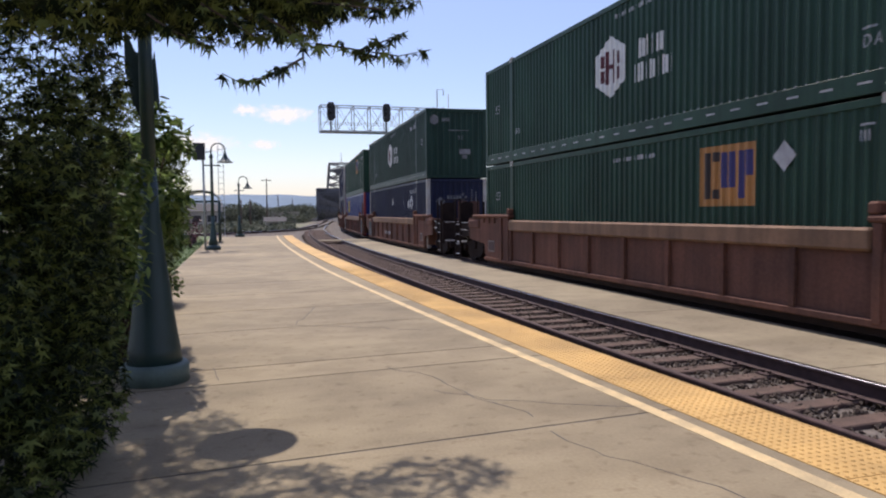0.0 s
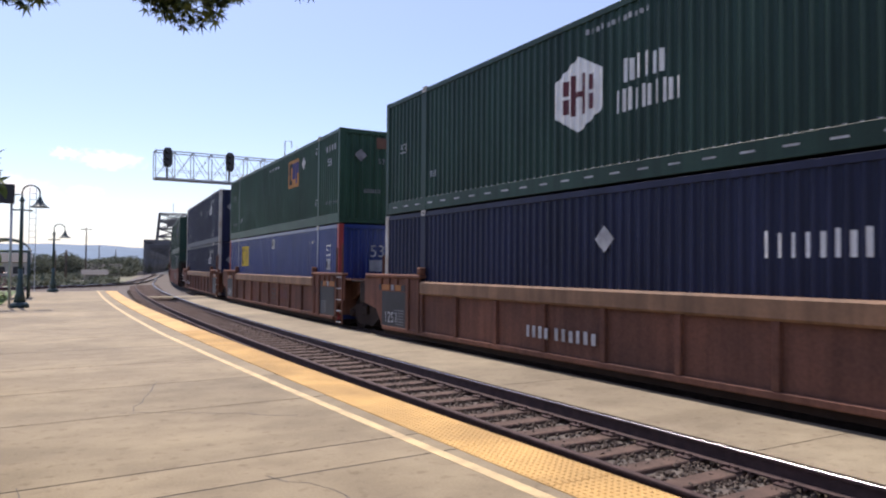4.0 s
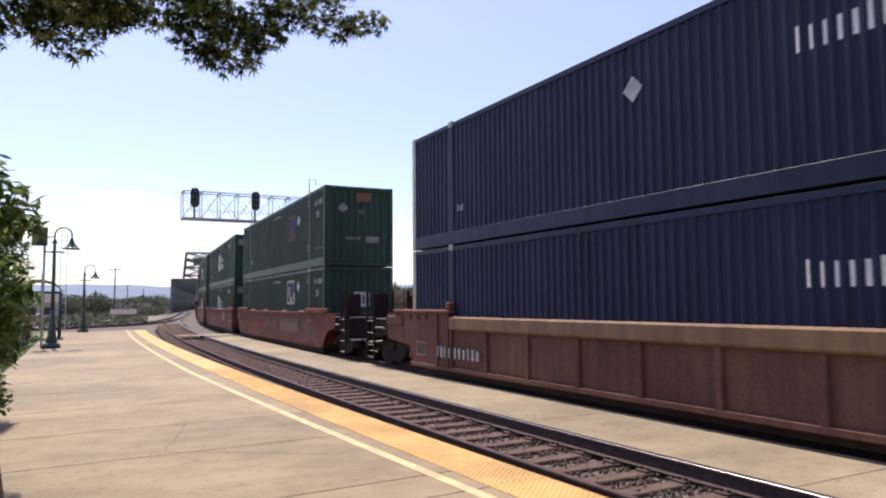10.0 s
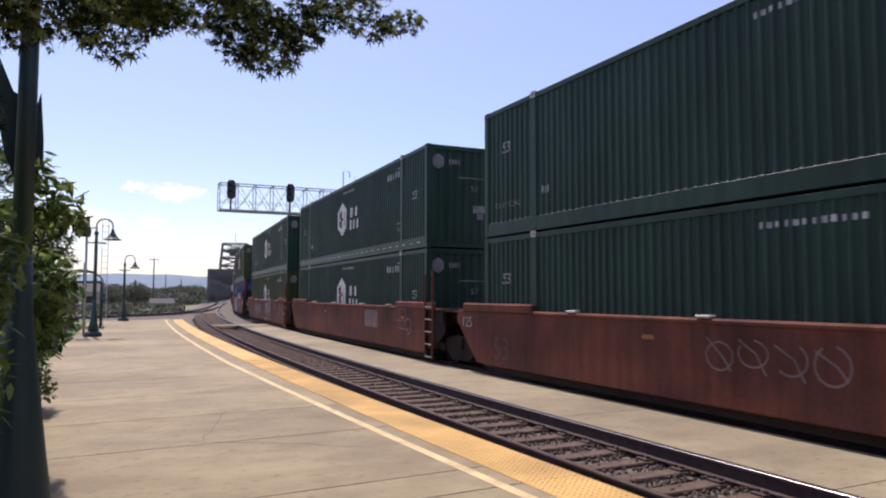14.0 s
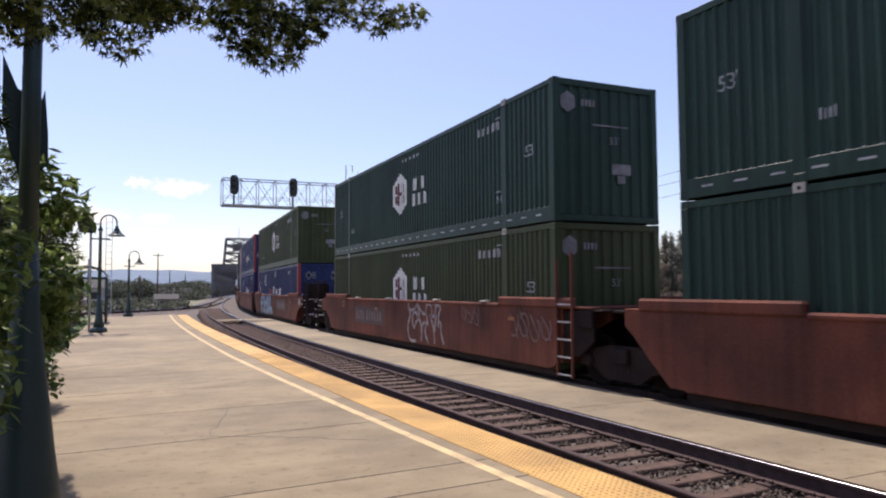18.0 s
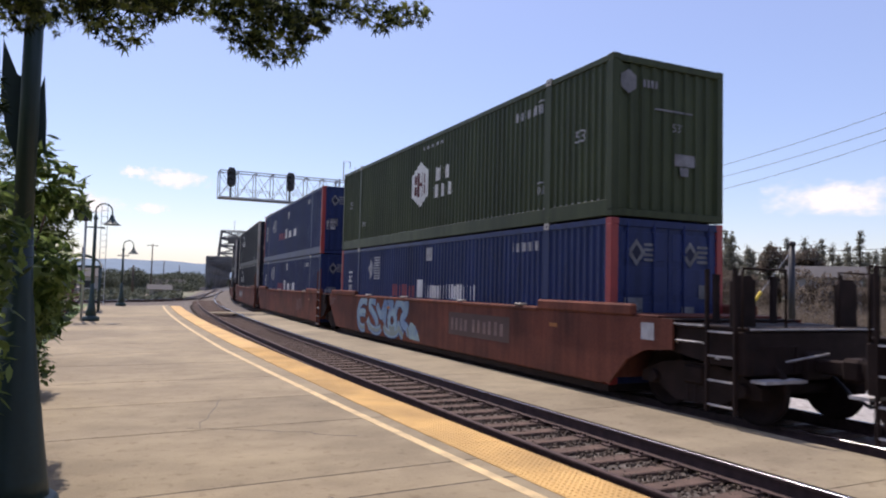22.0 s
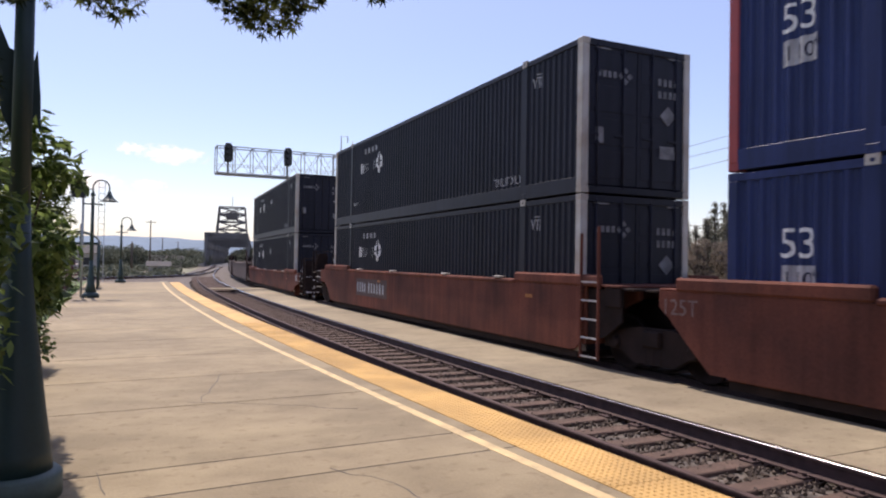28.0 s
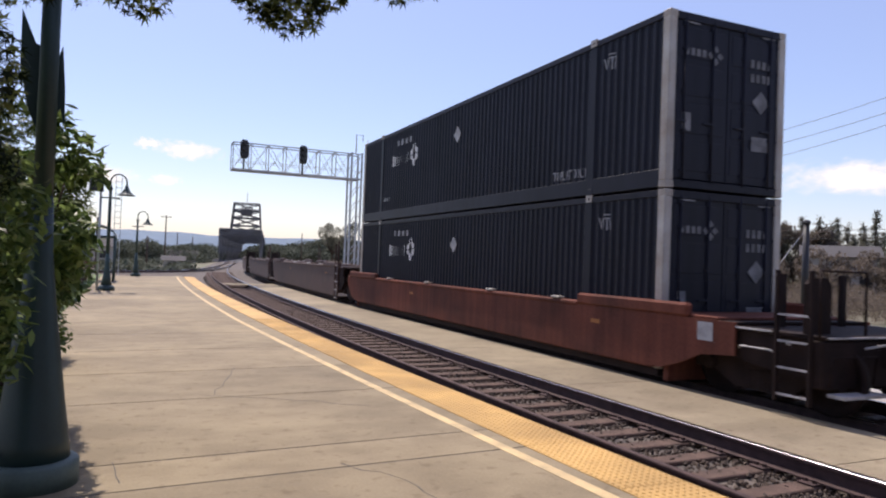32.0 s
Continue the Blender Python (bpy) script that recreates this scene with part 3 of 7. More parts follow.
def stones():
    """Loose crushed stone between and beside the ties."""
    rng = np.random.default_rng(7)
    base = np.array([(1, 0, 0), (-1, 0, 0), (0, 1, 0), (0, -1, 0), (0, 0, 1), (0, 0, -1)], float)
    tri = ((0, 2, 4), (2, 1, 4), (1, 3, 4), (3, 0, 4), (2, 0, 5), (1, 2, 5), (3, 1, 5), (0, 3, 5))
    verts, faces = [], []
    n = 20000
    for i in range(n):
        s = rng.uniform(-14, 12) if i < 15000 else rng.uniform(12, 45)
        x, y, _ = along(s, NEAR_TRACK + rng.uniform(-1.45, 1.0))
        r = rng.uniform(0.018, 0.042)
        q = Euler(rng.uniform(0, 6.3, 3)).to_matrix()
        pts = (base * rng.uniform(0.6, 1.2, (6, 1)) * r) @ np.array(q)
        b = len(verts)
        verts += [tuple(p) for p in pts + (x, y, TRACK_BED + rng.uniform(-0.005, 0.036))]
        faces += [(b + a, b + c, b + d) for a, c, d in tri]
    me = bpy.data.meshes.new("loose_stone")
    me.from_pydata(verts, [], faces)
    tagged(part("loose_stone", me, STONE, bed), kind="stuff")


STONE = material("loose_track_stone", (0.095, 0.068, 0.049), 0.95, 0, 0.2, 8, 40, 0.4, (0.058, 0.042, 0.032))


def walkway():
    """Concrete panels between the tracks, flush with the rails."""
    base = None
    edges = [-45, -30, -22, -17, -12.4, -8.0, -3.6, 0.8, 5.2, 9.6, 14.0, 18.4, 22.8, 28.0]
    for s0, s1 in zip(edges, edges[1:]):
        bm = bmesh.new()
        rings = []
        for s in np.linspace(s0 + 0.008, s1 - 0.008, 4):
            rings.append([bm.verts.new((*along(s, o)[:2], z)) for o, z in ((-3.05, RAIL_TOP - 0.02), (-1.26, RAIL_TOP - 0.02), (-1.26, -0.6), (-3.05, -0.6))])
        for a, b in zip(rings, rings[1:]):
            for k in range(4):
                bm.faces.new((a[k], b[k], b[(k + 1) % 4], a[(k + 1) % 4]))
        bm.faces.new(rings[0])
        bm.faces.new(rings[-1][::-1])
        bmesh.ops.recalc_face_normals(bm, faces=bm.faces[:])
        if base is None:
            base = tagged(part("middle_walkway", bm, WALK_CONCRETE), "pale concrete walkway panels between the two tracks", "walkway", kind="structure")
        else:
            part("panel", bm, WALK_CONCRETE, base)
    # the board crossing at the platform's far end
    bm = bmesh.new()
    for k in range(5):
        x0, y0, turn = along(26.6, NEAR_TRACK - 0.6 + k * 0.3)
        box(bm, -0.14, 0.14, -0.9, 0.9, RAIL_TOP - 0.05, RAIL_TOP - 0.012, pose(x0, y0, 0, 0, 0, turn))
    tagged(part("crossing_panel", bm, CONCRETE), "pale panels of a foot crossing over the near track", "crossing", kind="structure")


def side_track():
    """A line that swings in from the far left."""
    pts = [Vector(p) for p in ((-70, 30), (-34, 48), (-12, 60), (0, 69.5), (8, 86), (16, 132), (22, 170))]
    path = []
    for i in range(len(pts) - 1):
        p0, p1, p2, p3 = pts[max(i - 1, 0)], pts[i], pts[i + 1], pts[min(i + 2, len(pts) - 1)]
        for k in range(8):
            u = k / 8
            path.append(0.5 * (2 * p1 + (p2 - p0) * u + (2 * p0 - 5 * p1 + 4 * p2 - p3) * u * u + (3 * p1 - p0 - 3 * p2 + p3) * u ** 3))
    n = len(path)
    normal = []
    for k in range(n):
        d = (path[min(k + 1, n - 1)] - path[max(k - 1, 0)]).normalized()
        normal.append(Vector((d.y, -d.x)))
    bm = bmesh.new()
    rows = [[bm.verts.new((*(path[k] + normal[k] * o), z)) for o, z in ((-2.6, -0.612), (-1.6, -0.42), (1.6, -0.42), (2.6, -0.612))] for k in range(n)]
    for a, b in zip(rows, rows[1:]):
        for k in range(3):
            bm.faces.new((a[k], a[k + 1], b[k + 1], b[k]))
    tagged(part("side_track_ballast", bm, BALLAST), "dark crushed stone under a side track", "ballast", kind="structure")
    for side in (-0.755, 0.755):
        rail(lambda k, x, side=side: path[k] + normal[k] * (side + x), n)


walkway()
side_track()


# ---- the train ----
BOX_L, BOX_W, BOX_H = 16.154, 2.591, 2.896
FLOOR = -0.02                 # the lower container's floor
ARTICULATED, COUPLED = 19.48, 23.63
RUN = (-0.6148, 1.1359, -102.3475, -94.1529)
MOVING = []                   # (thing, metres behind the first unit, height)
WHEELS = []


def train_at(t):
    u = (t - 16.0) / 16.0
    return ((RUN[0] * u + RUN[1]) * u + RUN[2]) * u + RUN[3]


OFFSET = [-COUPLED]
for k in range(1, 16):
    OFFSET.append(OFFSET[-1] + (COUPLED if (k - 1) % 3 == 0 else ARTICULATED))


def rides(ob, unit, z=0.0):
    MOVING.append((ob, OFFSET[unit] + BOX_L / 2, z))
    return ob


# ribs of a container's long side: (distance from the near end, depth)
RIB = 0.034


def rib_profile(pitch=0.197):
    pts = []
    for y0, y1 in ((0.16, 1.95), (2.15, BOX_L - 2.15), (BOX_L - 1.95, BOX_L - 0.16)):
        n = round((y1 - y0) / pitch)
        p = (y1 - y0) / n
        for k in range(n):
            a = y0 + k * p
            pts += [(a, 0.0), (a + 0.20 * p, 0.0), (a + 0.46 * p, RIB), (a + 0.80 * p, RIB)]
        pts.append((y1, 0.0))
    return pts


RIBS = rib_profile()
RIB_Y = np.array([p[0] for p in RIBS])
RIB_D = np.array([p[1] for p in RIBS])


def shell_meshes():
    """The meshes of a 53-foot container, without materials."""
    h, w, l = BOX_H, BOX_W / 2, BOX_L / 2
    out = {}

    def keep(name, bm):
        me = bpy.data.meshes.new(name)
        bm.to_mesh(me)
        bm.free()
        out[name] = me
    for sign, name in ((-1, "side_near"), (1, "side_far")):
        bm = bmesh.new()
        lo = [bm.verts.new((sign * (w - 0.012 - d), y - l, 0.30)) for y, d in RIBS]
        hi = [bm.verts.new((sign * (w - 0.012 - d), y - l, h - 0.12)) for y, d in RIBS]
        for k in range(len(RIBS) - 1):
            q = (lo[k], lo[k + 1], hi[k + 1], hi[k])
            bm.faces.new(q if sign > 0 else q[::-1])
        keep(name, bm)
    n = 9
    pts = []
    p = (2 * w - 0.3) / n
    for k in range(n):
        a = -w + 0.15 + k * p
        pts += [(a, 0), (a + 0.3 * p, 0), (a + 0.42 * p, 0.04), (a + 0.88 * p, 0.04)]
    pts.append((w - 0.15, 0))
    for name, yy, sgn in (("front_wall", l - 0.03, 1), ("back_wall", -l + 0.03, -1)):
        bm = bmesh.new()
        lo = [bm.verts.new((x, yy - sgn * d, 0.15)) for x, d in pts]
        hi = [bm.verts.new((x, yy - sgn * d, h - 0.1)) for x, d in pts]
        for k in range(len(pts) - 1):
            q = (lo[k], lo[k + 1], hi[k + 1], hi[k])
            bm.faces.new(q[::-1] if sgn > 0 else q)
        keep(name, bm)
    for name, x0, x1 in (("door_a", -w + 0.14, -0.006), ("door_b", 0.006, w - 0.14)):
        bm = bmesh.new()
        box(bm, x0, x1, -l + 0.035, -l + 0.08, 0.16, h - 0.1, None, 0.012)
        keep(name, bm)
        keep(name + "_panel", box(bmesh.new(), x0 + 0.08, x1 - 0.08, -l + 0.026, -l + 0.036, 0.3, 0.8, None, 0.004))
    bm = bmesh.new()
    tube(bm, [(0, -l + 0.005, 0.1), (0, -l + 0.005, h - 0.06)], 0.017, 6)
    for z in (0.3, 0.95, 1.6, 2.3, 2.7):
        box(bm, -0.05, 0.05, -l + 0.004, -l + 0.03, z - 0.03, z + 0.03)
    keep("lock_rod", bm)
    bm = bmesh.new()
    box(bm, -0.2, 0.03, -l - 0.012, -l + 0.002, 1.08, 1.12, None, 0.004)
    keep("door_handle", bm)
    bm = bmesh.new()
    box(bm, -w + 0.02, w - 0.02, -l + 0.05, l - 0.05, h - 0.06, h - 0.025)
    for k in range(40):
        y = -l + 0.4 + k * 0.395
        box(bm, -w + 0.1, w - 0.1, y, y + 0.2, h - 0.026, h - 0.012)
    keep("roof", bm)
    bm = bmesh.new()
    box(bm, -w + 0.07, w - 0.07, -l + 0.05, l - 0.05, 0.03, 0.14)
    keep("floor_frame", bm)
    for sx, nm in ((-1, "a"), (1, "b")):
        bm = bmesh.new()
        box(bm, *sorted((sx * w, sx * (w - 0.06))), -l + 0.12, l - 0.12, 0.012, 0.302, None, 0.006)
        keep("bottom_rail_" + nm, bm)
        bm = bmesh.new()
        box(bm, *sorted((sx * (w - 0.002), sx * (w - 0.07))), -l + 0.12, l - 0.12, h - 0.12, h - 0.012, None, 0.006)
        keep("top_rail_" + nm, bm)
    bm = bmesh.new()
    box(bm, -0.008, 0.15, 0, 0.165, 0.11, h - 0.11, None, 0.012)
    keep("corner_post", bm)
    bm = bmesh.new()
    box(bm, -0.002, 0.07, -0.10, 0.10, 0.1, h - 0.03, None, 0.008)
    for z0, z1 in ((h - 0.1, h + 0.02), (-0.004, 0.12)):
        box(bm, -0.008, 0.16, -0.085, 0.085, z0, z1, None, 0.008)
    keep("lift_post", bm)
    bm = bmesh.new()
    for y0, y1, z0, z1 in ((-0.09, -0.03, 0, 0.13), (0.03, 0.09, 0, 0.13), (-0.031, 0.031, 0.085, 0.13), (-0.031, 0.031, 0, 0.035)):
        box(bm, -0.013, 0.02, y0, y1, h - 0.105 + z0, h - 0.105 + z1)
    keep("lift_casting", bm)
    bm = bmesh.new()
    box(bm, -0.004, 0.16, -0.004, 0.178, -0.002, 0.118, None, 0.01)
    keep("corner_casting", bm)
    bm = bmesh.new()
    box(bm, -w + 0.12, w - 0.12, 0, 0.07, 0, 0.13, None, 0.008)
    keep("end_beam", bm)
    bm = bmesh.new()
    box(bm, -0.07, 0.07, -0.004, 0.004, -0.02, 0.02)
    keep("hinge", bm)
    return out


SHELL = shell_meshes()
PAINTED = {}


def painted(key, mat):
    k = (key, mat.name)
    if k not in PAINTED:
        PAINTED[k] = SHELL[key].copy()
        PAINTED[k].materials.append(mat)
    return PAINTED[k]


def shipping_container(label, paint, near_posts=None, doors=False):
    """A 53-foot container with its origin at the middle of its floor; -y is the end that faces the camera."""
    thing = tagged(empty("shipping_container"), label, "container", "stacked containers")
    h, w, l = BOX_H, BOX_W / 2, BOX_L / 2

    def add(name, key, mat, m=None, lab="", under=thing):
        ob = part(name, painted(key, mat), None, under, lab)
        if m is not None:
            ob.matrix_basis = m
        return ob
    add("side_panel", "side_near", paint)
    add("side_panel", "side_far", paint)
    add("front_wall", "front_wall", paint)
    if doors:
        for key, xs, hinge in (("door_a", (-0.95, -0.35), -w + 0.1), ("door_b", (0.35, 0.95), w - 0.1)):
            leaf = add("door", key, paint)
            for k in range(4):
                add("door_panel", key + "_panel", paint, pose(0, 0, k * 0.62), "", leaf)
            for x in xs:
                add("lock_rod", "lock_rod", paint, pose(x, 0, 0), "", leaf)
                add("door_handle", "door_handle", paint, pose(x, 0, 0), "", leaf)
            for z in (0.35, 0.95, 1.55, 2.15, 2.6):
                add("hinge", "hinge", paint, pose(hinge, -l + 0.02, z), "", leaf)
    else:
        add("back_wall", "back_wall", paint)
    add("roof", "roof", paint)
    add("floor_frame", "floor_frame", DARK)
    for n in ("a", "b"):
        add("bottom_rail", "bottom_rail_" + n, paint)
        add("top_rail", "top_rail_" + n, paint)
    for sx in (-1, 1):
        for sy in (-1, 1):
            m = Matrix.Translation((sx * w, sy * l, 0)) @ Matrix.Diagonal((-sx, -sy, 1, 1))
            p = near_posts if near_posts else paint
            post = add("corner_post", "corner_post", p, m, "pale corner post" if p is PALE else "red corner post" if p is RED else "")
            for z in (0, h - 0.118):
                add("corner_casting", "corner_casting", p, Matrix.Translation((0, 0, z)) @ m)
            if sx < 0:
                add("lift_casting", "lift_casting", PALE, Matrix.Translation((sx * w, sy * (l - 2.05), 0)), "pale worn lifting casting")
            add("lift_post", "lift_post", paint, Matrix.Translation((sx * w, sy * (l - 2.05), 0)) @ Matrix.Diagonal((-sx, 1, 1, 1)))
    for sy in (-1, 1):
        for z in (0.01, h - 0.14):
            add("end_beam", "end_beam", paint, Matrix.Translation((0, sy * (l - 0.035) - 0.035, z)))
    return thing


# ---- markings, laid on the ribs; distances from the near end, heights over the container's floor ----
def pieces(name, bm, mat, parent, label, joined):
    """One part for each loose piece; what is too fine to tell apart stays joined."""
    if joined:
        return tagged(part(name, bm, mat, parent, label), kind="stuff")
    first = None
    for b in islands(bm):
        ob = part(name, b, mat, parent, label)
        first = first or ob
    return first


def on_side(name, bm, mat, parent, plain_x=None, label="", joined=False, lift=0.0):
    """Lays flat shapes drawn in (y, z) on the near side: along the ribs, or on a plain sheet at plain_x."""
    if plain_x is None:
        ys = [v.co.y for v in bm.verts]
        for y in RIB_Y:
            if min(ys) < y < max(ys):
                bmesh.ops.bisect_plane(bm, geom=bm.verts[:] + bm.edges[:] + bm.faces[:], plane_co=(0, y, 0), plane_no=(0, 1, 0))
        for v in bm.verts:
            v.co.x = -(BOX_W / 2 - 0.012 - float(np.interp(v.co.y, RIB_Y, RIB_D))) - 0.0035 - lift
    else:
        for v in bm.verts:
            v.co.x = plain_x
    for v in bm.verts:
        v.co.y -= BOX_L / 2
    return pieces(name, bm, mat, parent, label, joined)


def on_end(name, bm, mat, parent, label="", joined=False, lift=0.0):
    """Lays shapes drawn in (x, z) on the end that faces the camera."""
    for v in bm.verts:
        v.co.x, v.co.y = v.co.y, -BOX_L / 2 + 0.014 - lift
    return pieces(name, bm, mat, parent, label, joined)


def patch(bm, y0, y1, z0, z1):
    bm.faces.new([bm.verts.new((0, *p)) for p in ((y1, z0), (y0, z0), (y0, z1), (y1, z1))])
    return bm


def shape(bm, pts):
    f = bm.faces.new([bm.verts.new((0, y, z)) for y, z in pts])
    return f


def diamond(bm, y, z, r, rz=None):
    shape(bm, [(y + r, z), (y, z - (rz or r)), (y - r, z), (y, z + (rz or r))])
    return bm


def bars(bm, y0, y1, z0, z1, n, seed=1, gap=0.28):
    """A word as n plain bars between y1 (its start) and y0 (its end)."""
    rnd = random.Random(seed)
    p = (y1 - y0) / n
    for k in range(n):
        a = y1 - k * p
        wide = p * (1 - gap) * rnd.uniform(0.75, 1.0)
        patch(bm, a - wide, a, z0, z0 + (z1 - z0) * (1.0 if k == 0 else rnd.choice((0.9, 1.0))))
    return bm


def words(text, y1, z0, size, end=False, wide=1.0):
    """Words as flat letters; y1 is where they start."""
    c = bpy.data.curves.new("words", "FONT")
    c.body, c.size = text, size * 1.38
    ob = bpy.data.objects.new("words", c)
    scene.collection.objects.link(ob)
    me = bpy.data.meshes.new_from_object(ob)
    bpy.data.objects.remove(ob)
    bm = bmesh.new()
    bm.from_mesh(me)
    for v in bm.verts:
        v.co = Vector((0, (y1 + v.co.x * wide) if end else (y1 - v.co.x * wide), z0 + v.co.y))
    return bm


def hexagon_logo(c, z0):
    """White hexagon with maroon bars, and two rows of white bars beside it."""
    bm = bmesh.new()
    shape(bm, [(9.3, z0 + 0.33), (8.7, z0), (8.1, z0 + 0.33), (8.1, z0 + 0.97), (8.7, z0 + 1.3), (9.3, z0 + 0.97)])
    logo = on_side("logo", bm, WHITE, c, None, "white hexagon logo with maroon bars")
    bm = bmesh.new()
    for y in (9.02, 8.38):
        for z1, z2 in ((0.36, 0.62), (0.68, 0.94)):
            patch(bm, y - 0.065, y + 0.065, z0 + z1, z0 + z2)
    for y in (8.83, 8.57):
        patch(bm, y - 0.05, y + 0.05, z0 + 0.30, z0 + 1.0)
    patch(bm, 8.62, 8.78, z0 + 0.60, z0 + 0.70)
    on_side("logo_bar", bm, MAROON, logo, lift=0.003)
    bm = bars(bmesh.new(), 6.75, 7.65, z0 + 0.62, z0 + 1.0, 6, 2, 0.5)
    bars(bm, 6.45, 7.8, z0 + 0.16, z0 + 0.52, 10, 3, 0.5)
    on_side("marking", bm, WHITE, c)


def square_logo(c, y0, y1, z0, z1, ground, bold=INK, soft=PURPLE):
    """A coloured square with upright bars and blocks."""
    logo = on_side("logo", patch(bmesh.new(), y0, y1, z0, z1), ground, c, None, "faded square logo with dark bars")
    w, h = y1 - y0, z1 - z0
    for mat, a, b, c0, c1 in ((bold, 0.07, 0.19, 0.12, 0.9), (bold, 0.22, 0.36, 0.74, 0.9), (bold, 0.22, 0.36, 0.12, 0.28), (soft, 0.41, 0.5, 0.3, 0.88), (soft, 0.55, 0.64, 0.3, 0.88), (soft, 0.72, 0.80, 0.12, 0.88), (soft, 0.83, 0.94, 0.48, 0.88)):
        on_side("logo_bar", patch(bmesh.new(), y1 - b * w, y1 - a * w, z0 + c0 * h, z0 + c1 * h), mat, logo, lift=0.003)


def ring_logo(c, y_start, z0, mat=None):
    """Four white bars and a diamond ring."""
    mat = mat or WHITE
    bm = bmesh.new()
    bars(bm, y_start - 1.45, y_start, z0 + 0.10, z0 + 0.44, 8, 7, 0.58)
    on_side("marking", bm, mat, c)
    bm = bmesh.new()
    y, z, r = y_start - 1.85, z0 + 0.31, 0.37
    for a in range(4):
        ang = a * math.pi / 2
        d1, d2 = (math.cos(ang), math.sin(ang)), (-math.sin(ang), math.cos(ang))
        shape(bm, [(y + d1[0] * r, z + d1[1] * r), (y + d1[0] * r * 0.42, z + d1[1] * r * 0.42), (y + d2[0] * r * 0.42 + d1[0] * 0.03, z + d2[1] * r * 0.42 + d1[1] * 0.03), (y + d2[0] * r * 0.9 + d1[0] * 0.04, z + d2[1] * r * 0.9 + d1[1] * 0.04)])
    bmesh.ops.recalc_face_normals(bm, faces=bm.faces[:])
    on_side("logo", bm, mat, c, None, "white diamond ring logo")


def length_mark(c, y, z, mat=None, size=0.24):
    on_side("marking", words("53'", y + 0.2, z, size), mat or FADED_WHITE, c)


def small_marks(c, top=2.35, far=True, word=""):
    """The lesser stencils that every box has: plain bars where they cannot be read."""
    bm = bmesh.new()
    for y, z in ((2.5, top + 0.1), (2.5, 0.75)):
        patch(bm, y - 0.22, y, z + 0.1, z + 0.13)
        if not word or z > 2:
            bars(bm, y - 0.2, y, z - 0.1, z + 0.05, 4, 4, 0.5)
    if far:
        for y, z in ((BOX_L - 2.35, 0.75),):
            bars(bm, y - 0.25, y, z, z + 0.15, 5, 5, 0.55)
    on_side("marking", bm, FADED_WHITE, c, joined=True)
    if word:
        on_side("marking", words(word, 2.5, 0.62, 0.17), FADED_WHITE, c)


def number_line(c, y0, y1, z, mat=None, h=0.2, n=10):
    on_side("marking", bars(bmesh.new(), y0, y1, z, z + h, n, 9, 0.45), mat or FADED_WHITE, c, joined=h < 0.15)


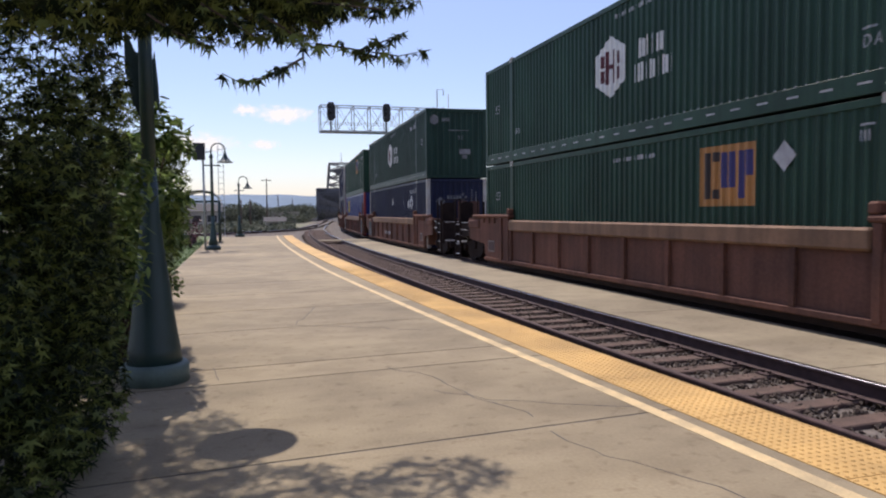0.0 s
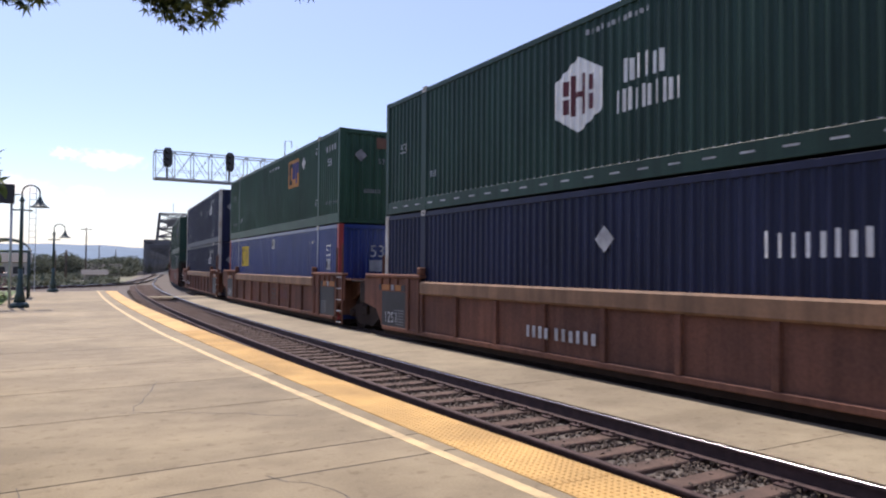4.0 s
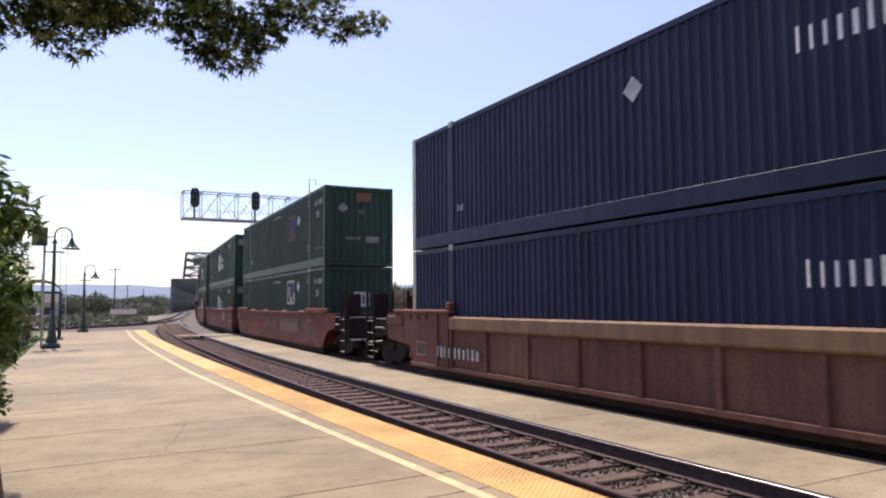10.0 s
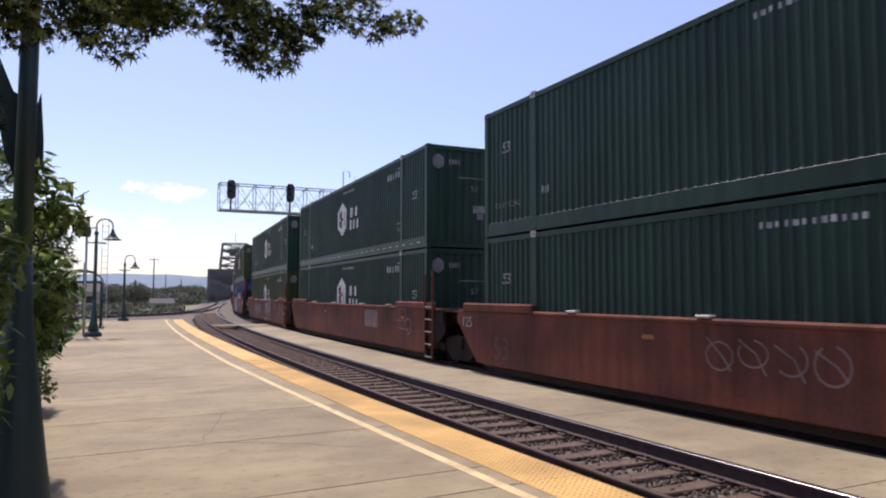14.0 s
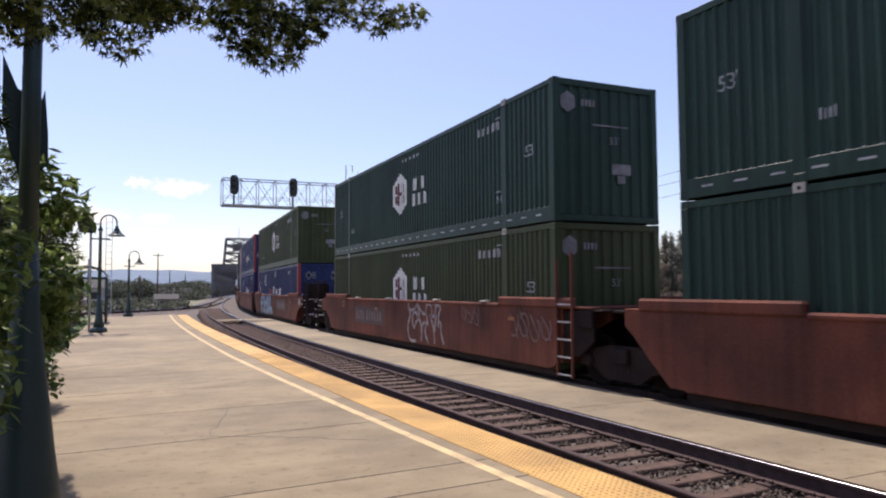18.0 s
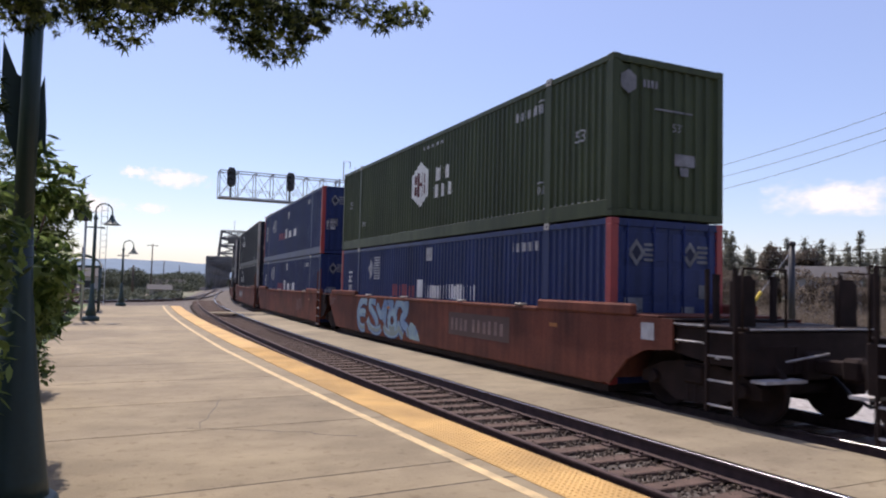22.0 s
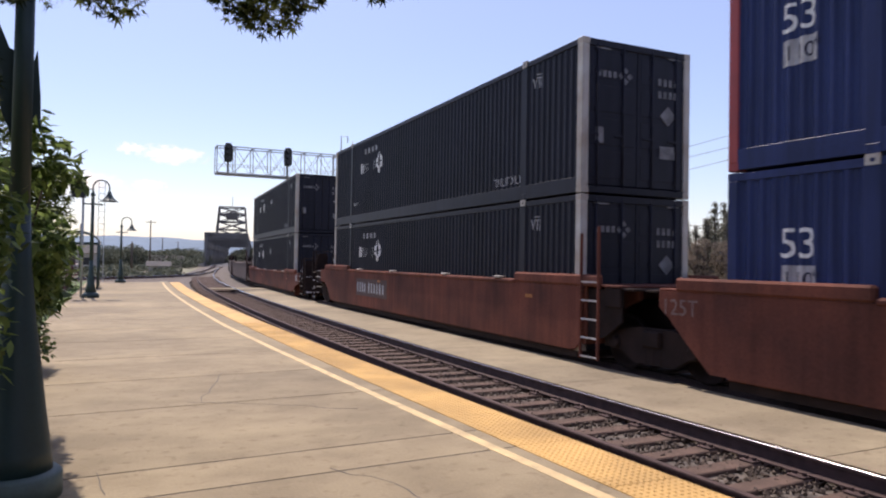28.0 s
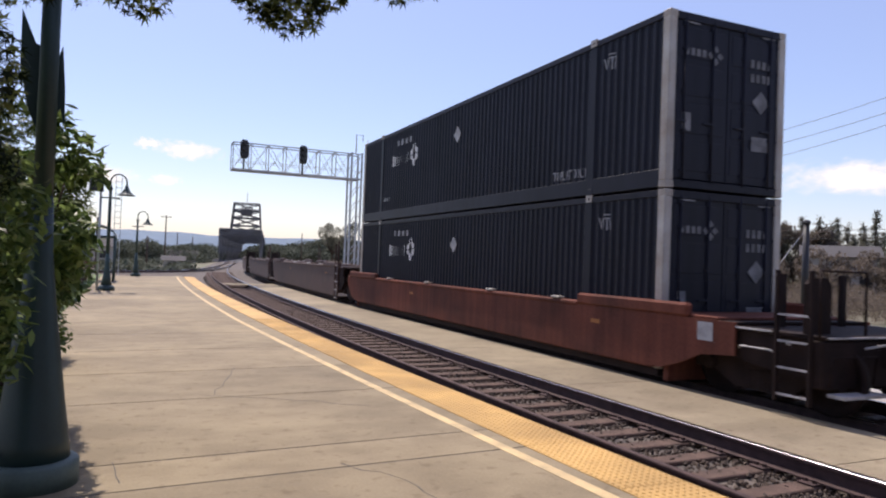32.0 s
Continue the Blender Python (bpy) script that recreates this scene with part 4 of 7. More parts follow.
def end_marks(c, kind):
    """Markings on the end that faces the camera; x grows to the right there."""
    # the end lies in shade, so its marks use the dimmed white
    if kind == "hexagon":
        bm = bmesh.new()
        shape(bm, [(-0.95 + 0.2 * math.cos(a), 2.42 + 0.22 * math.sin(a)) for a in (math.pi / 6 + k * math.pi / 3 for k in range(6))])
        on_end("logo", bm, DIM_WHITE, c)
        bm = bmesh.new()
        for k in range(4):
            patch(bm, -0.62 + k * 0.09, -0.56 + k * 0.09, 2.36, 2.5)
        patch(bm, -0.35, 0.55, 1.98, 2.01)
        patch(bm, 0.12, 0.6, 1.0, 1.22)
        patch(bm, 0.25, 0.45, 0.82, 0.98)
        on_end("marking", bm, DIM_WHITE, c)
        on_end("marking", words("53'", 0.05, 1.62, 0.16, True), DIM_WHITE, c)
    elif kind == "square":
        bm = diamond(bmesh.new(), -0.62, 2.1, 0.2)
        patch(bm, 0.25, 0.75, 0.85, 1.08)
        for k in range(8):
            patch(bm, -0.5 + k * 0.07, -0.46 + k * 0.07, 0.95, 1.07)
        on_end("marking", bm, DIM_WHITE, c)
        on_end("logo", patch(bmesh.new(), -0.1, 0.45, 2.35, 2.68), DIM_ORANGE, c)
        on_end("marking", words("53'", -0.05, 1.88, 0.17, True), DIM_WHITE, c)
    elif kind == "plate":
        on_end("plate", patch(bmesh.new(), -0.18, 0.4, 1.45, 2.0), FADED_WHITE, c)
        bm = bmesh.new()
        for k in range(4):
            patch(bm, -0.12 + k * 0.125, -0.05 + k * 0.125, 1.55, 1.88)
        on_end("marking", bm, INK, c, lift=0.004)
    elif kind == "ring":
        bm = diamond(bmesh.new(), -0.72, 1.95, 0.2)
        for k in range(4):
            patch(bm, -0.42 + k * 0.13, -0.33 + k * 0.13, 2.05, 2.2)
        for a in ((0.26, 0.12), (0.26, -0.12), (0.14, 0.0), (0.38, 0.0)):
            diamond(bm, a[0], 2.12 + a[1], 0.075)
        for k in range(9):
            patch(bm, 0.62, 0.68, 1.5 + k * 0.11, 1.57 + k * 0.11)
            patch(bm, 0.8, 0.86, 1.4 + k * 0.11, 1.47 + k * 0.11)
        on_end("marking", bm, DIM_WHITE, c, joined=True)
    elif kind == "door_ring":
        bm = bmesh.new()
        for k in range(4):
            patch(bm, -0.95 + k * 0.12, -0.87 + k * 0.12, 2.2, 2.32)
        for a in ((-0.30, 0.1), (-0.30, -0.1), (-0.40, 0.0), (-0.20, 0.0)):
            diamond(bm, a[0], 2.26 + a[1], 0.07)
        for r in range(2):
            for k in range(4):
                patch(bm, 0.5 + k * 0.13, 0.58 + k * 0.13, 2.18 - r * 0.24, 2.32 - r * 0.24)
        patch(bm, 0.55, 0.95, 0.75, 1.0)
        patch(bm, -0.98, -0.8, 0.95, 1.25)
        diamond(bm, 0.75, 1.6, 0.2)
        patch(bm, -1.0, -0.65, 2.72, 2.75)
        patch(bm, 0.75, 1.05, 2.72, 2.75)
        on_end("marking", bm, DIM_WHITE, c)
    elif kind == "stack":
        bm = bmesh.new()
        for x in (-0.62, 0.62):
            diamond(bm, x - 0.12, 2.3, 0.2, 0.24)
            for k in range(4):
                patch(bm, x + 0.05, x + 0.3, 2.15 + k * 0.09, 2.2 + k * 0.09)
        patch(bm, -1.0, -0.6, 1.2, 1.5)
        patch(bm, 0.3, 0.6, 1.1, 1.35)
        patch(bm, 0.7, 1.0, 0.5, 0.75)
        patch(bm, 0.72, 0.95, 1.5, 1.75)
        on_end("marking", bm, DIM_WHITE, c)
        bm = bmesh.new()
        for x in (-0.74, 0.5):
            diamond(bm, x, 2.3, 0.11, 0.14)
        on_end("marking", bm, NAVY, c, lift=0.004)


def glints_and_stitches(c, stitched=False):
    """Sunlit tips painted under the ribs, and pale stitches along the lower rail of some boxes."""
    if stitched:
        bm = bmesh.new()
        for k in range(26):
            patch(bm, 0.5 + k * 0.6, 0.72 + k * 0.6, 0.15, 0.18)
        on_side("marking", bm, FADED_WHITE, c, -BOX_W / 2 - 0.004, joined=True)
    # light on the ribs' lower ledges, drawn as short pale dashes
    bm = bmesh.new()
    for (y, d), (y2, d2) in zip(RIBS, RIBS[1:]):
        if d == 0 and d2 > 0 and 0.2 < y < BOX_L - 0.2:
            patch(bm, y - 0.03, y + 0.02, 0.306, 0.318)
    on_side("marking", bm, FADED_WHITE, c, -BOX_W / 2 + 0.006, joined=True)


def long_word(c, z0, clipped=False):
    """A hatched disc, a plate, and a word as red and white bars."""
    bm = bmesh.new()
    for k in range(9):
        z = z0 + 0.52 + k * 0.085
        patch(bm, 11.98, 12.62 - 0.02 * abs(k - 4), z, z + 0.05)
    diamond(bm, 12.85, z0 + 0.86, 0.2, 0.38)
    on_side("logo", bm, FADED_WHITE, c, None, "pale hatched disc logo", True)
    on_side("marking", patch(bmesh.new(), 7.7, 8.1, z0 + 1.02, z0 + 1.38), FADED_WHITE, c)
    on_side("marking", bars(bmesh.new(), 8.9, 10.7, z0 + 0.0, z0 + 0.36, 7, 12), FADED_RED, c)
    bm = bars(bmesh.new(), 5.1, 8.2, z0 + 0.0, z0 + 0.38, 18, 13, 0.5)
    patch(bm, 8.35, 8.75, z0 + 0.0, z0 + 0.5)
    on_side("marking", bm, WHITE, c)
    number_line(c, 2.3, 3.4, 2.4)


# ---- well cars: heights over the rail's top ----
Z = FLOOR - RAIL_TOP          # the container's floor over the rail


def well_car(style, paint, label, near_end, far_end, drop=0.0):
    """One unit; its origin is at the rail's top under the container's middle. Ends: 'joint' shares a truck, 'coupler' has its own."""
    low_z = FLOOR - RAIL_TOP
    Z = low_z - drop              # some cars have lower sides
    thing = tagged(empty("well_car"), label, "railway wagon", "train of well cars")
    l = BOX_L / 2
    n = 0.8 if near_end == "joint" else 1.6     # how far the sides reach past the container
    f = 1.2 if far_end == "joint" else 1.6
    for sx in (-1, 1):
        def side(a, b):
            return sorted((sx * a, sx * b))
        if style == "smooth":
            outline = [(-l - n, 0.74 + Z), (-l - 0.6 * n, 0.68 + Z), (-l - 0.35 * n, 0.5 + Z), (-l - 0.1, 0.05 + low_z), (l + 0.1, 0.05 + low_z), (l + 0.35 * f, 0.5 + Z), (l + 0.6 * f, 0.68 + Z), (l + f, 0.74 + Z), (l + f, 1.2 + Z), (-l - n, 1.2 + Z)]
            if near_end == "joint":      # squared off beside the ladder; a set-back plate carries on to the shared truck
                outline = [(-l - 0.12, 1.2 + Z), (-l - 0.12, 0.16 + low_z), (-l, 0.05 + low_z)] + outline[4:9]
                part("end_plate", prism(bmesh.new(), [(-l - 0.05, 1.16 + Z), (-l - 0.05, 0.2 + Z), (-l - 0.7, 0.32 + Z), (-l - 1.15, 0.62 + Z), (-l - 1.15, 1.16 + Z)], *side(1.22, 1.26)), DARK, thing, "near-black end plate")
                part("end_step", box(bmesh.new(), *side(1.24, 1.34), -l - 1.2, -l - 0.8, 0.86 + Z, 1.2 + Z, None, 0.02), DARK, thing)
            if far_end == "joint":
                k = outline.index((l + 0.1, 0.05 + low_z))
                outline[k:k + 4] = [(l + 0.2, 0.05 + low_z), (l + 0.7, 0.5 + Z), (l + 1.0, 0.8 + Z), (l + 1.2, 0.95 + Z)]
            part("side_sheet", prism(bmesh.new(), outline, *side(1.36, 1.40)), paint, thing)
            part("top_chord", box(bmesh.new(), *side(1.30, 1.43), -l + 2.15, l - 2.15, 1.17 + Z, 1.27 + Z, None, 0.032), paint, thing)
            part("bottom_chord", box(bmesh.new(), *side(1.30, 1.396), -l + 0.1, l - 0.1, 0.02 + low_z, 0.09 + low_z, None, 0.01), paint, thing)
            for sy in (-1, 1):
                part("raised_chord", box(bmesh.new(), *side(1.30, 1.44), *sorted((sy * (l - 2.15), sy * (l + (0.7 if sy < 0 else 0.85)))), 1.205 + Z, 1.41 + Z, None, 0.035), paint, thing)
            # brackets get the pale colour in place of sunlight on their tops
            for y in (-5.2, -2.4, 1.4, 4.6):
                part("top_bracket", box(bmesh.new(), *side(1.30, 1.45), y - 0.14, y + 0.14, 1.27 + Z, 1.315 + Z, None, 0.014), PALE, thing, "top chord bracket coloured pale for its sunlit top")
        else:
            part("side_sheet", box(bmesh.new(), *side(1.32, 1.36), -l + 0.1, l - 0.1, 0.02 + Z, 1.2 + Z), paint, thing)
            part("top_chord", box(bmesh.new(), *side(1.30, 1.46), -l + 2.15, l - 2.15, 0.95 + Z, 1.25 + Z, None, 0.035), TAN, thing, "sun-faded tan top chord")
            part("bottom_chord", box(bmesh.new(), *side(1.30, 1.43), -l + 0.1, l - 0.1, 0.0 + Z, 0.1 + Z, None, 0.012), paint, thing)
            for k in range(9):
                y = (k - 4) * 1.5 - 0.13
                part("side_rib", box(bmesh.new(), *side(1.355, 1.43), y - 0.055, y + 0.055, 0.1 + Z, 0.95 + Z, None, 0.01), paint, thing)
            for sy in (-1, 1):
                past = 0.8 if sy < 0 and near_end == "joint" else 1.05
                if sy < 0 and near_end == "coupler" or sy > 0 and far_end == "coupler":
                    past = 1.36
                low = -0.4 if past == 1.36 else -0.05
                if past == 1.05:
                    part("end_plate", box(bmesh.new(), *side(1.30, 1.35), *run(1.06, 1.5), 0.6 + Z, 1.15 + Z, None, 0.02), DARK, thing, "near-black end plate")

                def run(a, b):
                    return sorted((sy * (l + a), sy * (l + b)))
                part("raised_chord", box(bmesh.new(), *side(1.27, 1.47), *run(-2.2, 0.78 if sy < 0 else 0.9), 1.31 + Z, 1.41 + Z, None, 0.032), paint, thing)
                part("stop_block", box(bmesh.new(), *side(1.30, 1.46), *run(-2.2, -2.02), 1.41 + Z, 1.58 + Z, None, 0.03), paint, thing)
                part("end_sheet", prism(bmesh.new(), [(sy * (l - 2.1), 1.31 + Z), (sy * (l - 2.1), 0.06 + Z), (sy * (l + low), 0.06 + Z), (sy * (l + low + 0.35), 0.5 + Z), (sy * (l + past), 0.62 + Z), (sy * (l + past), 1.31 + Z)], *side(1.362, 1.40)), paint, thing)
                for d in (-2.05, -1.52):
                    part("end_rib", box(bmesh.new(), *side(1.40, 1.45), *run(d - 0.07, d + 0.07), 0.05 + Z, 1.31 + Z, None, 0.012), paint, thing)
                if past != 1.36:
                    panel = part("dark_panel", box(bmesh.new(), *side(1.402, 1.409), *run(-1.42, -0.06), 0.1 + Z, 0.97 + Z), PANEL_BLACK, thing, "black stencil panel with small white lines")
                    bm = bmesh.new()
                    for k in range(6):
                        box(bm, *side(1.409, 1.411), *run(-1.3, -0.85 + 0.04 * (k % 3)), 0.16 + k * 0.068 + Z, 0.184 + k * 0.068 + Z)
                    tagged(part("stencil_line", bm, DIM_WHITE, panel), kind="stuff")
                    for d, wide, mat in ((-0.98, 0.30, AMBER), (-0.28, 0.44, AMBER), (-0.66, 0.14, FADED_WHITE), (-1.25, 0.2, PANEL_BLACK), (0.06, 0.13, PANEL_BLACK)):
                        part("side_plate", box(bmesh.new(), *side(1.402, 1.412), *run(d - wide / 2, d + wide / 2), 1.0 + Z, 1.14 + Z, None, 0.003), mat, thing)
                else:
                    frame_plate = part("framed_plate", box(bmesh.new(), *side(1.402, 1.412), *run(-0.95, -0.42), 0.28 + Z, 0.62 + Z, None, 0.01), FADED_RUST, thing, "small pale-framed plate")
                    part("plate_face", box(bmesh.new(), *side(1.412, 1.416), *run(-0.91, -0.46), 0.32 + Z, 0.58 + Z), DARK_BROWN, frame_plate)
                for k in range(4):
                    part("gusset", box(bmesh.new(), *side(1.40, 1.45), *run(-1.45 + k * 0.45, -1.39 + k * 0.45), 1.15 + Z, 1.31 + Z, None, 0.01), paint, thing)
                if past == 1.36:
                    part("step_block", box(bmesh.new(), *side(1.30, 1.45), *run(0.35, 1.36), 0.98 + Z, 1.24 + Z, None, 0.03), paint, thing, "rust-brown stepped end block")
        if style == "smooth":
            for y in (-l + 1.6, l - 5.5):
                part("reflector", box(bmesh.new(), *side(1.402, 1.408), y - 0.13, y + 0.13, 0.9 + Z, 0.97 + Z), AMBER, thing)
    part("well_floor", box(bmesh.new(), -1.30, 1.30, -l + 0.05, l - 0.05, low_z - 0.12, low_z - 0.004), DARK, thing)
    for sy, kind in ((-1, near_end), (1, far_end)):
        reach = 1.55 if kind == "joint" else 2.1

        def span(a, b):
            return sorted((sy * (l + a), sy * (l + b)))
        part("bulkhead", box(bmesh.new(), -1.3, 1.3, *span(0.08, 0.2), 0.15 + Z, 1.2 + Z, None, 0.012), paint, thing)
        part("centre_sill", box(bmesh.new(), -0.36, 0.36, *span(0.2, reach), 0.5 + Z, 0.95 + Z, None, 0.03), DARK, thing)
        part("end_deck", box(bmesh.new(), -1.36, 1.36, *span(0.2, 1.25), 1.2 + Z, 1.24 + Z, None, 0.01), paint, thing)
        part("end_grating", box(bmesh.new(), -1.36, 1.36, *span(1.27, 1.55), 1.16 + Z, 1.2 + Z, None, 0.008), DARK, thing, "dark steel crossover grating")
        for x in (-0.9, 0.9):
            part("outrigger", prism(bmesh.new(), [(sy * (l + 0.2), 1.2 + Z), (sy * (l + 0.2), 0.6 + Z), (sy * (l + 1.2), 1.0 + Z), (sy * (l + 1.2), 1.2 + Z)], x - 0.04, x + 0.04), paint, thing)
        if style == "ribbed":
            for x in (0.35, -0.15):
                part("gusset_plate", box(bmesh.new(), x, x + 0.42, *span(0.62, 0.70), 1.24 + Z, 1.95 + Z, None, 0.05), paint, thing, "rust-brown upright end plate")
        # ladders stand at the camera's side of the near end and at the far side of the far end
        x = -1.43 * (1 if sy < 0 else -1)
        ys = (sy * (l + 0.22), sy * (l + 0.72))
        for k, y in enumerate(ys if kind == "joint" else ()):
            part("ladder_rail", bar(bmesh.new(), (x, y, 0.12), (x, y, (2.15 if k == 0 else 2.25) + Z), 0.05, 0.03), paint, thing)
        for k in range(5 if kind == "joint" else 0):
            z = 0.16 + k * 0.33
            part("ladder_rung", bar(bmesh.new(), (x, ys[0], z), (x, ys[1], z), 0.028), GRAB_IRON, thing)
        if kind == "coupler":
            part("platform_grating", box(bmesh.new(), -1.36, 1.36, *span(1.57, 2.95), 1.1 + Z, 1.15 + Z, None, 0.008), DARK, thing, "dark steel end platform")
            # pale bars stand in for the sun's glint along the grating
            for sx in (-1, 1):
                part("grating_edge", bar(bmesh.new(), (sx * 1.375, sy * (l + 1.6), 1.14 + Z), (sx * 1.375, sy * (l + 2.2), 1.14 + Z), 0.024), GRAB_IRON, thing, "pale bar for the sun's glint on the grating edge")
            part("grating_edge", bar(bmesh.new(), (-1.3, sy * (l + 2.965), 1.13 + Z), (1.3, sy * (l + 2.965), 1.13 + Z), 0.024), GRAB_IRON, thing, "pale bar for the sun's glint on the grating edge")
            part("end_sill", box(bmesh.new(), -1.38, 1.38, *span(2.76, 2.95), 0.5 + Z, 1.09 + Z, None, 0.02), DARK, thing)
            for sx in (-1, 1):
                # dark sheet added to supply the shade over the truck
                part("side_apron", prism(bmesh.new(), [(sy * (l + 1.4), 1.09 + Z), (sy * (l + 1.4), 0.72 + Z), (sy * (l + 1.75), 0.68 + Z), (sy * (l + 2.3), 0.6 + Z), (sy * (l + 2.75), 0.6 + Z), (sy * (l + 2.75), 1.09 + Z)], *sorted((sx * 1.26, sx * 1.31))), DARK, thing, "dark apron added for the shade over the truck")
                for y in (2.3, 2.8):
                    part("ladder_rail", bar(bmesh.new(), (sx * 1.41, sy * (l + y), 0.16), (sx * 1.41, sy * (l + y), 1.95 + Z), 0.06, 0.04), DARK, thing)
                for k in range(4):
                    part("ladder_rung", bar(bmesh.new(), (sx * 1.41, sy * (l + 2.3), 0.25 + k * 0.34), (sx * 1.41, sy * (l + 2.8), 0.25 + k * 0.34), 0.026), GRAB_IRON, thing)
                part("grab_bar", tube(bmesh.new(), [(sx * 1.36, sy * (l + 1.66), 0.86 + Z), (sx * 1.42, sy * (l + 1.72), 0.9 + Z), (sx * 1.42, sy * (l + 2.2), 0.9 + Z), (sx * 1.36, sy * (l + 2.26), 0.86 + Z)], 0.014, 6), GRAB_IRON, thing)
            # end plates and ladder rails take a darker colour for the shadow here
            for x in (-1.3, 0.85):
                part("end_plate", prism(bmesh.new(), [(x, 1.1 + Z), (x + 0.45, 1.1 + Z), (x + 0.45, 1.78 + Z), (x + 0.36, 1.86 + Z), (x + 0.09, 1.86 + Z), (x, 1.78 + Z)], 0.0, 0.05), DARK, thing, "grimy upright end plate, darkened for shade").matrix_basis = pose(0, sy * (l + 2.6), 0, 0, 0, -90)
            for x in (-0.62, 0.62):
                part("brake_post", bar(bmesh.new(), (x, sy * (l + 1.7), 1.1 + Z), (x, sy * (l + 1.7), 1.9 + Z), 0.09, 0.07), DARK, thing)
            part("crossover_rail", tube(bmesh.new(), [(-1.38, sy * (l + 2.9), 1.1 + Z), (-1.38, sy * (l + 2.9), 1.95 + Z), (-0.55, sy * (l + 2.9), 1.95 + Z), (-0.55, sy * (l + 2.9), 1.1 + Z)], 0.02, 6), DARK, thing)
            part("crossover_rail", tube(bmesh.new(), [(1.38, sy * (l + 2.9), 1.1 + Z), (1.38, sy * (l + 2.9), 1.95 + Z), (0.55, sy * (l + 2.9), 1.95 + Z), (0.55, sy * (l + 2.9), 1.1 + Z)], 0.02, 6), DARK, thing)
            part("draft_gear", box(bmesh.new(), -0.28, 0.28, *span(2.1, 3.0), 0.62, 1.02, None, 0.04), DARK, thing)
            bm = bmesh.new()
            box(bm, -0.09, 0.09, *span(3.0, 3.55), 0.72, 0.92, None, 0.02)
            box(bm, -0.2, 0.14, *span(3.45, 3.735), 0.66, 0.98, None, 0.05)
            part("coupler", bm, DARK, thing)
            part("end_handrail", tube(bmesh.new(), [(-1.3, sy * (l + 2.99), 0.55 + Z), (-1.3, sy * (l + 3.03), 0.9 + Z), (-0.5, sy * (l + 3.03), 0.9 + Z), (-0.5, sy * (l + 2.99), 0.55 + Z)], 0.012, 6), DARK, thing)
            part("brake_step", box(bmesh.new(), -1.3, -0.5, *span(2.96, 3.2), 0.42 + Z, 0.46 + Z), GRAB_IRON, thing)
            part("air_hose", tube(bmesh.new(), [(0.35, sy * (l + 2.9), 0.7), (0.42, sy * (l + 3.2), 0.4), (0.36, sy * (l + 3.5), 0.3), (0.2, sy * (l + 3.74), 0.38)], 0.025, 6), BLACK_PAINT, thing)
            part("uncoupling_lever", tube(bmesh.new(), [(-1.35, sy * (l + 2.4), 0.9), (-1.0, sy * (l + 2.6), 0.75), (-0.2, sy * (l + 3.3), 1.02)], 0.016, 5), GRAB_IRON, thing)
            truck(thing, sy * (l + 1.75))
        elif sy > 0:
            truck(thing, sy * (l + (ARTICULATED - BOX_L) / 2))
    return thing


def wheel_mesh():
    bm = bmesh.new()
    prof = [(0.04, -0.09), (0.10, -0.08), (0.12, -0.03), (0.36, 0.0), (0.40, -0.05), (0.485, -0.065), (0.485, -0.04), (0.46, -0.03), (0.455, 0.06), (0.40, 0.065), (0.36, 0.03), (0.12, 0.03), (0.10, 0.09), (0.04, 0.10)]
    lathe(bm, prof, 24)
    for k in range(4):
        a = k * math.pi / 2
        box(bm, 0.22 + 0.0, 0.27, -0.03, 0.03, 0.0, 0.035, Matrix.Rotation(a, 4, "Z"))
    bmesh.ops.rotate(bm, verts=bm.verts[:], cent=(0, 0, 0), matrix=Matrix.Rotation(math.pi / 2, 3, "Y"))
    me = bpy.data.meshes.new("wheel")
    bm.to_mesh(me)
    bm.free()
    me.materials.append(DARK)
    return me


def truck_meshes():
    out = {}
    bm = bmesh.new()       # cast side frame
    outline = [(-1.2, 0.52), (-1.2, 0.36), (-0.75, 0.34), (-0.45, 0.16), (0.45, 0.16), (0.75, 0.34), (1.2, 0.36), (1.2, 0.52), (0.8, 0.68), (0.4, 0.76), (-0.4, 0.76), (-0.8, 0.68)]
    prism(bm, outline, -0.07, 0.07)
    out["side_frame"] = bm
    bm = bmesh.new()
    box(bm, -1.15, 1.15, -0.2, 0.2, 0.45, 0.72, None, 0.03)
    out["bolster"] = bm
    bm = bmesh.new()
    lathe(bm, [(0.07 if k % 2 else 0.05, 0.18 + k * 0.025) for k in range(11)], 8)
    out["spring"] = bm
    bm = bmesh.new()
    lathe(bm, [(0.09, -0.05), (0.11, -0.03), (0.11, 0.05), (0.08, 0.08)], 10)
    bmesh.ops.rotate(bm, verts=bm.verts[:], cent=(0, 0, 0), matrix=Matrix.Rotation(math.pi / 2, 3, "Y"))
    out["bearing_cap"] = bm
    bm = bmesh.new()
    tube(bm, [(-0.75, 0, 0), (0.75, 0, 0)], 0.085, 10)
    out["axle"] = bm
    res = {}
    for k, b in out.items():
        me = bpy.data.meshes.new(k)
        b.to_mesh(me)
        b.free()
        me.materials.append(DARK)
        res[k] = me
    res["wheel"] = wheel_mesh()
    return res


TRUCK = truck_meshes()
WHEEL_R = 0.457


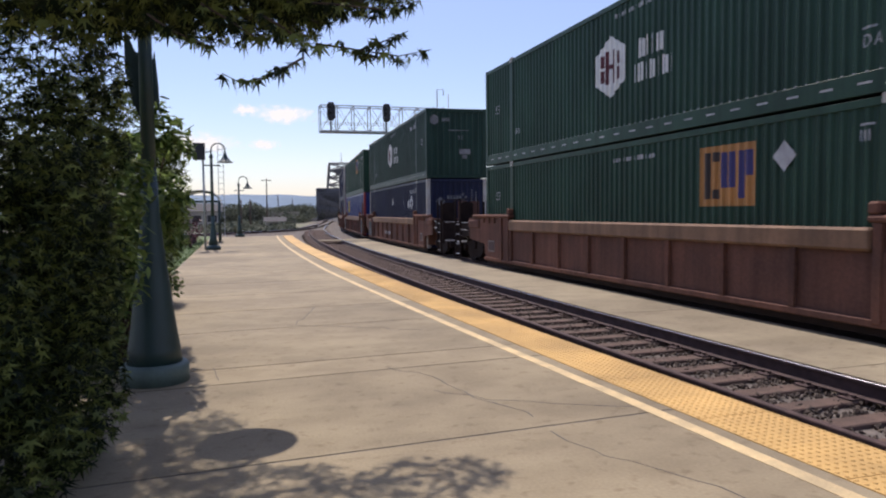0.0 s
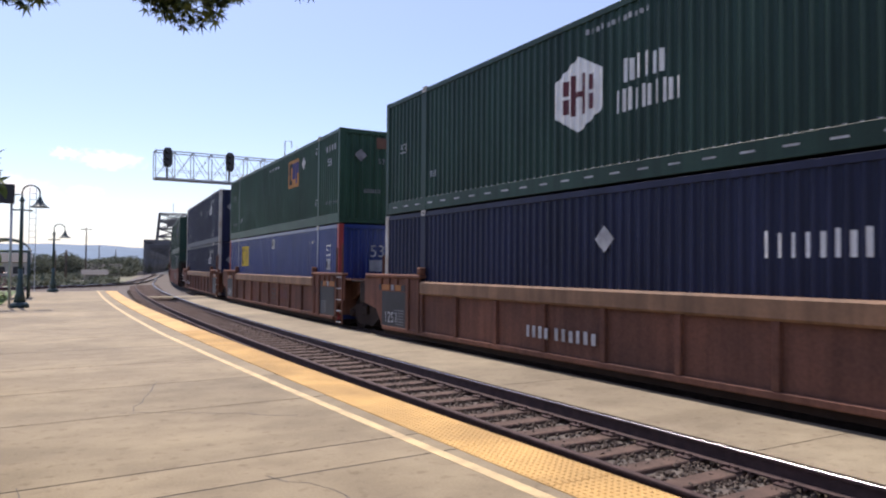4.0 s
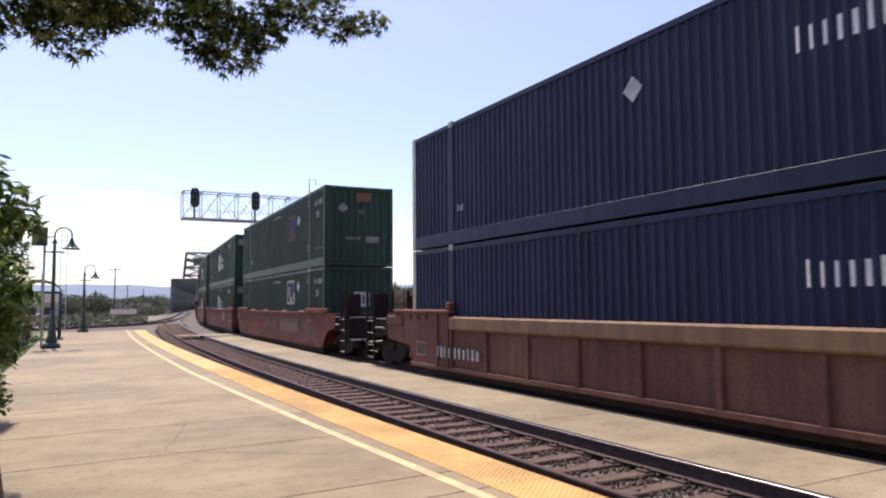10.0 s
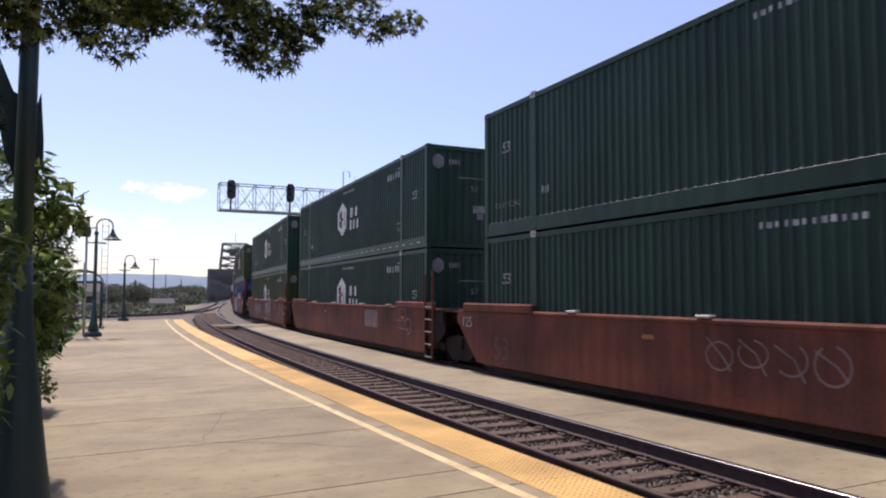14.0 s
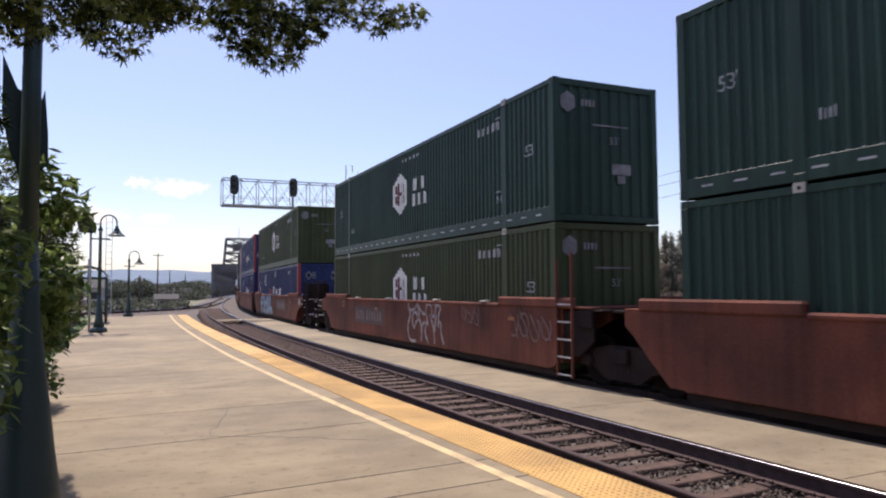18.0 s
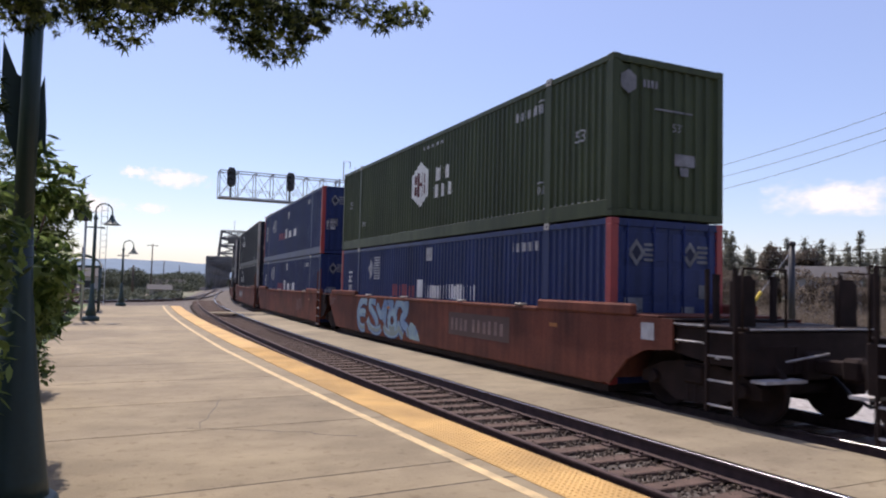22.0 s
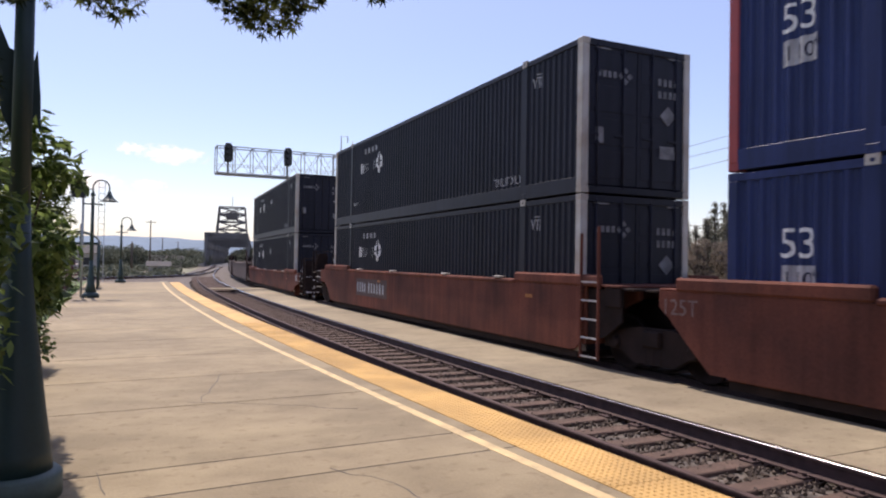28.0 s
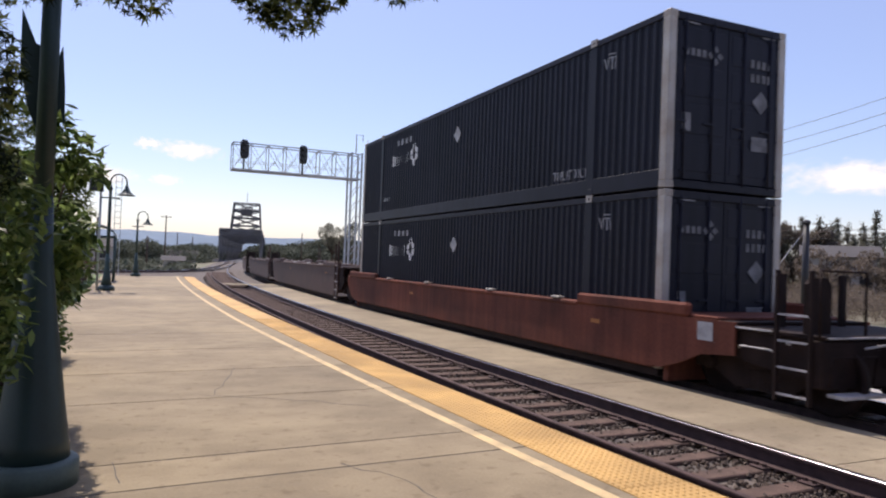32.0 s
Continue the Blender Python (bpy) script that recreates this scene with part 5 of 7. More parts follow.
def truck(thing, y):
    """A two-axle truck, its wheelsets turning in it."""
    t = part("truck", TRUCK["bolster"], None, thing)
    t.matrix_basis = pose(0, y, 0)
    for x in (-1.0, 1.0):
        f = part("side_frame", TRUCK["side_frame"], None, t)
        f.matrix_basis = pose(x, 0, 0)
        for yy in (-0.16, 0, 0.16):
            part("spring", TRUCK["spring"], None, t).matrix_basis = pose(x * 1.02, yy, 0)
        for yy in (-0.89, 0.89):
            part("bearing_cap", TRUCK["bearing_cap"], None, t).matrix_basis = pose(x * 1.1, yy, WHEEL_R)
    for yy in (-0.89, 0.89):
        bm = bmesh.new()
        bm.from_mesh(TRUCK["axle"])
        for sx in (-0.755, 0.755):
            w = TRUCK["wheel"].copy()
            w.transform(Matrix.Translation((sx, 0, 0)) @ Matrix.Rotation(math.pi if sx > 0 else 0, 4, "Z"))
            bm.from_mesh(w)
            bpy.data.meshes.remove(w)
        ws = part("wheelset", bm, DARK, t)
        ws.matrix_basis = pose(0, yy, WHEEL_R)
        WHEELS.append((ws, yy))


# ---- spray paint on the sills, as loose strokes ----
SILL = -1.4045


def strokes(car, runs, width, mat, name="graffiti", label="", x=SILL):
    """runs: lists of (distance from the near end, height over the floor)."""
    bm = bmesh.new()
    for run in runs:
        pts = [Vector((0, y, z + Z)) for y, z in run]
        prev = None
        for i, p in enumerate(pts):
            d = (pts[min(i + 1, len(pts) - 1)] - pts[max(i - 1, 0)]).normalized()
            n = Vector((0, -d.z, d.y)) * width / 2
            cur = (bm.verts.new(p + n), bm.verts.new(p - n))
            if prev:
                bm.faces.new((prev[0], prev[1], cur[1], cur[0]))
            prev = cur
    bmesh.ops.recalc_face_normals(bm, faces=bm.faces[:])
    for f in bm.faces:
        if f.normal.x > 0:
            f.normal_flip()
    return on_side(name, bm, mat, car, x, label, joined=True)


def swirl(y, z, ry, rz, a0, a1, n=12):
    return [(y + ry * math.cos(a0 + (a1 - a0) * k / n), z + rz * math.sin(a0 + (a1 - a0) * k / n)) for k in range(n + 1)]


def bent(pts, n=6):
    """A smooth line through points."""
    out = []
    for i in range(len(pts) - 1):
        p0, p1, p2, p3 = (Vector(pts[max(0, min(len(pts) - 1, k))]) for k in (i - 1, i, i + 1, i + 2))
        for k in range(n):
            u = k / n
            out.append(tuple(0.5 * (2 * p1 + (p2 - p0) * u + (2 * p0 - 5 * p1 + 4 * p2 - p3) * u * u + (3 * p1 - p0 - 3 * p2 + p3) * u ** 3)))
    return out + [tuple(pts[-1])]


def tag_scrawl(car, y0, y1, z0, z1, mat, seed, width=0.05, n=5, label=""):
    """Loose looping scrawl that fills a stretch of the sill."""
    rnd = random.Random(seed)
    runs = []
    p = (y1 - y0) / n
    for k in range(n):
        y = y1 - (k + 0.5) * p
        zc, rz = (z0 + z1) / 2 + rnd.uniform(-0.08, 0.08), (z1 - z0) / 2 * rnd.uniform(0.7, 1.0)
        runs.append(swirl(y, zc, p * 0.42, rz, rnd.uniform(0, 3), rnd.uniform(5, 8)))
        runs.append([(y + p * 0.4, z1 - rnd.uniform(0, 0.2)), (y - p * 0.1, zc), (y - p * 0.35, z0 + rnd.uniform(0, 0.1))])
    return strokes(car, runs, width, mat, "graffiti", label)


def stencil(car, y0, y1, z0, z1, mat, panel=True, x=SILL):
    """The car's number: plain bars, on a dark panel where it has one."""
    if panel:
        on_side("number_panel", patch(bmesh.new(), y0 - 0.15, y1 + 0.15, z0 - 0.08 + Z, z1 + 0.08 + Z), DARK_BROWN, car, x + 0.001)
    w = (y1 - y0)
    z0, z1 = z0 + 0.04, z1 - 0.05
    bm = bars(bmesh.new(), y1 - w * 0.36, y1, z0 + Z, z1 + Z, 4, 3, 0.42)
    bars(bm, y0, y1 - w * 0.42, z0 + Z, z1 + Z, 6, 4, 0.42)
    on_side("number", bm, mat, car, x - 0.0015)


# ---- the train's make-up, from its front backwards ----
CARS = []
for i in range(14):
    style, paint = ("ribbed", BROWN) if i < 4 else ("smooth", OXIDE if i < 11 else DARK_BROWN)
    near_end = "coupler" if i in (1, 4, 7, 10, 13) or i == 0 and False else "joint"
    far_end = "coupler" if i in (0, 3, 6, 9, 12) else "joint"
    words_for = "rust-brown double-stack well car with ribbed sides and a tan top chord" if i < 4 else "oxide-red double-stack well car with smooth scrawled sides" if i < 11 else "empty dark-brown well car rolling at the train's end"
    CARS.append(rides(well_car(style, paint, words_for, near_end, far_end, 0.31 if i == 10 else 0.0), i, RAIL_TOP))


def load(i, level, word, paint, posts=None, doors=False):
    c = shipping_container("%s corrugated steel container %s" % (word, "stacked on another" if level else "sunk in a well car"), paint, posts, doors)
    return rides(c, i, FLOOR + level * (BOX_H + 0.025))


UP = BOX_H + 0.025


def green_hexagon(i, level, word, paint, z0=0.95):
    c = load(i, level, word + " white-hexagon", paint)
    hexagon_logo(c, z0)
    length_mark(c, 0.97, 1.46 if level else 1.5)
    number_line(c, 2.25, 3.35, 2.3)
    number_line(c, 7.05, 8.5, 2.55, FADED_WHITE, 0.09, 12)
    small_marks(c, word="DA")
    glints_and_stitches(c, bool(level) and paint is not OLIVE)
    length_mark(c, BOX_L - 0.95, 1.5 if level else 0.62)
    end_marks(c, "hexagon")
    return c


def green_square(i, level, ground, word="dark green square-logo", z=(1.55, 2.55)):
    c = load(i, level, word, GREEN if i < 4 else DEEP_GREEN)
    square_logo(c, 4.35, 5.7, z[0], z[1], ground)
    on_side("placard", diamond(bmesh.new(), 3.76, z[0] + 0.72, 0.23), FADED_WHITE, c, -BOX_W / 2 + 0.006)
    length_mark(c, 1.0, 1.85)
    number_line(c, 0.34, 1.45, 2.3)
    on_side("marking", words("TOP LIFT ONLY", 1.45, 0.62, 0.12), DIM_WHITE, c)
    number_line(c, 7.0, 8.6, 2.5, FADED_WHITE, 0.09, 12)
    small_marks(c)
    glints_and_stitches(c)
    length_mark(c, BOX_L - 0.95, 1.85)
    on_side("marking", words("TOP LIFT ONLY", BOX_L - 0.4, 0.62, 0.12), DIM_WHITE, c)
    end_marks(c, "plate" if ground is PALE else "square")
    return c


def ring_box(i, level, word, paint, start, doors):
    c = load(i, level, word + " diamond-ring", paint, PALE, doors)
    ring_logo(c, start, 1.62)
    number_line(c, 2.4 if start < 8 else start - 1.7, 3.55 if start < 8 else start - 0.4, 2.35, None, 0.18)
    if i != 9 and (i, level) != (3, 0):
        on_side("placard", diamond(bmesh.new(), 8.05, 2.05, 0.22), FADED_WHITE, c, -BOX_W / 2 + 0.006)
    if paint != BLACK:
        small_marks(c)
    else:
        on_side("marking", words("WTP", 1.75, 2.26, 0.24, wide=0.5), FADED_WHITE, c)
        on_side("marking", patch(bmesh.new(), 1.45, 1.66, 2.53, 2.55), FADED_WHITE, c)
        on_side("marking", bars(bmesh.new(), BOX_L - 2.9, BOX_L - 2.25, 0.62, 0.74, 6, 5), FADED_WHITE, c, joined=True)
    if level:
        on_side("marking", words("TOP LIFT ONLY", 3.35, 0.37, 0.19, wide=0.62), FADED_WHITE, c)
    end_marks(c, "door_ring" if doors else "ring")
    return c


def stack_box(i, level, posts, z0):
    c = load(i, level, "faded blue long-word", STACK_BLUE, posts, True)
    long_word(c, z0)
    end_marks(c, "stack")
    on_side("plate", patch(bmesh.new(), 14.82, 15.32, 1.28, 1.62), FADED_WHITE, c)
    on_side("marking", words('110"', 15.28, 1.35, 0.2), NAVY, c, lift=0.004)
    on_side("marking", words("53", 15.36, 1.72, 0.4), WHITE, c)
    on_end("plate", patch(bmesh.new(), -1.08, -0.7, 1.05, 1.4), FADED_WHITE, c)
    on_end("marking", words('110"', -1.06, 1.12, 0.18, True), NAVY, c, lift=0.004)
    return c


green_square(0, 0, ORANGE)
green_hexagon(0, 1, "dark green", GREEN)
ring_box(1, 0, "navy blue", NAVY, 5.2, False)
green_hexagon(1, 1, "dark green", DEEP_GREEN)
c = load(2, 0, "bright blue red-posted", BLUE, RED)
square_logo(c, 12.15, 13.5, 1.6, 2.5, YELLOW)
on_side("plate", patch(bmesh.new(), 7.6, 8.05, 2.28, 2.66), FADED_WHITE, c)
on_side("marking", bars(bmesh.new(), 7.65, 8.0, 2.4, 2.6, 4, 8, 0.4), NAVY, c, joined=True, lift=0.004)
on_side("marking", words("53", 1.26, 1.92, 0.38), WHITE, c)
on_side("plate", patch(bmesh.new(), 0.81, 1.23, 1.49, 1.84), FADED_WHITE, c)
on_side("marking", words('110"', 1.21, 1.56, 0.2), NAVY, c, lift=0.004)
number_line(c, 2.34, 2.97, 2.35, None, 0.1, 8)
on_end("marking", words("53", -0.3, 1.9, 0.38, True), FADED_WHITE, c)
on_end("plate", patch(bmesh.new(), -0.3, 0.12, 1.45, 1.8), FADED_WHITE, c)
green_square(2, 1, ORANGE)
ring_box(3, 0, "navy blue", NAVY, 5.2, False)
ring_box(3, 1, "navy blue", NAVY, 5.2, False)
green_square(4, 0, PALE, "dark green pale-square")
green_square(4, 1, DIM_ORANGE, "dark green square-logo", (1.28, 2.34))
green_hexagon(5, 0, "dark green", DEEP_GREEN)
green_hexagon(5, 1, "dark green", DEEP_GREEN)
green_hexagon(6, 0, "olive green", OLIVE)
green_hexagon(6, 1, "blue-green", DEEP_GREEN)
stack_box(7, 0, RED, 1.3)
green_hexagon(7, 1, "olive green", OLIVE)
stack_box(8, 0, None, 1.28)
stack_box(8, 1, RED, 1.1)
for i in (9, 10):
    for level in (0, 1):
        ring_box(i, level, "blue-black", BLACK, 13.05, True)

# numbers, loads and scrawls on the sills
RIB_X = -1.4365
stencil(CARS[1], 8.0, 9.9, 0.3, 0.6, FADED_WHITE, False, RIB_X)
stencil(CARS[3], 12.6, 14.6, 0.27, 0.6, FADED_WHITE, False, RIB_X)
for car, y in ((CARS[2], 15.95), (CARS[1], 15.95)):
    on_side("marking", words("125T", y, 0.2 + Z, 0.27), FADED_WHITE, car, -1.411)
on_side("marking", words("53", 7.6, 0.32 + Z, 0.45), INK, CARS[2], -1.3645)
on_side("marking", bars(bmesh.new(), 5.3, 6.3, 0.4 + Z, 0.72 + Z, 6, 6, 0.55), MAROON, CARS[2], -1.3645, "faint dark stencil")
stencil(CARS[4], 3.39, 6.23, 0.47, 0.91, CHALK)
tag_scrawl(CARS[4], 0.6, 3.0, 0.1, 1.15, CHALK, 4, 0.035, 6, "thin pale spray-paint scrawl")
tag_scrawl(CARS[4], 7.2, 9.5, 0.5, 1.0, CHALK, 9, 0.03, 4)
strokes(CARS[5], [[(1.9, 1.15), (1.9, 0.62), (1.1, 0.6)], [(2.2, 1.2), (1.35, 1.2), (1.35, 0.85), (2.2, 0.85), (2.2, 1.2)], swirl(1.15, 0.7, 0.25, 0.22, 0, 5)], 0.05, CHALK, "graffiti", "pale spray-paint doodle")
on_side("marking", patch(bmesh.new(), 3.9, 5.3, 0.55 + Z, 1.1 + Z), CHALK, CARS[5], SILL)
on_side("marking", words("125", 17.1, 0.85 + Z, 0.25), FADED_WHITE, CARS[4], SILL)
on_side("marking", words("53", 15.6, 0.2 + Z, 0.5), DARK_BROWN, CARS[4], SILL)
scrawl = [
    [(7.66, 1.23), (7.69, 1.07), (7.54, 0.98), (7.31, 0.99), (7.09, 1.07), (7.04, 1.19)],
    [(7.59, 0.96), (7.54, 0.81), (7.71, 0.56), (7.67, 0.25), (7.46, 0.10), (7.08, 0.11)],
    [(7.31, 0.89), (7.37, 0.66), (7.25, 0.48), (7.06, 0.66), (6.80, 0.70), (6.67, 0.35), (6.71, 0.13)],
    [(7.04, 1.19), (6.89, 0.95), (6.83, 0.73)],
    [(7.31, 0.89), (7.05, 0.91), (7.00, 0.76)],
    [(6.99, 1.19), (6.70, 0.96), (6.41, 0.90), (6.33, 1.19), (6.59, 1.23)],
    [(6.71, 0.63), (6.65, 0.42), (6.57, 0.61), (6.35, 0.64), (6.41, 0.37), (6.18, 0.09)],
    [(6.33, 1.19), (6.00, 1.13), (5.93, 0.89), (5.78, 0.85), (5.66, 1.17), (5.87, 1.18)],
    [(6.08, 0.90), (5.91, 0.66), (5.80, 0.43), (5.75, 0.11)],
    [(5.76, 0.44), (5.64, 0.88)],
    [(5.66, 1.17), (5.37, 1.10), (5.48, 0.88), (5.51, 0.56)],
    [(5.45, 0.73), (5.34, 0.64), (5.34, 0.45), (5.17, 0.14)],
    [(6.32, 0.91), (6.22, 0.58)],
]
strokes(CARS[6], [bent(g) for g in scrawl], 0.085, SPRAY, "graffiti", "patchy white spray-painted letter outlines")
tag_scrawl(CARS[6], 3.1, 4.1, 0.7, 1.2, CHALK, 22, 0.03, 3)
tag_scrawl(CARS[6], 0.0, 1.7, 0.5, 1.15, CHALK, 23, 0.04, 4)
strokes(CARS[6], [swirl(14.47, 1.05, 0.16, 0.1, 0, 6.3)], 0.07, DULL_ORANGE, "graffiti", "dull orange sprayed ring")
stencil(CARS[6], 10.03, 12.84, 0.49, 0.91, CHALK)
# the big pale-blue piece: fat round strokes with dark outlines, a grey-green lower half, and a fan at its tail
FAT = [[(12.72, 1.06), (13.15, 1.1), (13.5, 0.9), (13.62, 0.62), (13.5, 0.3), (13.2, 0.16), (12.9, 0.2)],
       [(13.45, 0.66), (13.1, 0.7), (12.85, 0.66)],
       [(11.85, 1.08), (12.3, 1.12), (12.42, 0.92), (12.15, 0.76), (11.9, 0.62), (11.7, 0.46), (11.75, 0.3)],
       [(12.62, 0.5), (12.4, 0.28), (11.95, 0.16), (11.5, 0.18), (11.3, 0.3)],
       [(11.72, 1.0), (11.5, 0.78), (11.25, 0.66), (11.08, 0.9), (10.92, 1.08), (10.95, 0.7), (11.0, 0.45)],
       swirl(10.5, 1.06, 0.15, 0.10, 0, 6.3, 14),
       swirl(10.32, 0.56, 0.28, 0.27, 0, 6.3, 18),
       [(11.0, 0.4), (10.85, 0.22), (10.4, 0.16), (9.95, 0.22), (9.75, 0.4)],
       [(10.05, 0.82), (9.92, 1.06), (9.6, 1.12), (9.38, 0.98), (9.16, 1.12), (9.2, 0.86), (9.5, 0.66), (9.42, 0.5), (9.1, 0.4), (8.95, 0.2)],
       [(9.85, 0.52), (9.65, 0.3), (9.4, 0.14)]]
FAT = [bent(g) if len(g) < 13 else g for g in FAT]
FAN = [(8.86, 0.58), (8.7, 0.57), (8.5, 0.5), (8.32, 0.36), (8.2, 0.2), (8.14, 0.1), (8.5, 0.1), (8.92, 0.12), (9.05, 0.3)]
strokes(CARS[7], FAT, 0.32, STACK_BLUE, "graffiti", "large spray-painted piece with dark blue outlines")
on_side("graffiti", (lambda m: (shape(m, [(y, z + Z) for y, z in FAN]), m)[1])(bmesh.new()), PALE_GREEN, CARS[7], SILL - 0.0012, "pale green fan at the tail of the piece")
strokes(CARS[7], FAT, 0.25, PALE_CYAN, "graffiti", "pale blue fill of the spray-painted piece", SILL - 0.0025)
strokes(CARS[7], [[p for p in g if p[1] < 0.42] for g in FAT if sum(p[1] < 0.42 for p in g) > 2], 0.15, GREY_GREEN, "graffiti", "grey-green lower half of the piece", SILL - 0.0035)
strokes(CARS[7], [[(p[0] - 0.03, p[1] + 0.06) for p in g[:len(g) // 2]] for g in FAT], 0.018, FADED_WHITE, "graffiti", "thin white highlights of the spray-painted piece", SILL - 0.005)
strokes(CARS[7], [[(p[0] + 0.02, p[1] - 0.06) for p in g[len(g) // 3:]] for g in FAT[:5]], 0.035, MID_BLUE, "graffiti", "mid-blue shading in the piece", SILL - 0.005)
stencil(CARS[7], 3.42, 6.15, 0.52, 0.91, CHALK)
on_side("marking", words("125T", 17.3, 0.85 + Z, 0.25), CHALK, CARS[7], SILL)
tag_scrawl(CARS[8], 3.1, 4.4, 0.4, 0.95, CHALK, 31, 0.03, 4)
on_side("marking", words("125T", 17.3, 0.85 + Z, 0.25), CHALK, CARS[8], SILL)
stencil(CARS[9], 10.07, 12.84, 0.48, 0.9, FADED_WHITE)
for car, z in ((CARS[7], 0.85), (CARS[10], 0.58)):
    on_side("plate", patch(bmesh.new(), -1.2, -0.9, z + Z, z + 0.27 + Z), FADED_WHITE, car, SILL)


# ---- signal gantry ----
def signal_gantry():
    y = 47.6
    thing = tagged(empty("signal_gantry", pose(0, y, 0)), "grey steel truss signal gantry reaching over both tracks", "signal gantry")
    x0, x1, z0, z1 = 5.5, 13.9, 6.9, 8.58
    n = 7
    p = (x1 - 0.7 - x0) / n
    for dy in (-0.5, 0.5):
        part("chord", bar(bmesh.new(), (x0, dy, z1), (x1, dy, z1), 0.062), STEEL, thing)
        part("chord", bar(bmesh.new(), (x0, dy, z0), (x1, dy, z0), 0.095), STEEL, thing)
        for k in range(n + 1):
            part("post", bar(bmesh.new(), (x0 + k * p, dy, z0), (x0 + k * p, dy, z1), 0.05), STEEL, thing)
        for k in range(n):
            a = x0 + k * p
            part("brace", bar(bmesh.new(), (a, dy, z0 if k % 2 else z1), (a + p, dy, z1 if k % 2 else z0), 0.027), STEEL, thing)
            part("brace", bar(bmesh.new(), (a, dy, z1 if k % 2 else z0), (a + p, dy, z0 if k % 2 else z1), 0.022), STEEL, thing)
        part("handrail", bar(bmesh.new(), (x0, dy, z0 + 0.55), (x1, dy, z0 + 0.55), 0.022), STEEL, thing)
    part("walk_plank", box(bmesh.new(), x0, x1, -0.45, 0.45, z0 - 0.02, z0 + 0.022), STEEL, thing)
    for k in range(n + 1):
        part("cross_tie", bar(bmesh.new(), (x0 + k * p, -0.5, z1), (x0 + k * p, 0.5, z1), 0.05), STEEL, thing)
    cx = x1 - 0.35
    for dx in (-0.35, 0.35):
        for dy in (-0.45, 0.45):
            part("column", bar(bmesh.new(), (cx + dx, dy, -0.62), (cx + dx, dy, z1 + 0.1), 0.11), STEEL, thing)
    for k in range(9):
        a, b = -0.3 + k * 0.98, 0.68 + k * 0.98
        for dy in (-0.45, 0.45):
            part("lacing", bar(bmesh.new(), (cx - 0.35, dy, a), (cx + 0.35, dy, b), 0.04), STEEL, thing)
    part("ladder", tube(bmesh.new(), [(cx + 0.7, -0.5, -0.6), (cx + 0.7, -0.5, z1 + 1.0)], 0.03, 6), STEEL, thing)
    hoop = tube(bmesh.new(), [(cx - 0.1, -0.5, z1), (cx - 0.1, -0.5, z1 + 1.3), (cx + 0.35, -0.5, z1 + 1.3), (cx + 0.35, -0.5, z1 + 0.9)], 0.035, 6)
    part("ladder_hoop", hoop, STEEL, thing)
    for x in (6.15, 9.86):
        bm = bmesh.new()
        pts = [(x2, z2) for x2, z2 in ((-0.15, -0.6), (0.15, -0.6), (0.26, -0.4), (0.26, 0.4), (0.15, 0.6), (-0.15, 0.6), (-0.26, 0.4), (-0.26, -0.4))]
        a = [bm.verts.new((px, 0, 8.15 + pz)) for px, pz in pts]
        b = [bm.verts.new((px, 0.05, 8.15 + pz)) for px, pz in pts]
        bm.faces.new(a)
        bm.faces.new(b[::-1])
        for k in range(8):
            bm.faces.new((a[k], b[k], b[(k + 1) % 8], a[(k + 1) % 8]))
        bmesh.ops.recalc_face_normals(bm, faces=bm.faces[:])
        head = part("signal_head", bm, BLACK_PAINT, thing, "black oval signal head")
        head.matrix_basis = pose(x, -0.75, 0)
        for z in (7.78, 8.15, 8.52):
            bm = bmesh.new()
            tube(bm, [(0, 0.0, z), (0, -0.3, z)], [0.14, 0.13], 12)
            part("hood", bm, BLACK_PAINT, head)
        part("housing", box(bmesh.new(), -0.15, 0.15, 0.05, 0.35, 7.6, 8.7, None, 0.03), BLACK_PAINT, head)
        part("stem", bar(bmesh.new(), (0, 0.2, 6.9), (0, 0.2, 7.7), 0.1), BLACK_PAINT, head)


signal_gantry()


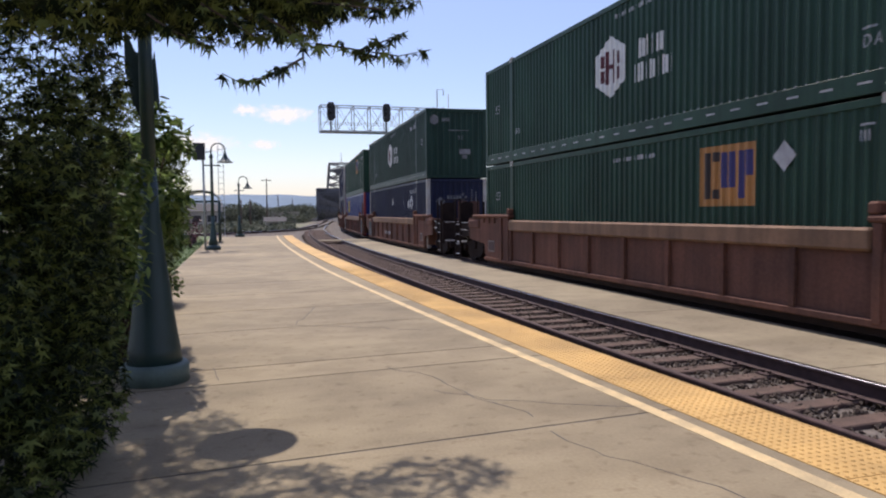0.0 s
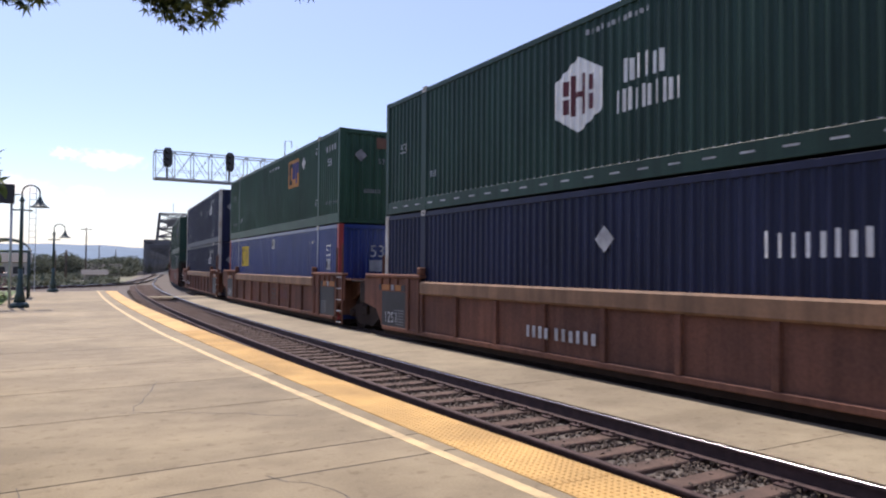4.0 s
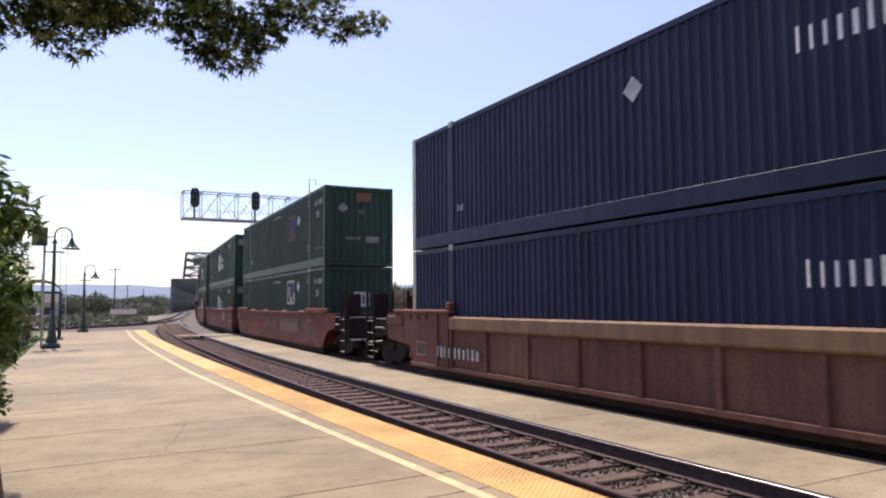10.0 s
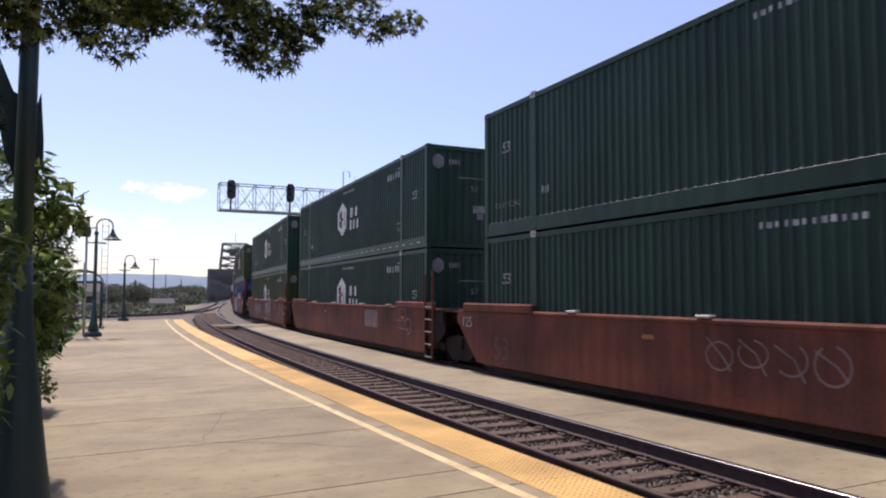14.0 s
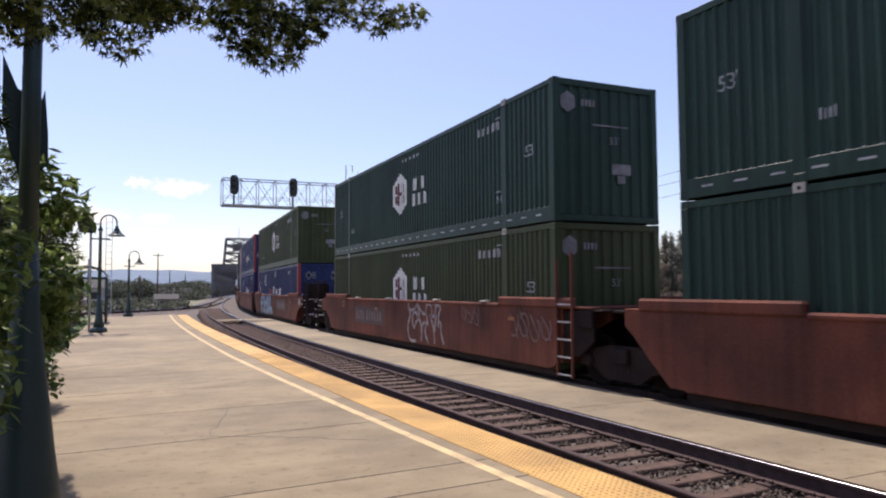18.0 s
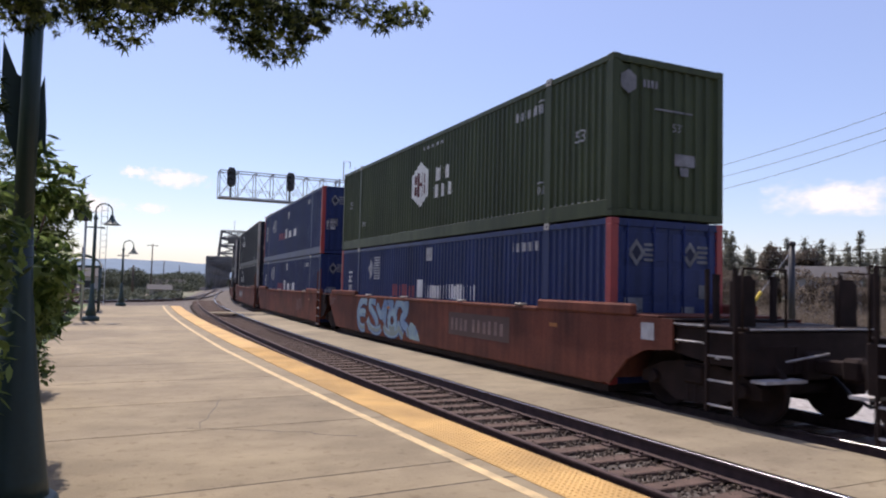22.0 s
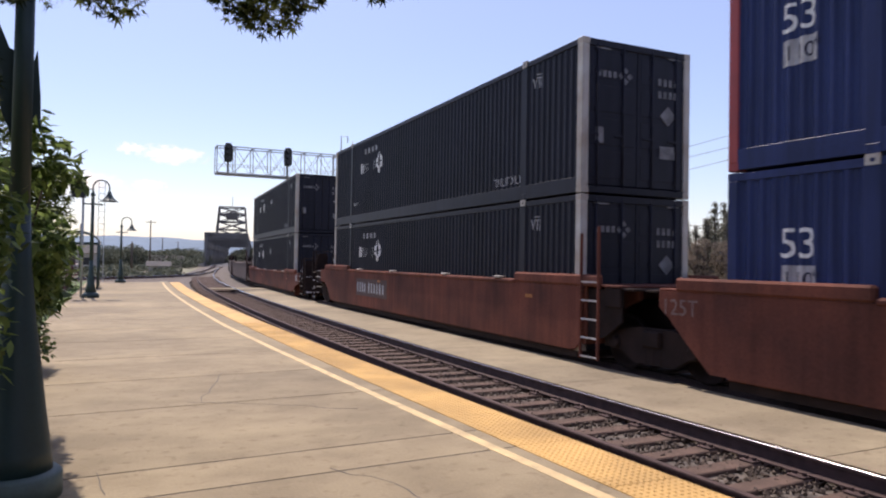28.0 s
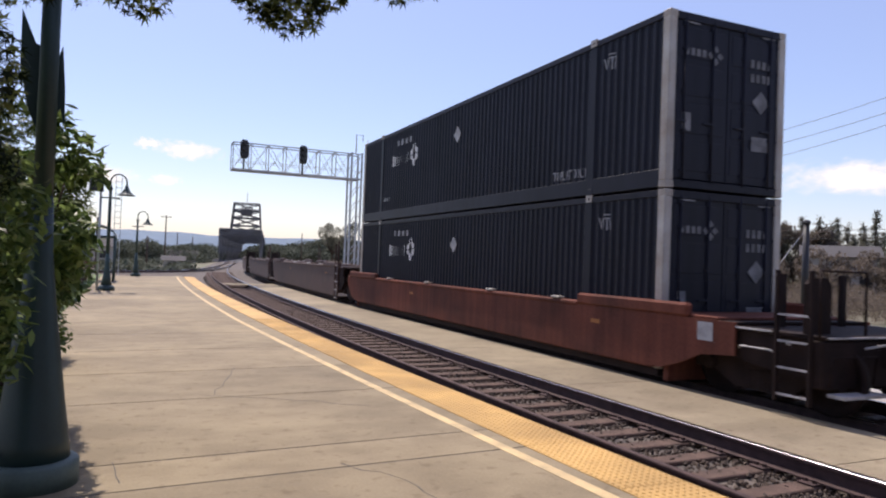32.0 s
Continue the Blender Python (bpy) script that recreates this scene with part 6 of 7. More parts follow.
# ---- lamps ----
def platform_lamp(x, y, banners=False, height=4.45, label="dark green gooseneck platform lamp with a bell shade"):
    thing = tagged(empty("platform_lamp", pose(x, y, 0)), label, "lamp post", "platform lamps")
    k = 1.0
    if banners:
        part("base_ring", lathe(bmesh.new(), [(0.29, 0.0), (0.29, 0.15), (0.27, 0.17), (0.20, 0.18)], 28), RING_GREEN, thing, "green base ring in a lighter, sunlit tone")
        prof = [(0.235, 0.17), (0.22, 0.30), (0.185, 0.55), (0.15, 0.85), (0.112, 1.15), (0.078, 1.5), (0.062, 1.9)]
    else:
        part("base_ring", lathe(bmesh.new(), [(0.30, 0.0), (0.30, 0.12), (0.22, 0.2)], 20), LAMP_GREEN, thing)
        prof = [(0.2, 0.18), (0.14, 0.5), (0.085, 1.0), (0.07, 1.4)]
    part("flared_base", lathe(bmesh.new(), prof, 24), LAMP_GREEN, thing)
    part("shaft", tube(bmesh.new(), [(0, 0, prof[-1][1] - 0.02), (0, 0, height - 0.45)], [prof[-1][0], 0.055], 14), LAMP_GREEN, thing)
    arc = [(0, 0, height - 0.47)] + [(0.28 - 0.28 * math.cos(a), 0, height - 0.28 + 0.28 * math.sin(a)) for a in np.linspace(0, math.pi, 13)] + [(0.56, 0, height - 0.42)]
    part("gooseneck", tube(bmesh.new(), arc, 0.028, 8), LAMP_GREEN, thing)
    part("collar", lathe(bmesh.new(), [(0.075, 0), (0.085, 0.03), (0.085, 0.08), (0.06, 0.11)], 14, (0, 0, height - 0.62)), LAMP_GREEN, thing)
    bell = [(0.05, 0.0), (0.06, -0.06), (0.085, -0.12), (0.12, -0.2), (0.17, -0.28), (0.24, -0.35), (0.32, -0.385), (0.325, -0.40), (0.30, -0.39), (0.2, -0.3), (0.1, -0.18), (0.03, -0.05)]
    shade = part("bell_shade", lathe(bmesh.new(), bell, 28, (0.56, 0, height - 0.4)), LAMP_GREEN, thing)
    part("bulb_cover", lathe(bmesh.new(), [(0.06, -0.1), (0.10, -0.2), (0.11, -0.28), (0.06, -0.36), (0.01, -0.38)], 14, (0.56, 0, height - 0.4)), WHITE, shade)
    if banners:
        shield = [(-0.178, 3.14), (-0.09, 2.92), (0.05, 2.85), (0.07, 2.93), (0.094, 2.62), (0.10, 2.36), (0.07, 2.5), (-0.05, 2.3), (-0.13, 2.5), (-0.176, 2.75)]
        sign = part("shield_sign", prism(bmesh.new(), shield, 0.0, 0.014), LAMP_GREEN, thing, "dark green shield-shaped sign behind the post")
        sign.matrix_basis = pose(0, 0.09, 0, 0, 0, -90)
        for z in (2.55, 2.82):
            part("sign_bracket", bar(bmesh.new(), (0, 0, z), (0, 0.085, z), 0.04), LAMP_GREEN, thing)
    else:
        part("cross_arm", bar(bmesh.new(), (-0.3, 0, height - 0.92), (0.34, 0, height - 0.92), 0.05), LAMP_GREEN, thing)
    return thing


platform_lamp(-0.725, 6.72, True, 4.35, "dark green lamp post with a flared base and hanging signs")
platform_lamp(-0.93, 31.2)
platform_lamp(0.22, 48.3, False, 3.95)


def speaker_post():
    thing = tagged(empty("floodlight_post", pose(-1.27, 31.6, 0)), "slim grey post carrying a dark box lamp by the platform", "post")
    part("shaft", tube(bmesh.new(), [(0, 0, -0.05), (0, 0, 4.3)], 0.045, 10), STEEL, thing)
    part("box_lamp", box(bmesh.new(), -0.42, 0.0, -0.3, 0.12, 3.8, 4.42, pose(0, 0, 0, 0, 0, 14), 0.04), BLACK_PAINT, thing)
    part("visor", box(bmesh.new(), -0.46, 0.02, -0.36, -0.28, 3.75, 4.46, pose(0, 0, 0, 0, 0, 14), 0.01), BLACK_PAINT, thing)
    part("bracket", bar(bmesh.new(), (0, 0, 4.1), (0.33, -0.4, 4.1), 0.04), STEEL, thing)


speaker_post()


def shelter():
    """A small arched shelter at the platform's edge."""
    thing = tagged(empty("platform_shelter", pose(-1.75, 40.5, -0.02)), "small open shelter with an arched pale roof", "shelter")
    for x in (-0.9, 0.9):
        for y in (-1.4, 1.4):
            part("post", tube(bmesh.new(), [(x, y, 0), (x, y, 2.2)], 0.05, 8), LAMP_GREEN, thing)
    for y in (-1.4, 1.4):
        part("arch", tube(bmesh.new(), [(-0.95 * math.cos(a), y, 2.2 + 0.55 * math.sin(a)) for a in np.linspace(0, math.pi, 13)], 0.04, 8), LAMP_GREEN, thing)
        part("tie_beam", bar(bmesh.new(), (-0.95, y, 2.2), (0.95, y, 2.2), 0.07), LAMP_GREEN, thing)
    bm = bmesh.new()
    prof = [(-0.97 * math.cos(a), 2.22 + 0.57 * math.sin(a)) for a in np.linspace(0, math.pi, 15)]
    rows = [[bm.verts.new((x, y, z)) for x, z in prof] + [bm.verts.new((x * 0.97, y, z - 0.03)) for x, z in prof[::-1]] for y in (-1.5, 1.5)]
    m = len(rows[0])
    for k in range(m):
        bm.faces.new((rows[0][k], rows[0][(k + 1) % m], rows[1][(k + 1) % m], rows[1][k]))
    bm.faces.new(rows[0])
    bm.faces.new(rows[1][::-1])
    bmesh.ops.recalc_face_normals(bm, faces=bm.faces[:])
    part("roof", bm, GLASS_WHITE, thing)
    part("back_panel", box(bmesh.new(), -0.93, -0.9, -1.35, 1.35, 0.3, 2.1), GLASS_WHITE, thing)
    bench = tagged(empty("platform_bench", pose(-2.3, 40.5, -0.02)), "dark slatted bench in the shelter", "bench")
    for k in range(4):
        part("seat_slat", box(bmesh.new(), -0.2 + k * 0.11, -0.11 + k * 0.11, -0.8, 0.8, 0.42, 0.45, None, 0.006), BLACK_PAINT, bench)
    for y in (-0.7, 0.7):
        part("leg", box(bmesh.new(), -0.2, 0.2, y - 0.03, y + 0.03, 0, 0.42), BLACK_PAINT, bench)


shelter()


# ---- the railway bridge ----
def truss_bridge():
    s0 = 170.0
    x, y, turn = along(s0, NEAR_TRACK / 2)
    thing = tagged(empty("truss_bridge", pose(x, y, 0, 0, 0, turn - 2.2)), "weathered steel through-truss railway bridge with a tower", "bridge")
    w, h, bay, n = 5.1, 7.8, 6.0, 26
    for sx in (-1, 1):
        for z, t in ((h, 0.45), (-0.3, 0.5)):
            part("chord", bar(bmesh.new(), (sx * w, 0, z), (sx * w, bay * n, z), t), BRIDGE_STEEL, thing)
        for k in range(n + 1):
            part("post", bar(bmesh.new(), (sx * w, k * bay, -0.3), (sx * w, k * bay, h), 0.38), BRIDGE_STEEL, thing)
        for k in range(n):
            part("diagonal", bar(bmesh.new(), (sx * w, k * bay, h if k % 2 else -0.3), (sx * w, (k + 1) * bay, -0.3 if k % 2 else h), 0.35), BRIDGE_STEEL, thing)
            part("counter", bar(bmesh.new(), (sx * w, k * bay, -0.3 if k % 2 else h), (sx * w, (k + 1) * bay, h if k % 2 else -0.3), 0.3), BRIDGE_STEEL, thing)
    for k in range(n + 1):
        part("strut", bar(bmesh.new(), (-w, k * bay, h), (w, k * bay, h), 0.4, 0.6), BRIDGE_STEEL, thing)
        part("sway_brace", bar(bmesh.new(), (-w, k * bay, 6.9), (w, k * bay, 6.9), 0.3), BRIDGE_STEEL, thing)
        for sx in (-1, 1):
            part("knee_brace", bar(bmesh.new(), (sx * w, k * bay, 5.9), (sx * (w - 1.4), k * bay, 6.9), 0.25), BRIDGE_STEEL, thing)
    for k in range(n):
        part("top_lateral", bar(bmesh.new(), (-w, k * bay, h), (w, (k + 1) * bay, h), 0.3), BRIDGE_STEEL, thing)
        part("top_lateral", bar(bmesh.new(), (w, k * bay, h), (-w, (k + 1) * bay, h), 0.3), BRIDGE_STEEL, thing)
    part("deck", box(bmesh.new(), -w, w, -1, bay * n, -1.6, -0.46), BRIDGE_STEEL, thing)
    # the tower over the span
    ty, tb, tt, z1 = 42.0, 4.6, 3.8, 17.4
    for sx in (-1, 1):
        for dy in (-3.0, 3.0):
            part("tower_leg", bar(bmesh.new(), (sx * tb, ty + dy, h), (sx * tt, ty + dy * 0.8, z1), 0.38), BRIDGE_STEEL, thing)
    for dy in (-3.0, 3.0):
        for a, b in ((0.0, 0.28), (0.28, 0.53), (0.53, 0.77), (0.77, 1.0)):
            xa, xb = tb + (tt - tb) * a, tb + (tt - tb) * b
            za, zb = h + (z1 - h) * a, h + (z1 - h) * b
            part("tower_brace", bar(bmesh.new(), (-xa, ty + dy, za), (xb, ty + dy, zb), 0.24), BRIDGE_STEEL, thing)
            part("tower_brace", bar(bmesh.new(), (xa, ty + dy, za), (-xb, ty + dy, zb), 0.24), BRIDGE_STEEL, thing)
            part("tower_girt", bar(bmesh.new(), (-xb, ty + dy, zb), (xb, ty + dy, zb), 0.32), BRIDGE_STEEL, thing)
    part("machine_house", box(bmesh.new(), -1.7, 1.7, ty - 2, ty + 2, 13.6, 15.8, None, 0.1), BRIDGE_STEEL, thing)
    part("mast", tube(bmesh.new(), [(0, ty, z1), (0, ty, z1 + 3.4)], 0.09, 6), STEEL, thing)
    for sx in (-1, 1):
        part("abutment", box(bmesh.new(), *sorted((sx * w, sx * (w + 2.5))), -2.0, 2.5, -2.5, 0.2), BUILDING, thing)


truss_bridge()


# ---- plants ----
STAR = [(0.0, 0.0)]
for k, (r1, r2) in enumerate(((0.55, 0.22), (0.95, 0.24), (1.0, 0.24), (0.95, 0.22), (0.55, 0.16))):
    a = radians(-110 + k * 55)
    STAR += [(r1 * math.sin(a), r1 * math.cos(a)), (r2 * math.sin(a + radians(27)), r2 * math.cos(a + radians(27)))]
STAR = np.array(STAR[:-1])
FAN_LEAF = [(0.0, 0.0)]
for k, (r1, r2) in enumerate(((0.6, 0.26), (0.88, 0.3), (1.0, 0.3), (0.88, 0.26), (0.6, 0.1))):
    a = radians(-76 + k * 38)
    FAN_LEAF += [(r1 * math.sin(a), r1 * math.cos(a)), (r2 * math.sin(a + radians(19)), r2 * math.cos(a + radians(19)))]
FAN_LEAF = np.array(FAN_LEAF[:-1])
OVAL = np.array([(0, -0.1), (0.3, 0.3), (0.26, 0.7), (0, 1.1), (-0.26, 0.7), (-0.3, 0.3)])
LANCE = np.array([(0, -0.05), (0.19, 0.3), (0.17, 0.7), (0, 1.1), (-0.17, 0.7), (-0.19, 0.3)])
NEEDLE = np.array([(-0.12, 0), (0.12, 0), (0.3, 0.5), (0.1, 1.0), (-0.2, 0.8), (-0.3, 0.4)])


def leaves(points, size, outline, seed, droop=0.5, spread=0.35):
    """One mesh of leaves, one at each point, hanging a little."""
    rng = np.random.default_rng(seed)
    n = len(points)
    m = len(outline)
    yaw = rng.uniform(0, 2 * math.pi, n)
    tilt = rng.normal(-droop, 0.6, n)
    roll = rng.normal(0, 0.5, n)
    s = size * rng.uniform(0.6, 1.25, n)
    lx, ly = outline[:, 0], outline[:, 1]
    x = lx[None, :] * s[:, None]
    y = ly[None, :] * s[:, None]
    z = -0.12 * (lx[None, :] ** 2 + ly[None, :] ** 2) * s[:, None]
    x, z = x * np.cos(roll)[:, None] + z * np.sin(roll)[:, None], -x * np.sin(roll)[:, None] + z * np.cos(roll)[:, None]
    y, z = y * np.cos(tilt)[:, None] - z * np.sin(tilt)[:, None], y * np.sin(tilt)[:, None] + z * np.cos(tilt)[:, None]
    x, y = x * np.cos(yaw)[:, None] - y * np.sin(yaw)[:, None], x * np.sin(yaw)[:, None] + y * np.cos(yaw)[:, None]
    co = np.stack([x, y, z], -1) + np.asarray(points)[:, None, :]
    me = bpy.data.meshes.new("leaves")
    me.from_pydata([tuple(v) for v in co.reshape(-1, 3)], [], [tuple(range(i * m, i * m + m)) for i in range(n)])
    return me


def blob_points(rng, blobs, density):
    """Points in ellipsoids (x, y, z, rx, ry, rz), thicker towards their skins."""
    out = []
    for x, y, z, rx, ry, rz in blobs:
        n = int(density * (rx * ry * rz) ** (2 / 3))
        v = rng.normal(size=(n, 3))
        v /= np.linalg.norm(v, axis=1)[:, None]
        v *= rng.uniform(0.35, 1.0, (n, 1)) ** 0.6
        out.append(v * (rx, ry, rz) + (x, y, z))
    return np.concatenate(out)


def limb(bm, pts, r0, r1):
    pts = [Vector(p) for p in pts]
    n = len(pts)
    tube(bm, pts, [r0 + (r1 - r0) * k / (n - 1) for k in range(n)], 7)


def maple_tree():
    """The tree whose boughs hang over the platform and frame the view."""
    rng = np.random.default_rng(21)
    thing = tagged(empty("maple_tree", pose(0, 0, 0)), "dark leafy maple whose boughs hang over the platform", "tree")
    bm = bmesh.new()
    limb(bm, [(-2.6, 4.2, -0.05), (-2.55, 4.25, 1.0), (-2.4, 4.3, 2.2), (-2.3, 4.5, 3.4), (-2.1, 4.6, 4.6)], 0.16, 0.06)
    part("trunk", bm, BARK, thing)
    boughs = [
        [(-2.35, 4.4, 2.6), (-1.26, 4.08, 2.74), (-0.57, 4.31, 2.89), (0.12, 4.39, 2.81), (0.65, 4.42, 2.7)],
        [(-2.3, 4.5, 3.2), (-0.96, 3.85, 3.12), (-0.04, 4.0, 3.16), (0.65, 4.23, 3.04), (0.92, 4.34, 3.0)],
        [(-2.4, 4.3, 2.2), (-1.9, 3.4, 2.5), (-1.2, 2.5, 2.45), (-0.4, 2.1, 2.3), (0.35, 1.95, 2.05)],
        [(-2.5, 4.25, 1.3), (-1.9, 3.9, 1.5), (-1.3, 3.6, 1.6)],
        [(-2.2, 4.6, 4.0), (-1.6, 5.6, 4.5), (-0.8, 6.2, 4.45), (0.0, 6.3, 4.35), (0.9, 6.25, 4.3)],
        [(-2.1, 4.6, 4.5), (-1.7, 6.0, 5.1), (-1.2, 7.2, 5.5), (-0.5, 8.2, 5.6)],
        [(-2.4, 4.3, 1.9), (-1.8, 5.2, 2.1), (-1.25, 5.9, 2.2)],
    ]
    for b in boughs:
        part("bough", (lambda m: (limb(m, b, 0.05, 0.01), m)[1])(bmesh.new()), BARK, thing)
    hang = [(-1.34, 4.23, 2.7, 0.612, 0.383, 0.291), (-0.764, 4.39, 2.68, 0.383, 0.344, 0.229), (-0.42, 4.31, 2.66, 0.229, 0.306, 0.184), (-0.206, 4.31, 2.64, 0.184, 0.191, 0.184), (-0.0529, 4.35, 2.71, 0.153, 0.191, 0.107), (0.115, 4.31, 2.77, 0.245, 0.268, 0.13), (0.284, 4.31, 2.66, 0.153, 0.191, 0.153), (0.391, 4.31, 2.62, 0.138, 0.168, 0.153), (0.498, 4.31, 2.69, 0.13, 0.153, 0.0995), (0.605, 4.31, 2.75, 0.0995, 0.138, 0.0612),
            (0.689, 4.39, 2.98, 0.306, 0.268, 0.168), (0.842, 4.39, 2.78, 0.122, 0.122, 0.0459), (1, 4.39, 2.83, 0.107, 0.122, 0.0459), (0.192, 4.08, 3.16, 0.612, 0.383, 0.229), (-0.803, 3.93, 3.24, 0.765, 0.459, 0.306), (-1.72, 3.85, 3.35, 0.765, 0.689, 0.535)]
    part("hanging_leaves", leaves(blob_points(rng, hang, 16500), 0.043, FAN_LEAF, 3, 0.6), LEAF_MAPLE, thing)
    # unseen upper crown, added to shade the low leaves and dapple the platform
    crown = [(-1.75, 5.9, 4.4, 1.1, 1.6, 0.8), (-2.7, 4.3, 4.6, 1.3, 1.4, 1.0), (-2.4, 6.8, 4.2, 1.2, 1.4, 0.9), (-1.6, 4.3, 4.2, 0.9, 1.2, 0.6), (-3.2, 5.6, 3.4, 0.9, 1.5, 0.9), (-0.8, 3.4, 3.9, 0.9, 0.9, 0.4), (0.75, 6.2, 4.3, 0.5, 0.35, 0.18), (-0.1, 6.3, 4.3, 0.5, 0.4, 0.22), (-0.55, 7.8, 5.6, 0.35, 1.0, 0.3), (-1.2, 7.6, 5.5, 0.7, 1.2, 0.5)]
    part("crown", leaves(blob_points(rng, crown, 4000), 0.075, STAR, 7), LEAF_MAPLE, thing)
    near = [(-1.6, 2.6, 2.25, 0.6, 0.6, 0.45), (-1.1, 2.4, 2.32, 0.45, 0.45, 0.34), (-0.75, 2.3, 2.32, 0.45, 0.4, 0.3), (-0.3, 2.15, 2.28, 0.38, 0.32, 0.22), (0.05, 2.1, 2.22, 0.25, 0.24, 0.14), (0.3, 2.2, 2.32, 0.28, 0.24, 0.15), (0.45, 2.1, 2.2, 0.15, 0.2, 0.08), (-0.6, 2.0, 2.7, 0.9, 0.6, 0.3), (0.2, 2.0, 2.6, 0.7, 0.5, 0.2)]
    part("overhead_leaves", leaves(blob_points(rng, near, 9000), 0.05, STAR, 4), LEAF_MAPLE, thing)
    # fine drooping sprays close overhead, two fan leaves at each node
    tw = []
    sprays = [[(0.173, 1.868), (0.089, 1.821), (0.020, 1.803), (-0.024, 1.820)],
              [(0.205, 1.907), (0.269, 1.903), (0.325, 1.891), (0.407, 1.877), (0.492, 1.897)],
              [(0.316, 1.896), (0.367, 1.915), (0.433, 1.941)],
              [(0.133, 2.000), (0.239, 1.996), (0.368, 1.989), (0.469, 2.024)],
              [(0.067, 1.960), (0.121, 1.929), (0.175, 1.897), (0.216, 1.885)],
              [(-0.067, 1.973), (-0.011, 1.948), (0.040, 1.923), (0.080, 1.907)],
              [(-0.187, 1.947), (-0.139, 1.920), (-0.089, 1.901), (-0.039, 1.893)]]
    for n, spray in enumerate(sprays):
        bm = bmesh.new()
        limb(bm, [(x, 1.8 + 0.03 * math.sin(n + k), z) for k, (x, z) in enumerate(spray)], 0.003, 0.001)
        part("twig", bm, BARK, thing)
        for (x0, z0), (x1, z1) in zip(spray, spray[1:]):
            count = max(2, round(math.hypot(x1 - x0, z1 - z0) / 0.014))
            for k in range(count):
                u = (k + 0.5) / count
                for side in (-1, 1):
                    tw.append((x0 + (x1 - x0) * u + rng.normal(0, 0.004), 1.8 + 0.03 * math.sin(n + k) + side * 0.008, z0 + (z1 - z0) * u + rng.normal(0, 0.003)))
    part("twig_leaves", leaves(np.array(tw), 0.040, FAN_LEAF, 5, 1.0), LEAF_MAPLE, thing)
    shade = [(-0.36, 1.95, 2.11, 0.35, 0.29, 0.187), (0.0, 1.95, 2.1, 0.29, 0.27, 0.167), (0.21, 1.95, 2.13, 0.21, 0.24, 0.133)]
    part("overhead_leaves", leaves(blob_points(rng, shade, 24000), 0.042, FAN_LEAF, 9, 0.9), LEAF_MAPLE, thing)
    low = [(-1.7, 3.7, 1.5, 0.55, 0.6, 0.5), (-1.35, 3.6, 1.0, 0.5, 0.5, 0.55), (-1.3, 4.5, 1.35, 0.45, 0.6, 0.5), (-1.75, 4.6, 2.0, 0.5, 0.6, 0.25), (-1.3, 5.4, 2.05, 0.4, 0.5, 0.35), (-1.15, 5.2, 0.85, 0.35, 0.6, 0.55), (-2.2, 3.6, 2.0, 0.5, 0.5, 0.35),
           (-1.6, 3.0, 0.6, 0.55, 0.6, 0.5), (-1.15, 4.4, 0.45, 0.4, 0.6, 0.4), (-2.0, 2.6, 1.2, 0.6, 0.6, 0.7), (-1.25, 6.0, 2.3, 0.3, 0.35, 0.2), (-1.05, 5.9, 0.9, 0.22, 0.4, 0.7), (-1.1, 5.8, 1.6, 0.25, 0.35, 0.35), (-1.05, 3.9, 0.35, 0.35, 0.6, 0.3), (-1.2, 3.0, 0.3, 0.4, 0.5, 0.3)]
    inner = [(-1.08, 4.6, 1.75, 0.28, 0.6, 0.28), (-0.98, 4.7, 1.25, 0.33, 0.7, 0.55), (-0.96, 4.5, 0.5, 0.33, 0.7, 0.5), (-1.3, 5.3, 1.2, 0.4, 0.6, 0.6), (-1.5, 4.3, 1.0, 0.6, 0.8, 0.9), (-1.2, 5.4, 2.6, 0.4, 0.4, 0.25), (-0.87, 5.6, 2.45, 0.16, 0.3, 0.28), (-0.86, 5.6, 1.95, 0.15, 0.3, 0.2)]
    part("low_leaves", leaves(blob_points(rng, low + inner, 6500), 0.065, STAR, 6), LEAF_MAPLE, thing)


maple_tree()


def shrub(name, label, blobs, density, size, outline, mat, seed, base):
    rng = np.random.default_rng(seed)
    thing = tagged(empty(name, pose(0, 0, 0)), label, "shrub", "shrubs by the platform")
    for k in range(6):
        bm = bmesh.new()
        b = blobs[k % len(blobs)]
        limb(bm, [(base[0] + rng.uniform(-0.15, 0.15), base[1] + rng.uniform(-0.15, 0.15), -0.03), ((base[0] + b[0]) / 2 + rng.uniform(-0.1, 0.1), (base[1] + b[1]) / 2, b[2] * 0.5), (b[0], b[1], b[2])], 0.025, 0.006)
        part("stem", bm, BARK, thing)
    part("foliage", leaves(blob_points(rng, blobs, density), size, outline, seed, 0.2), mat, thing)


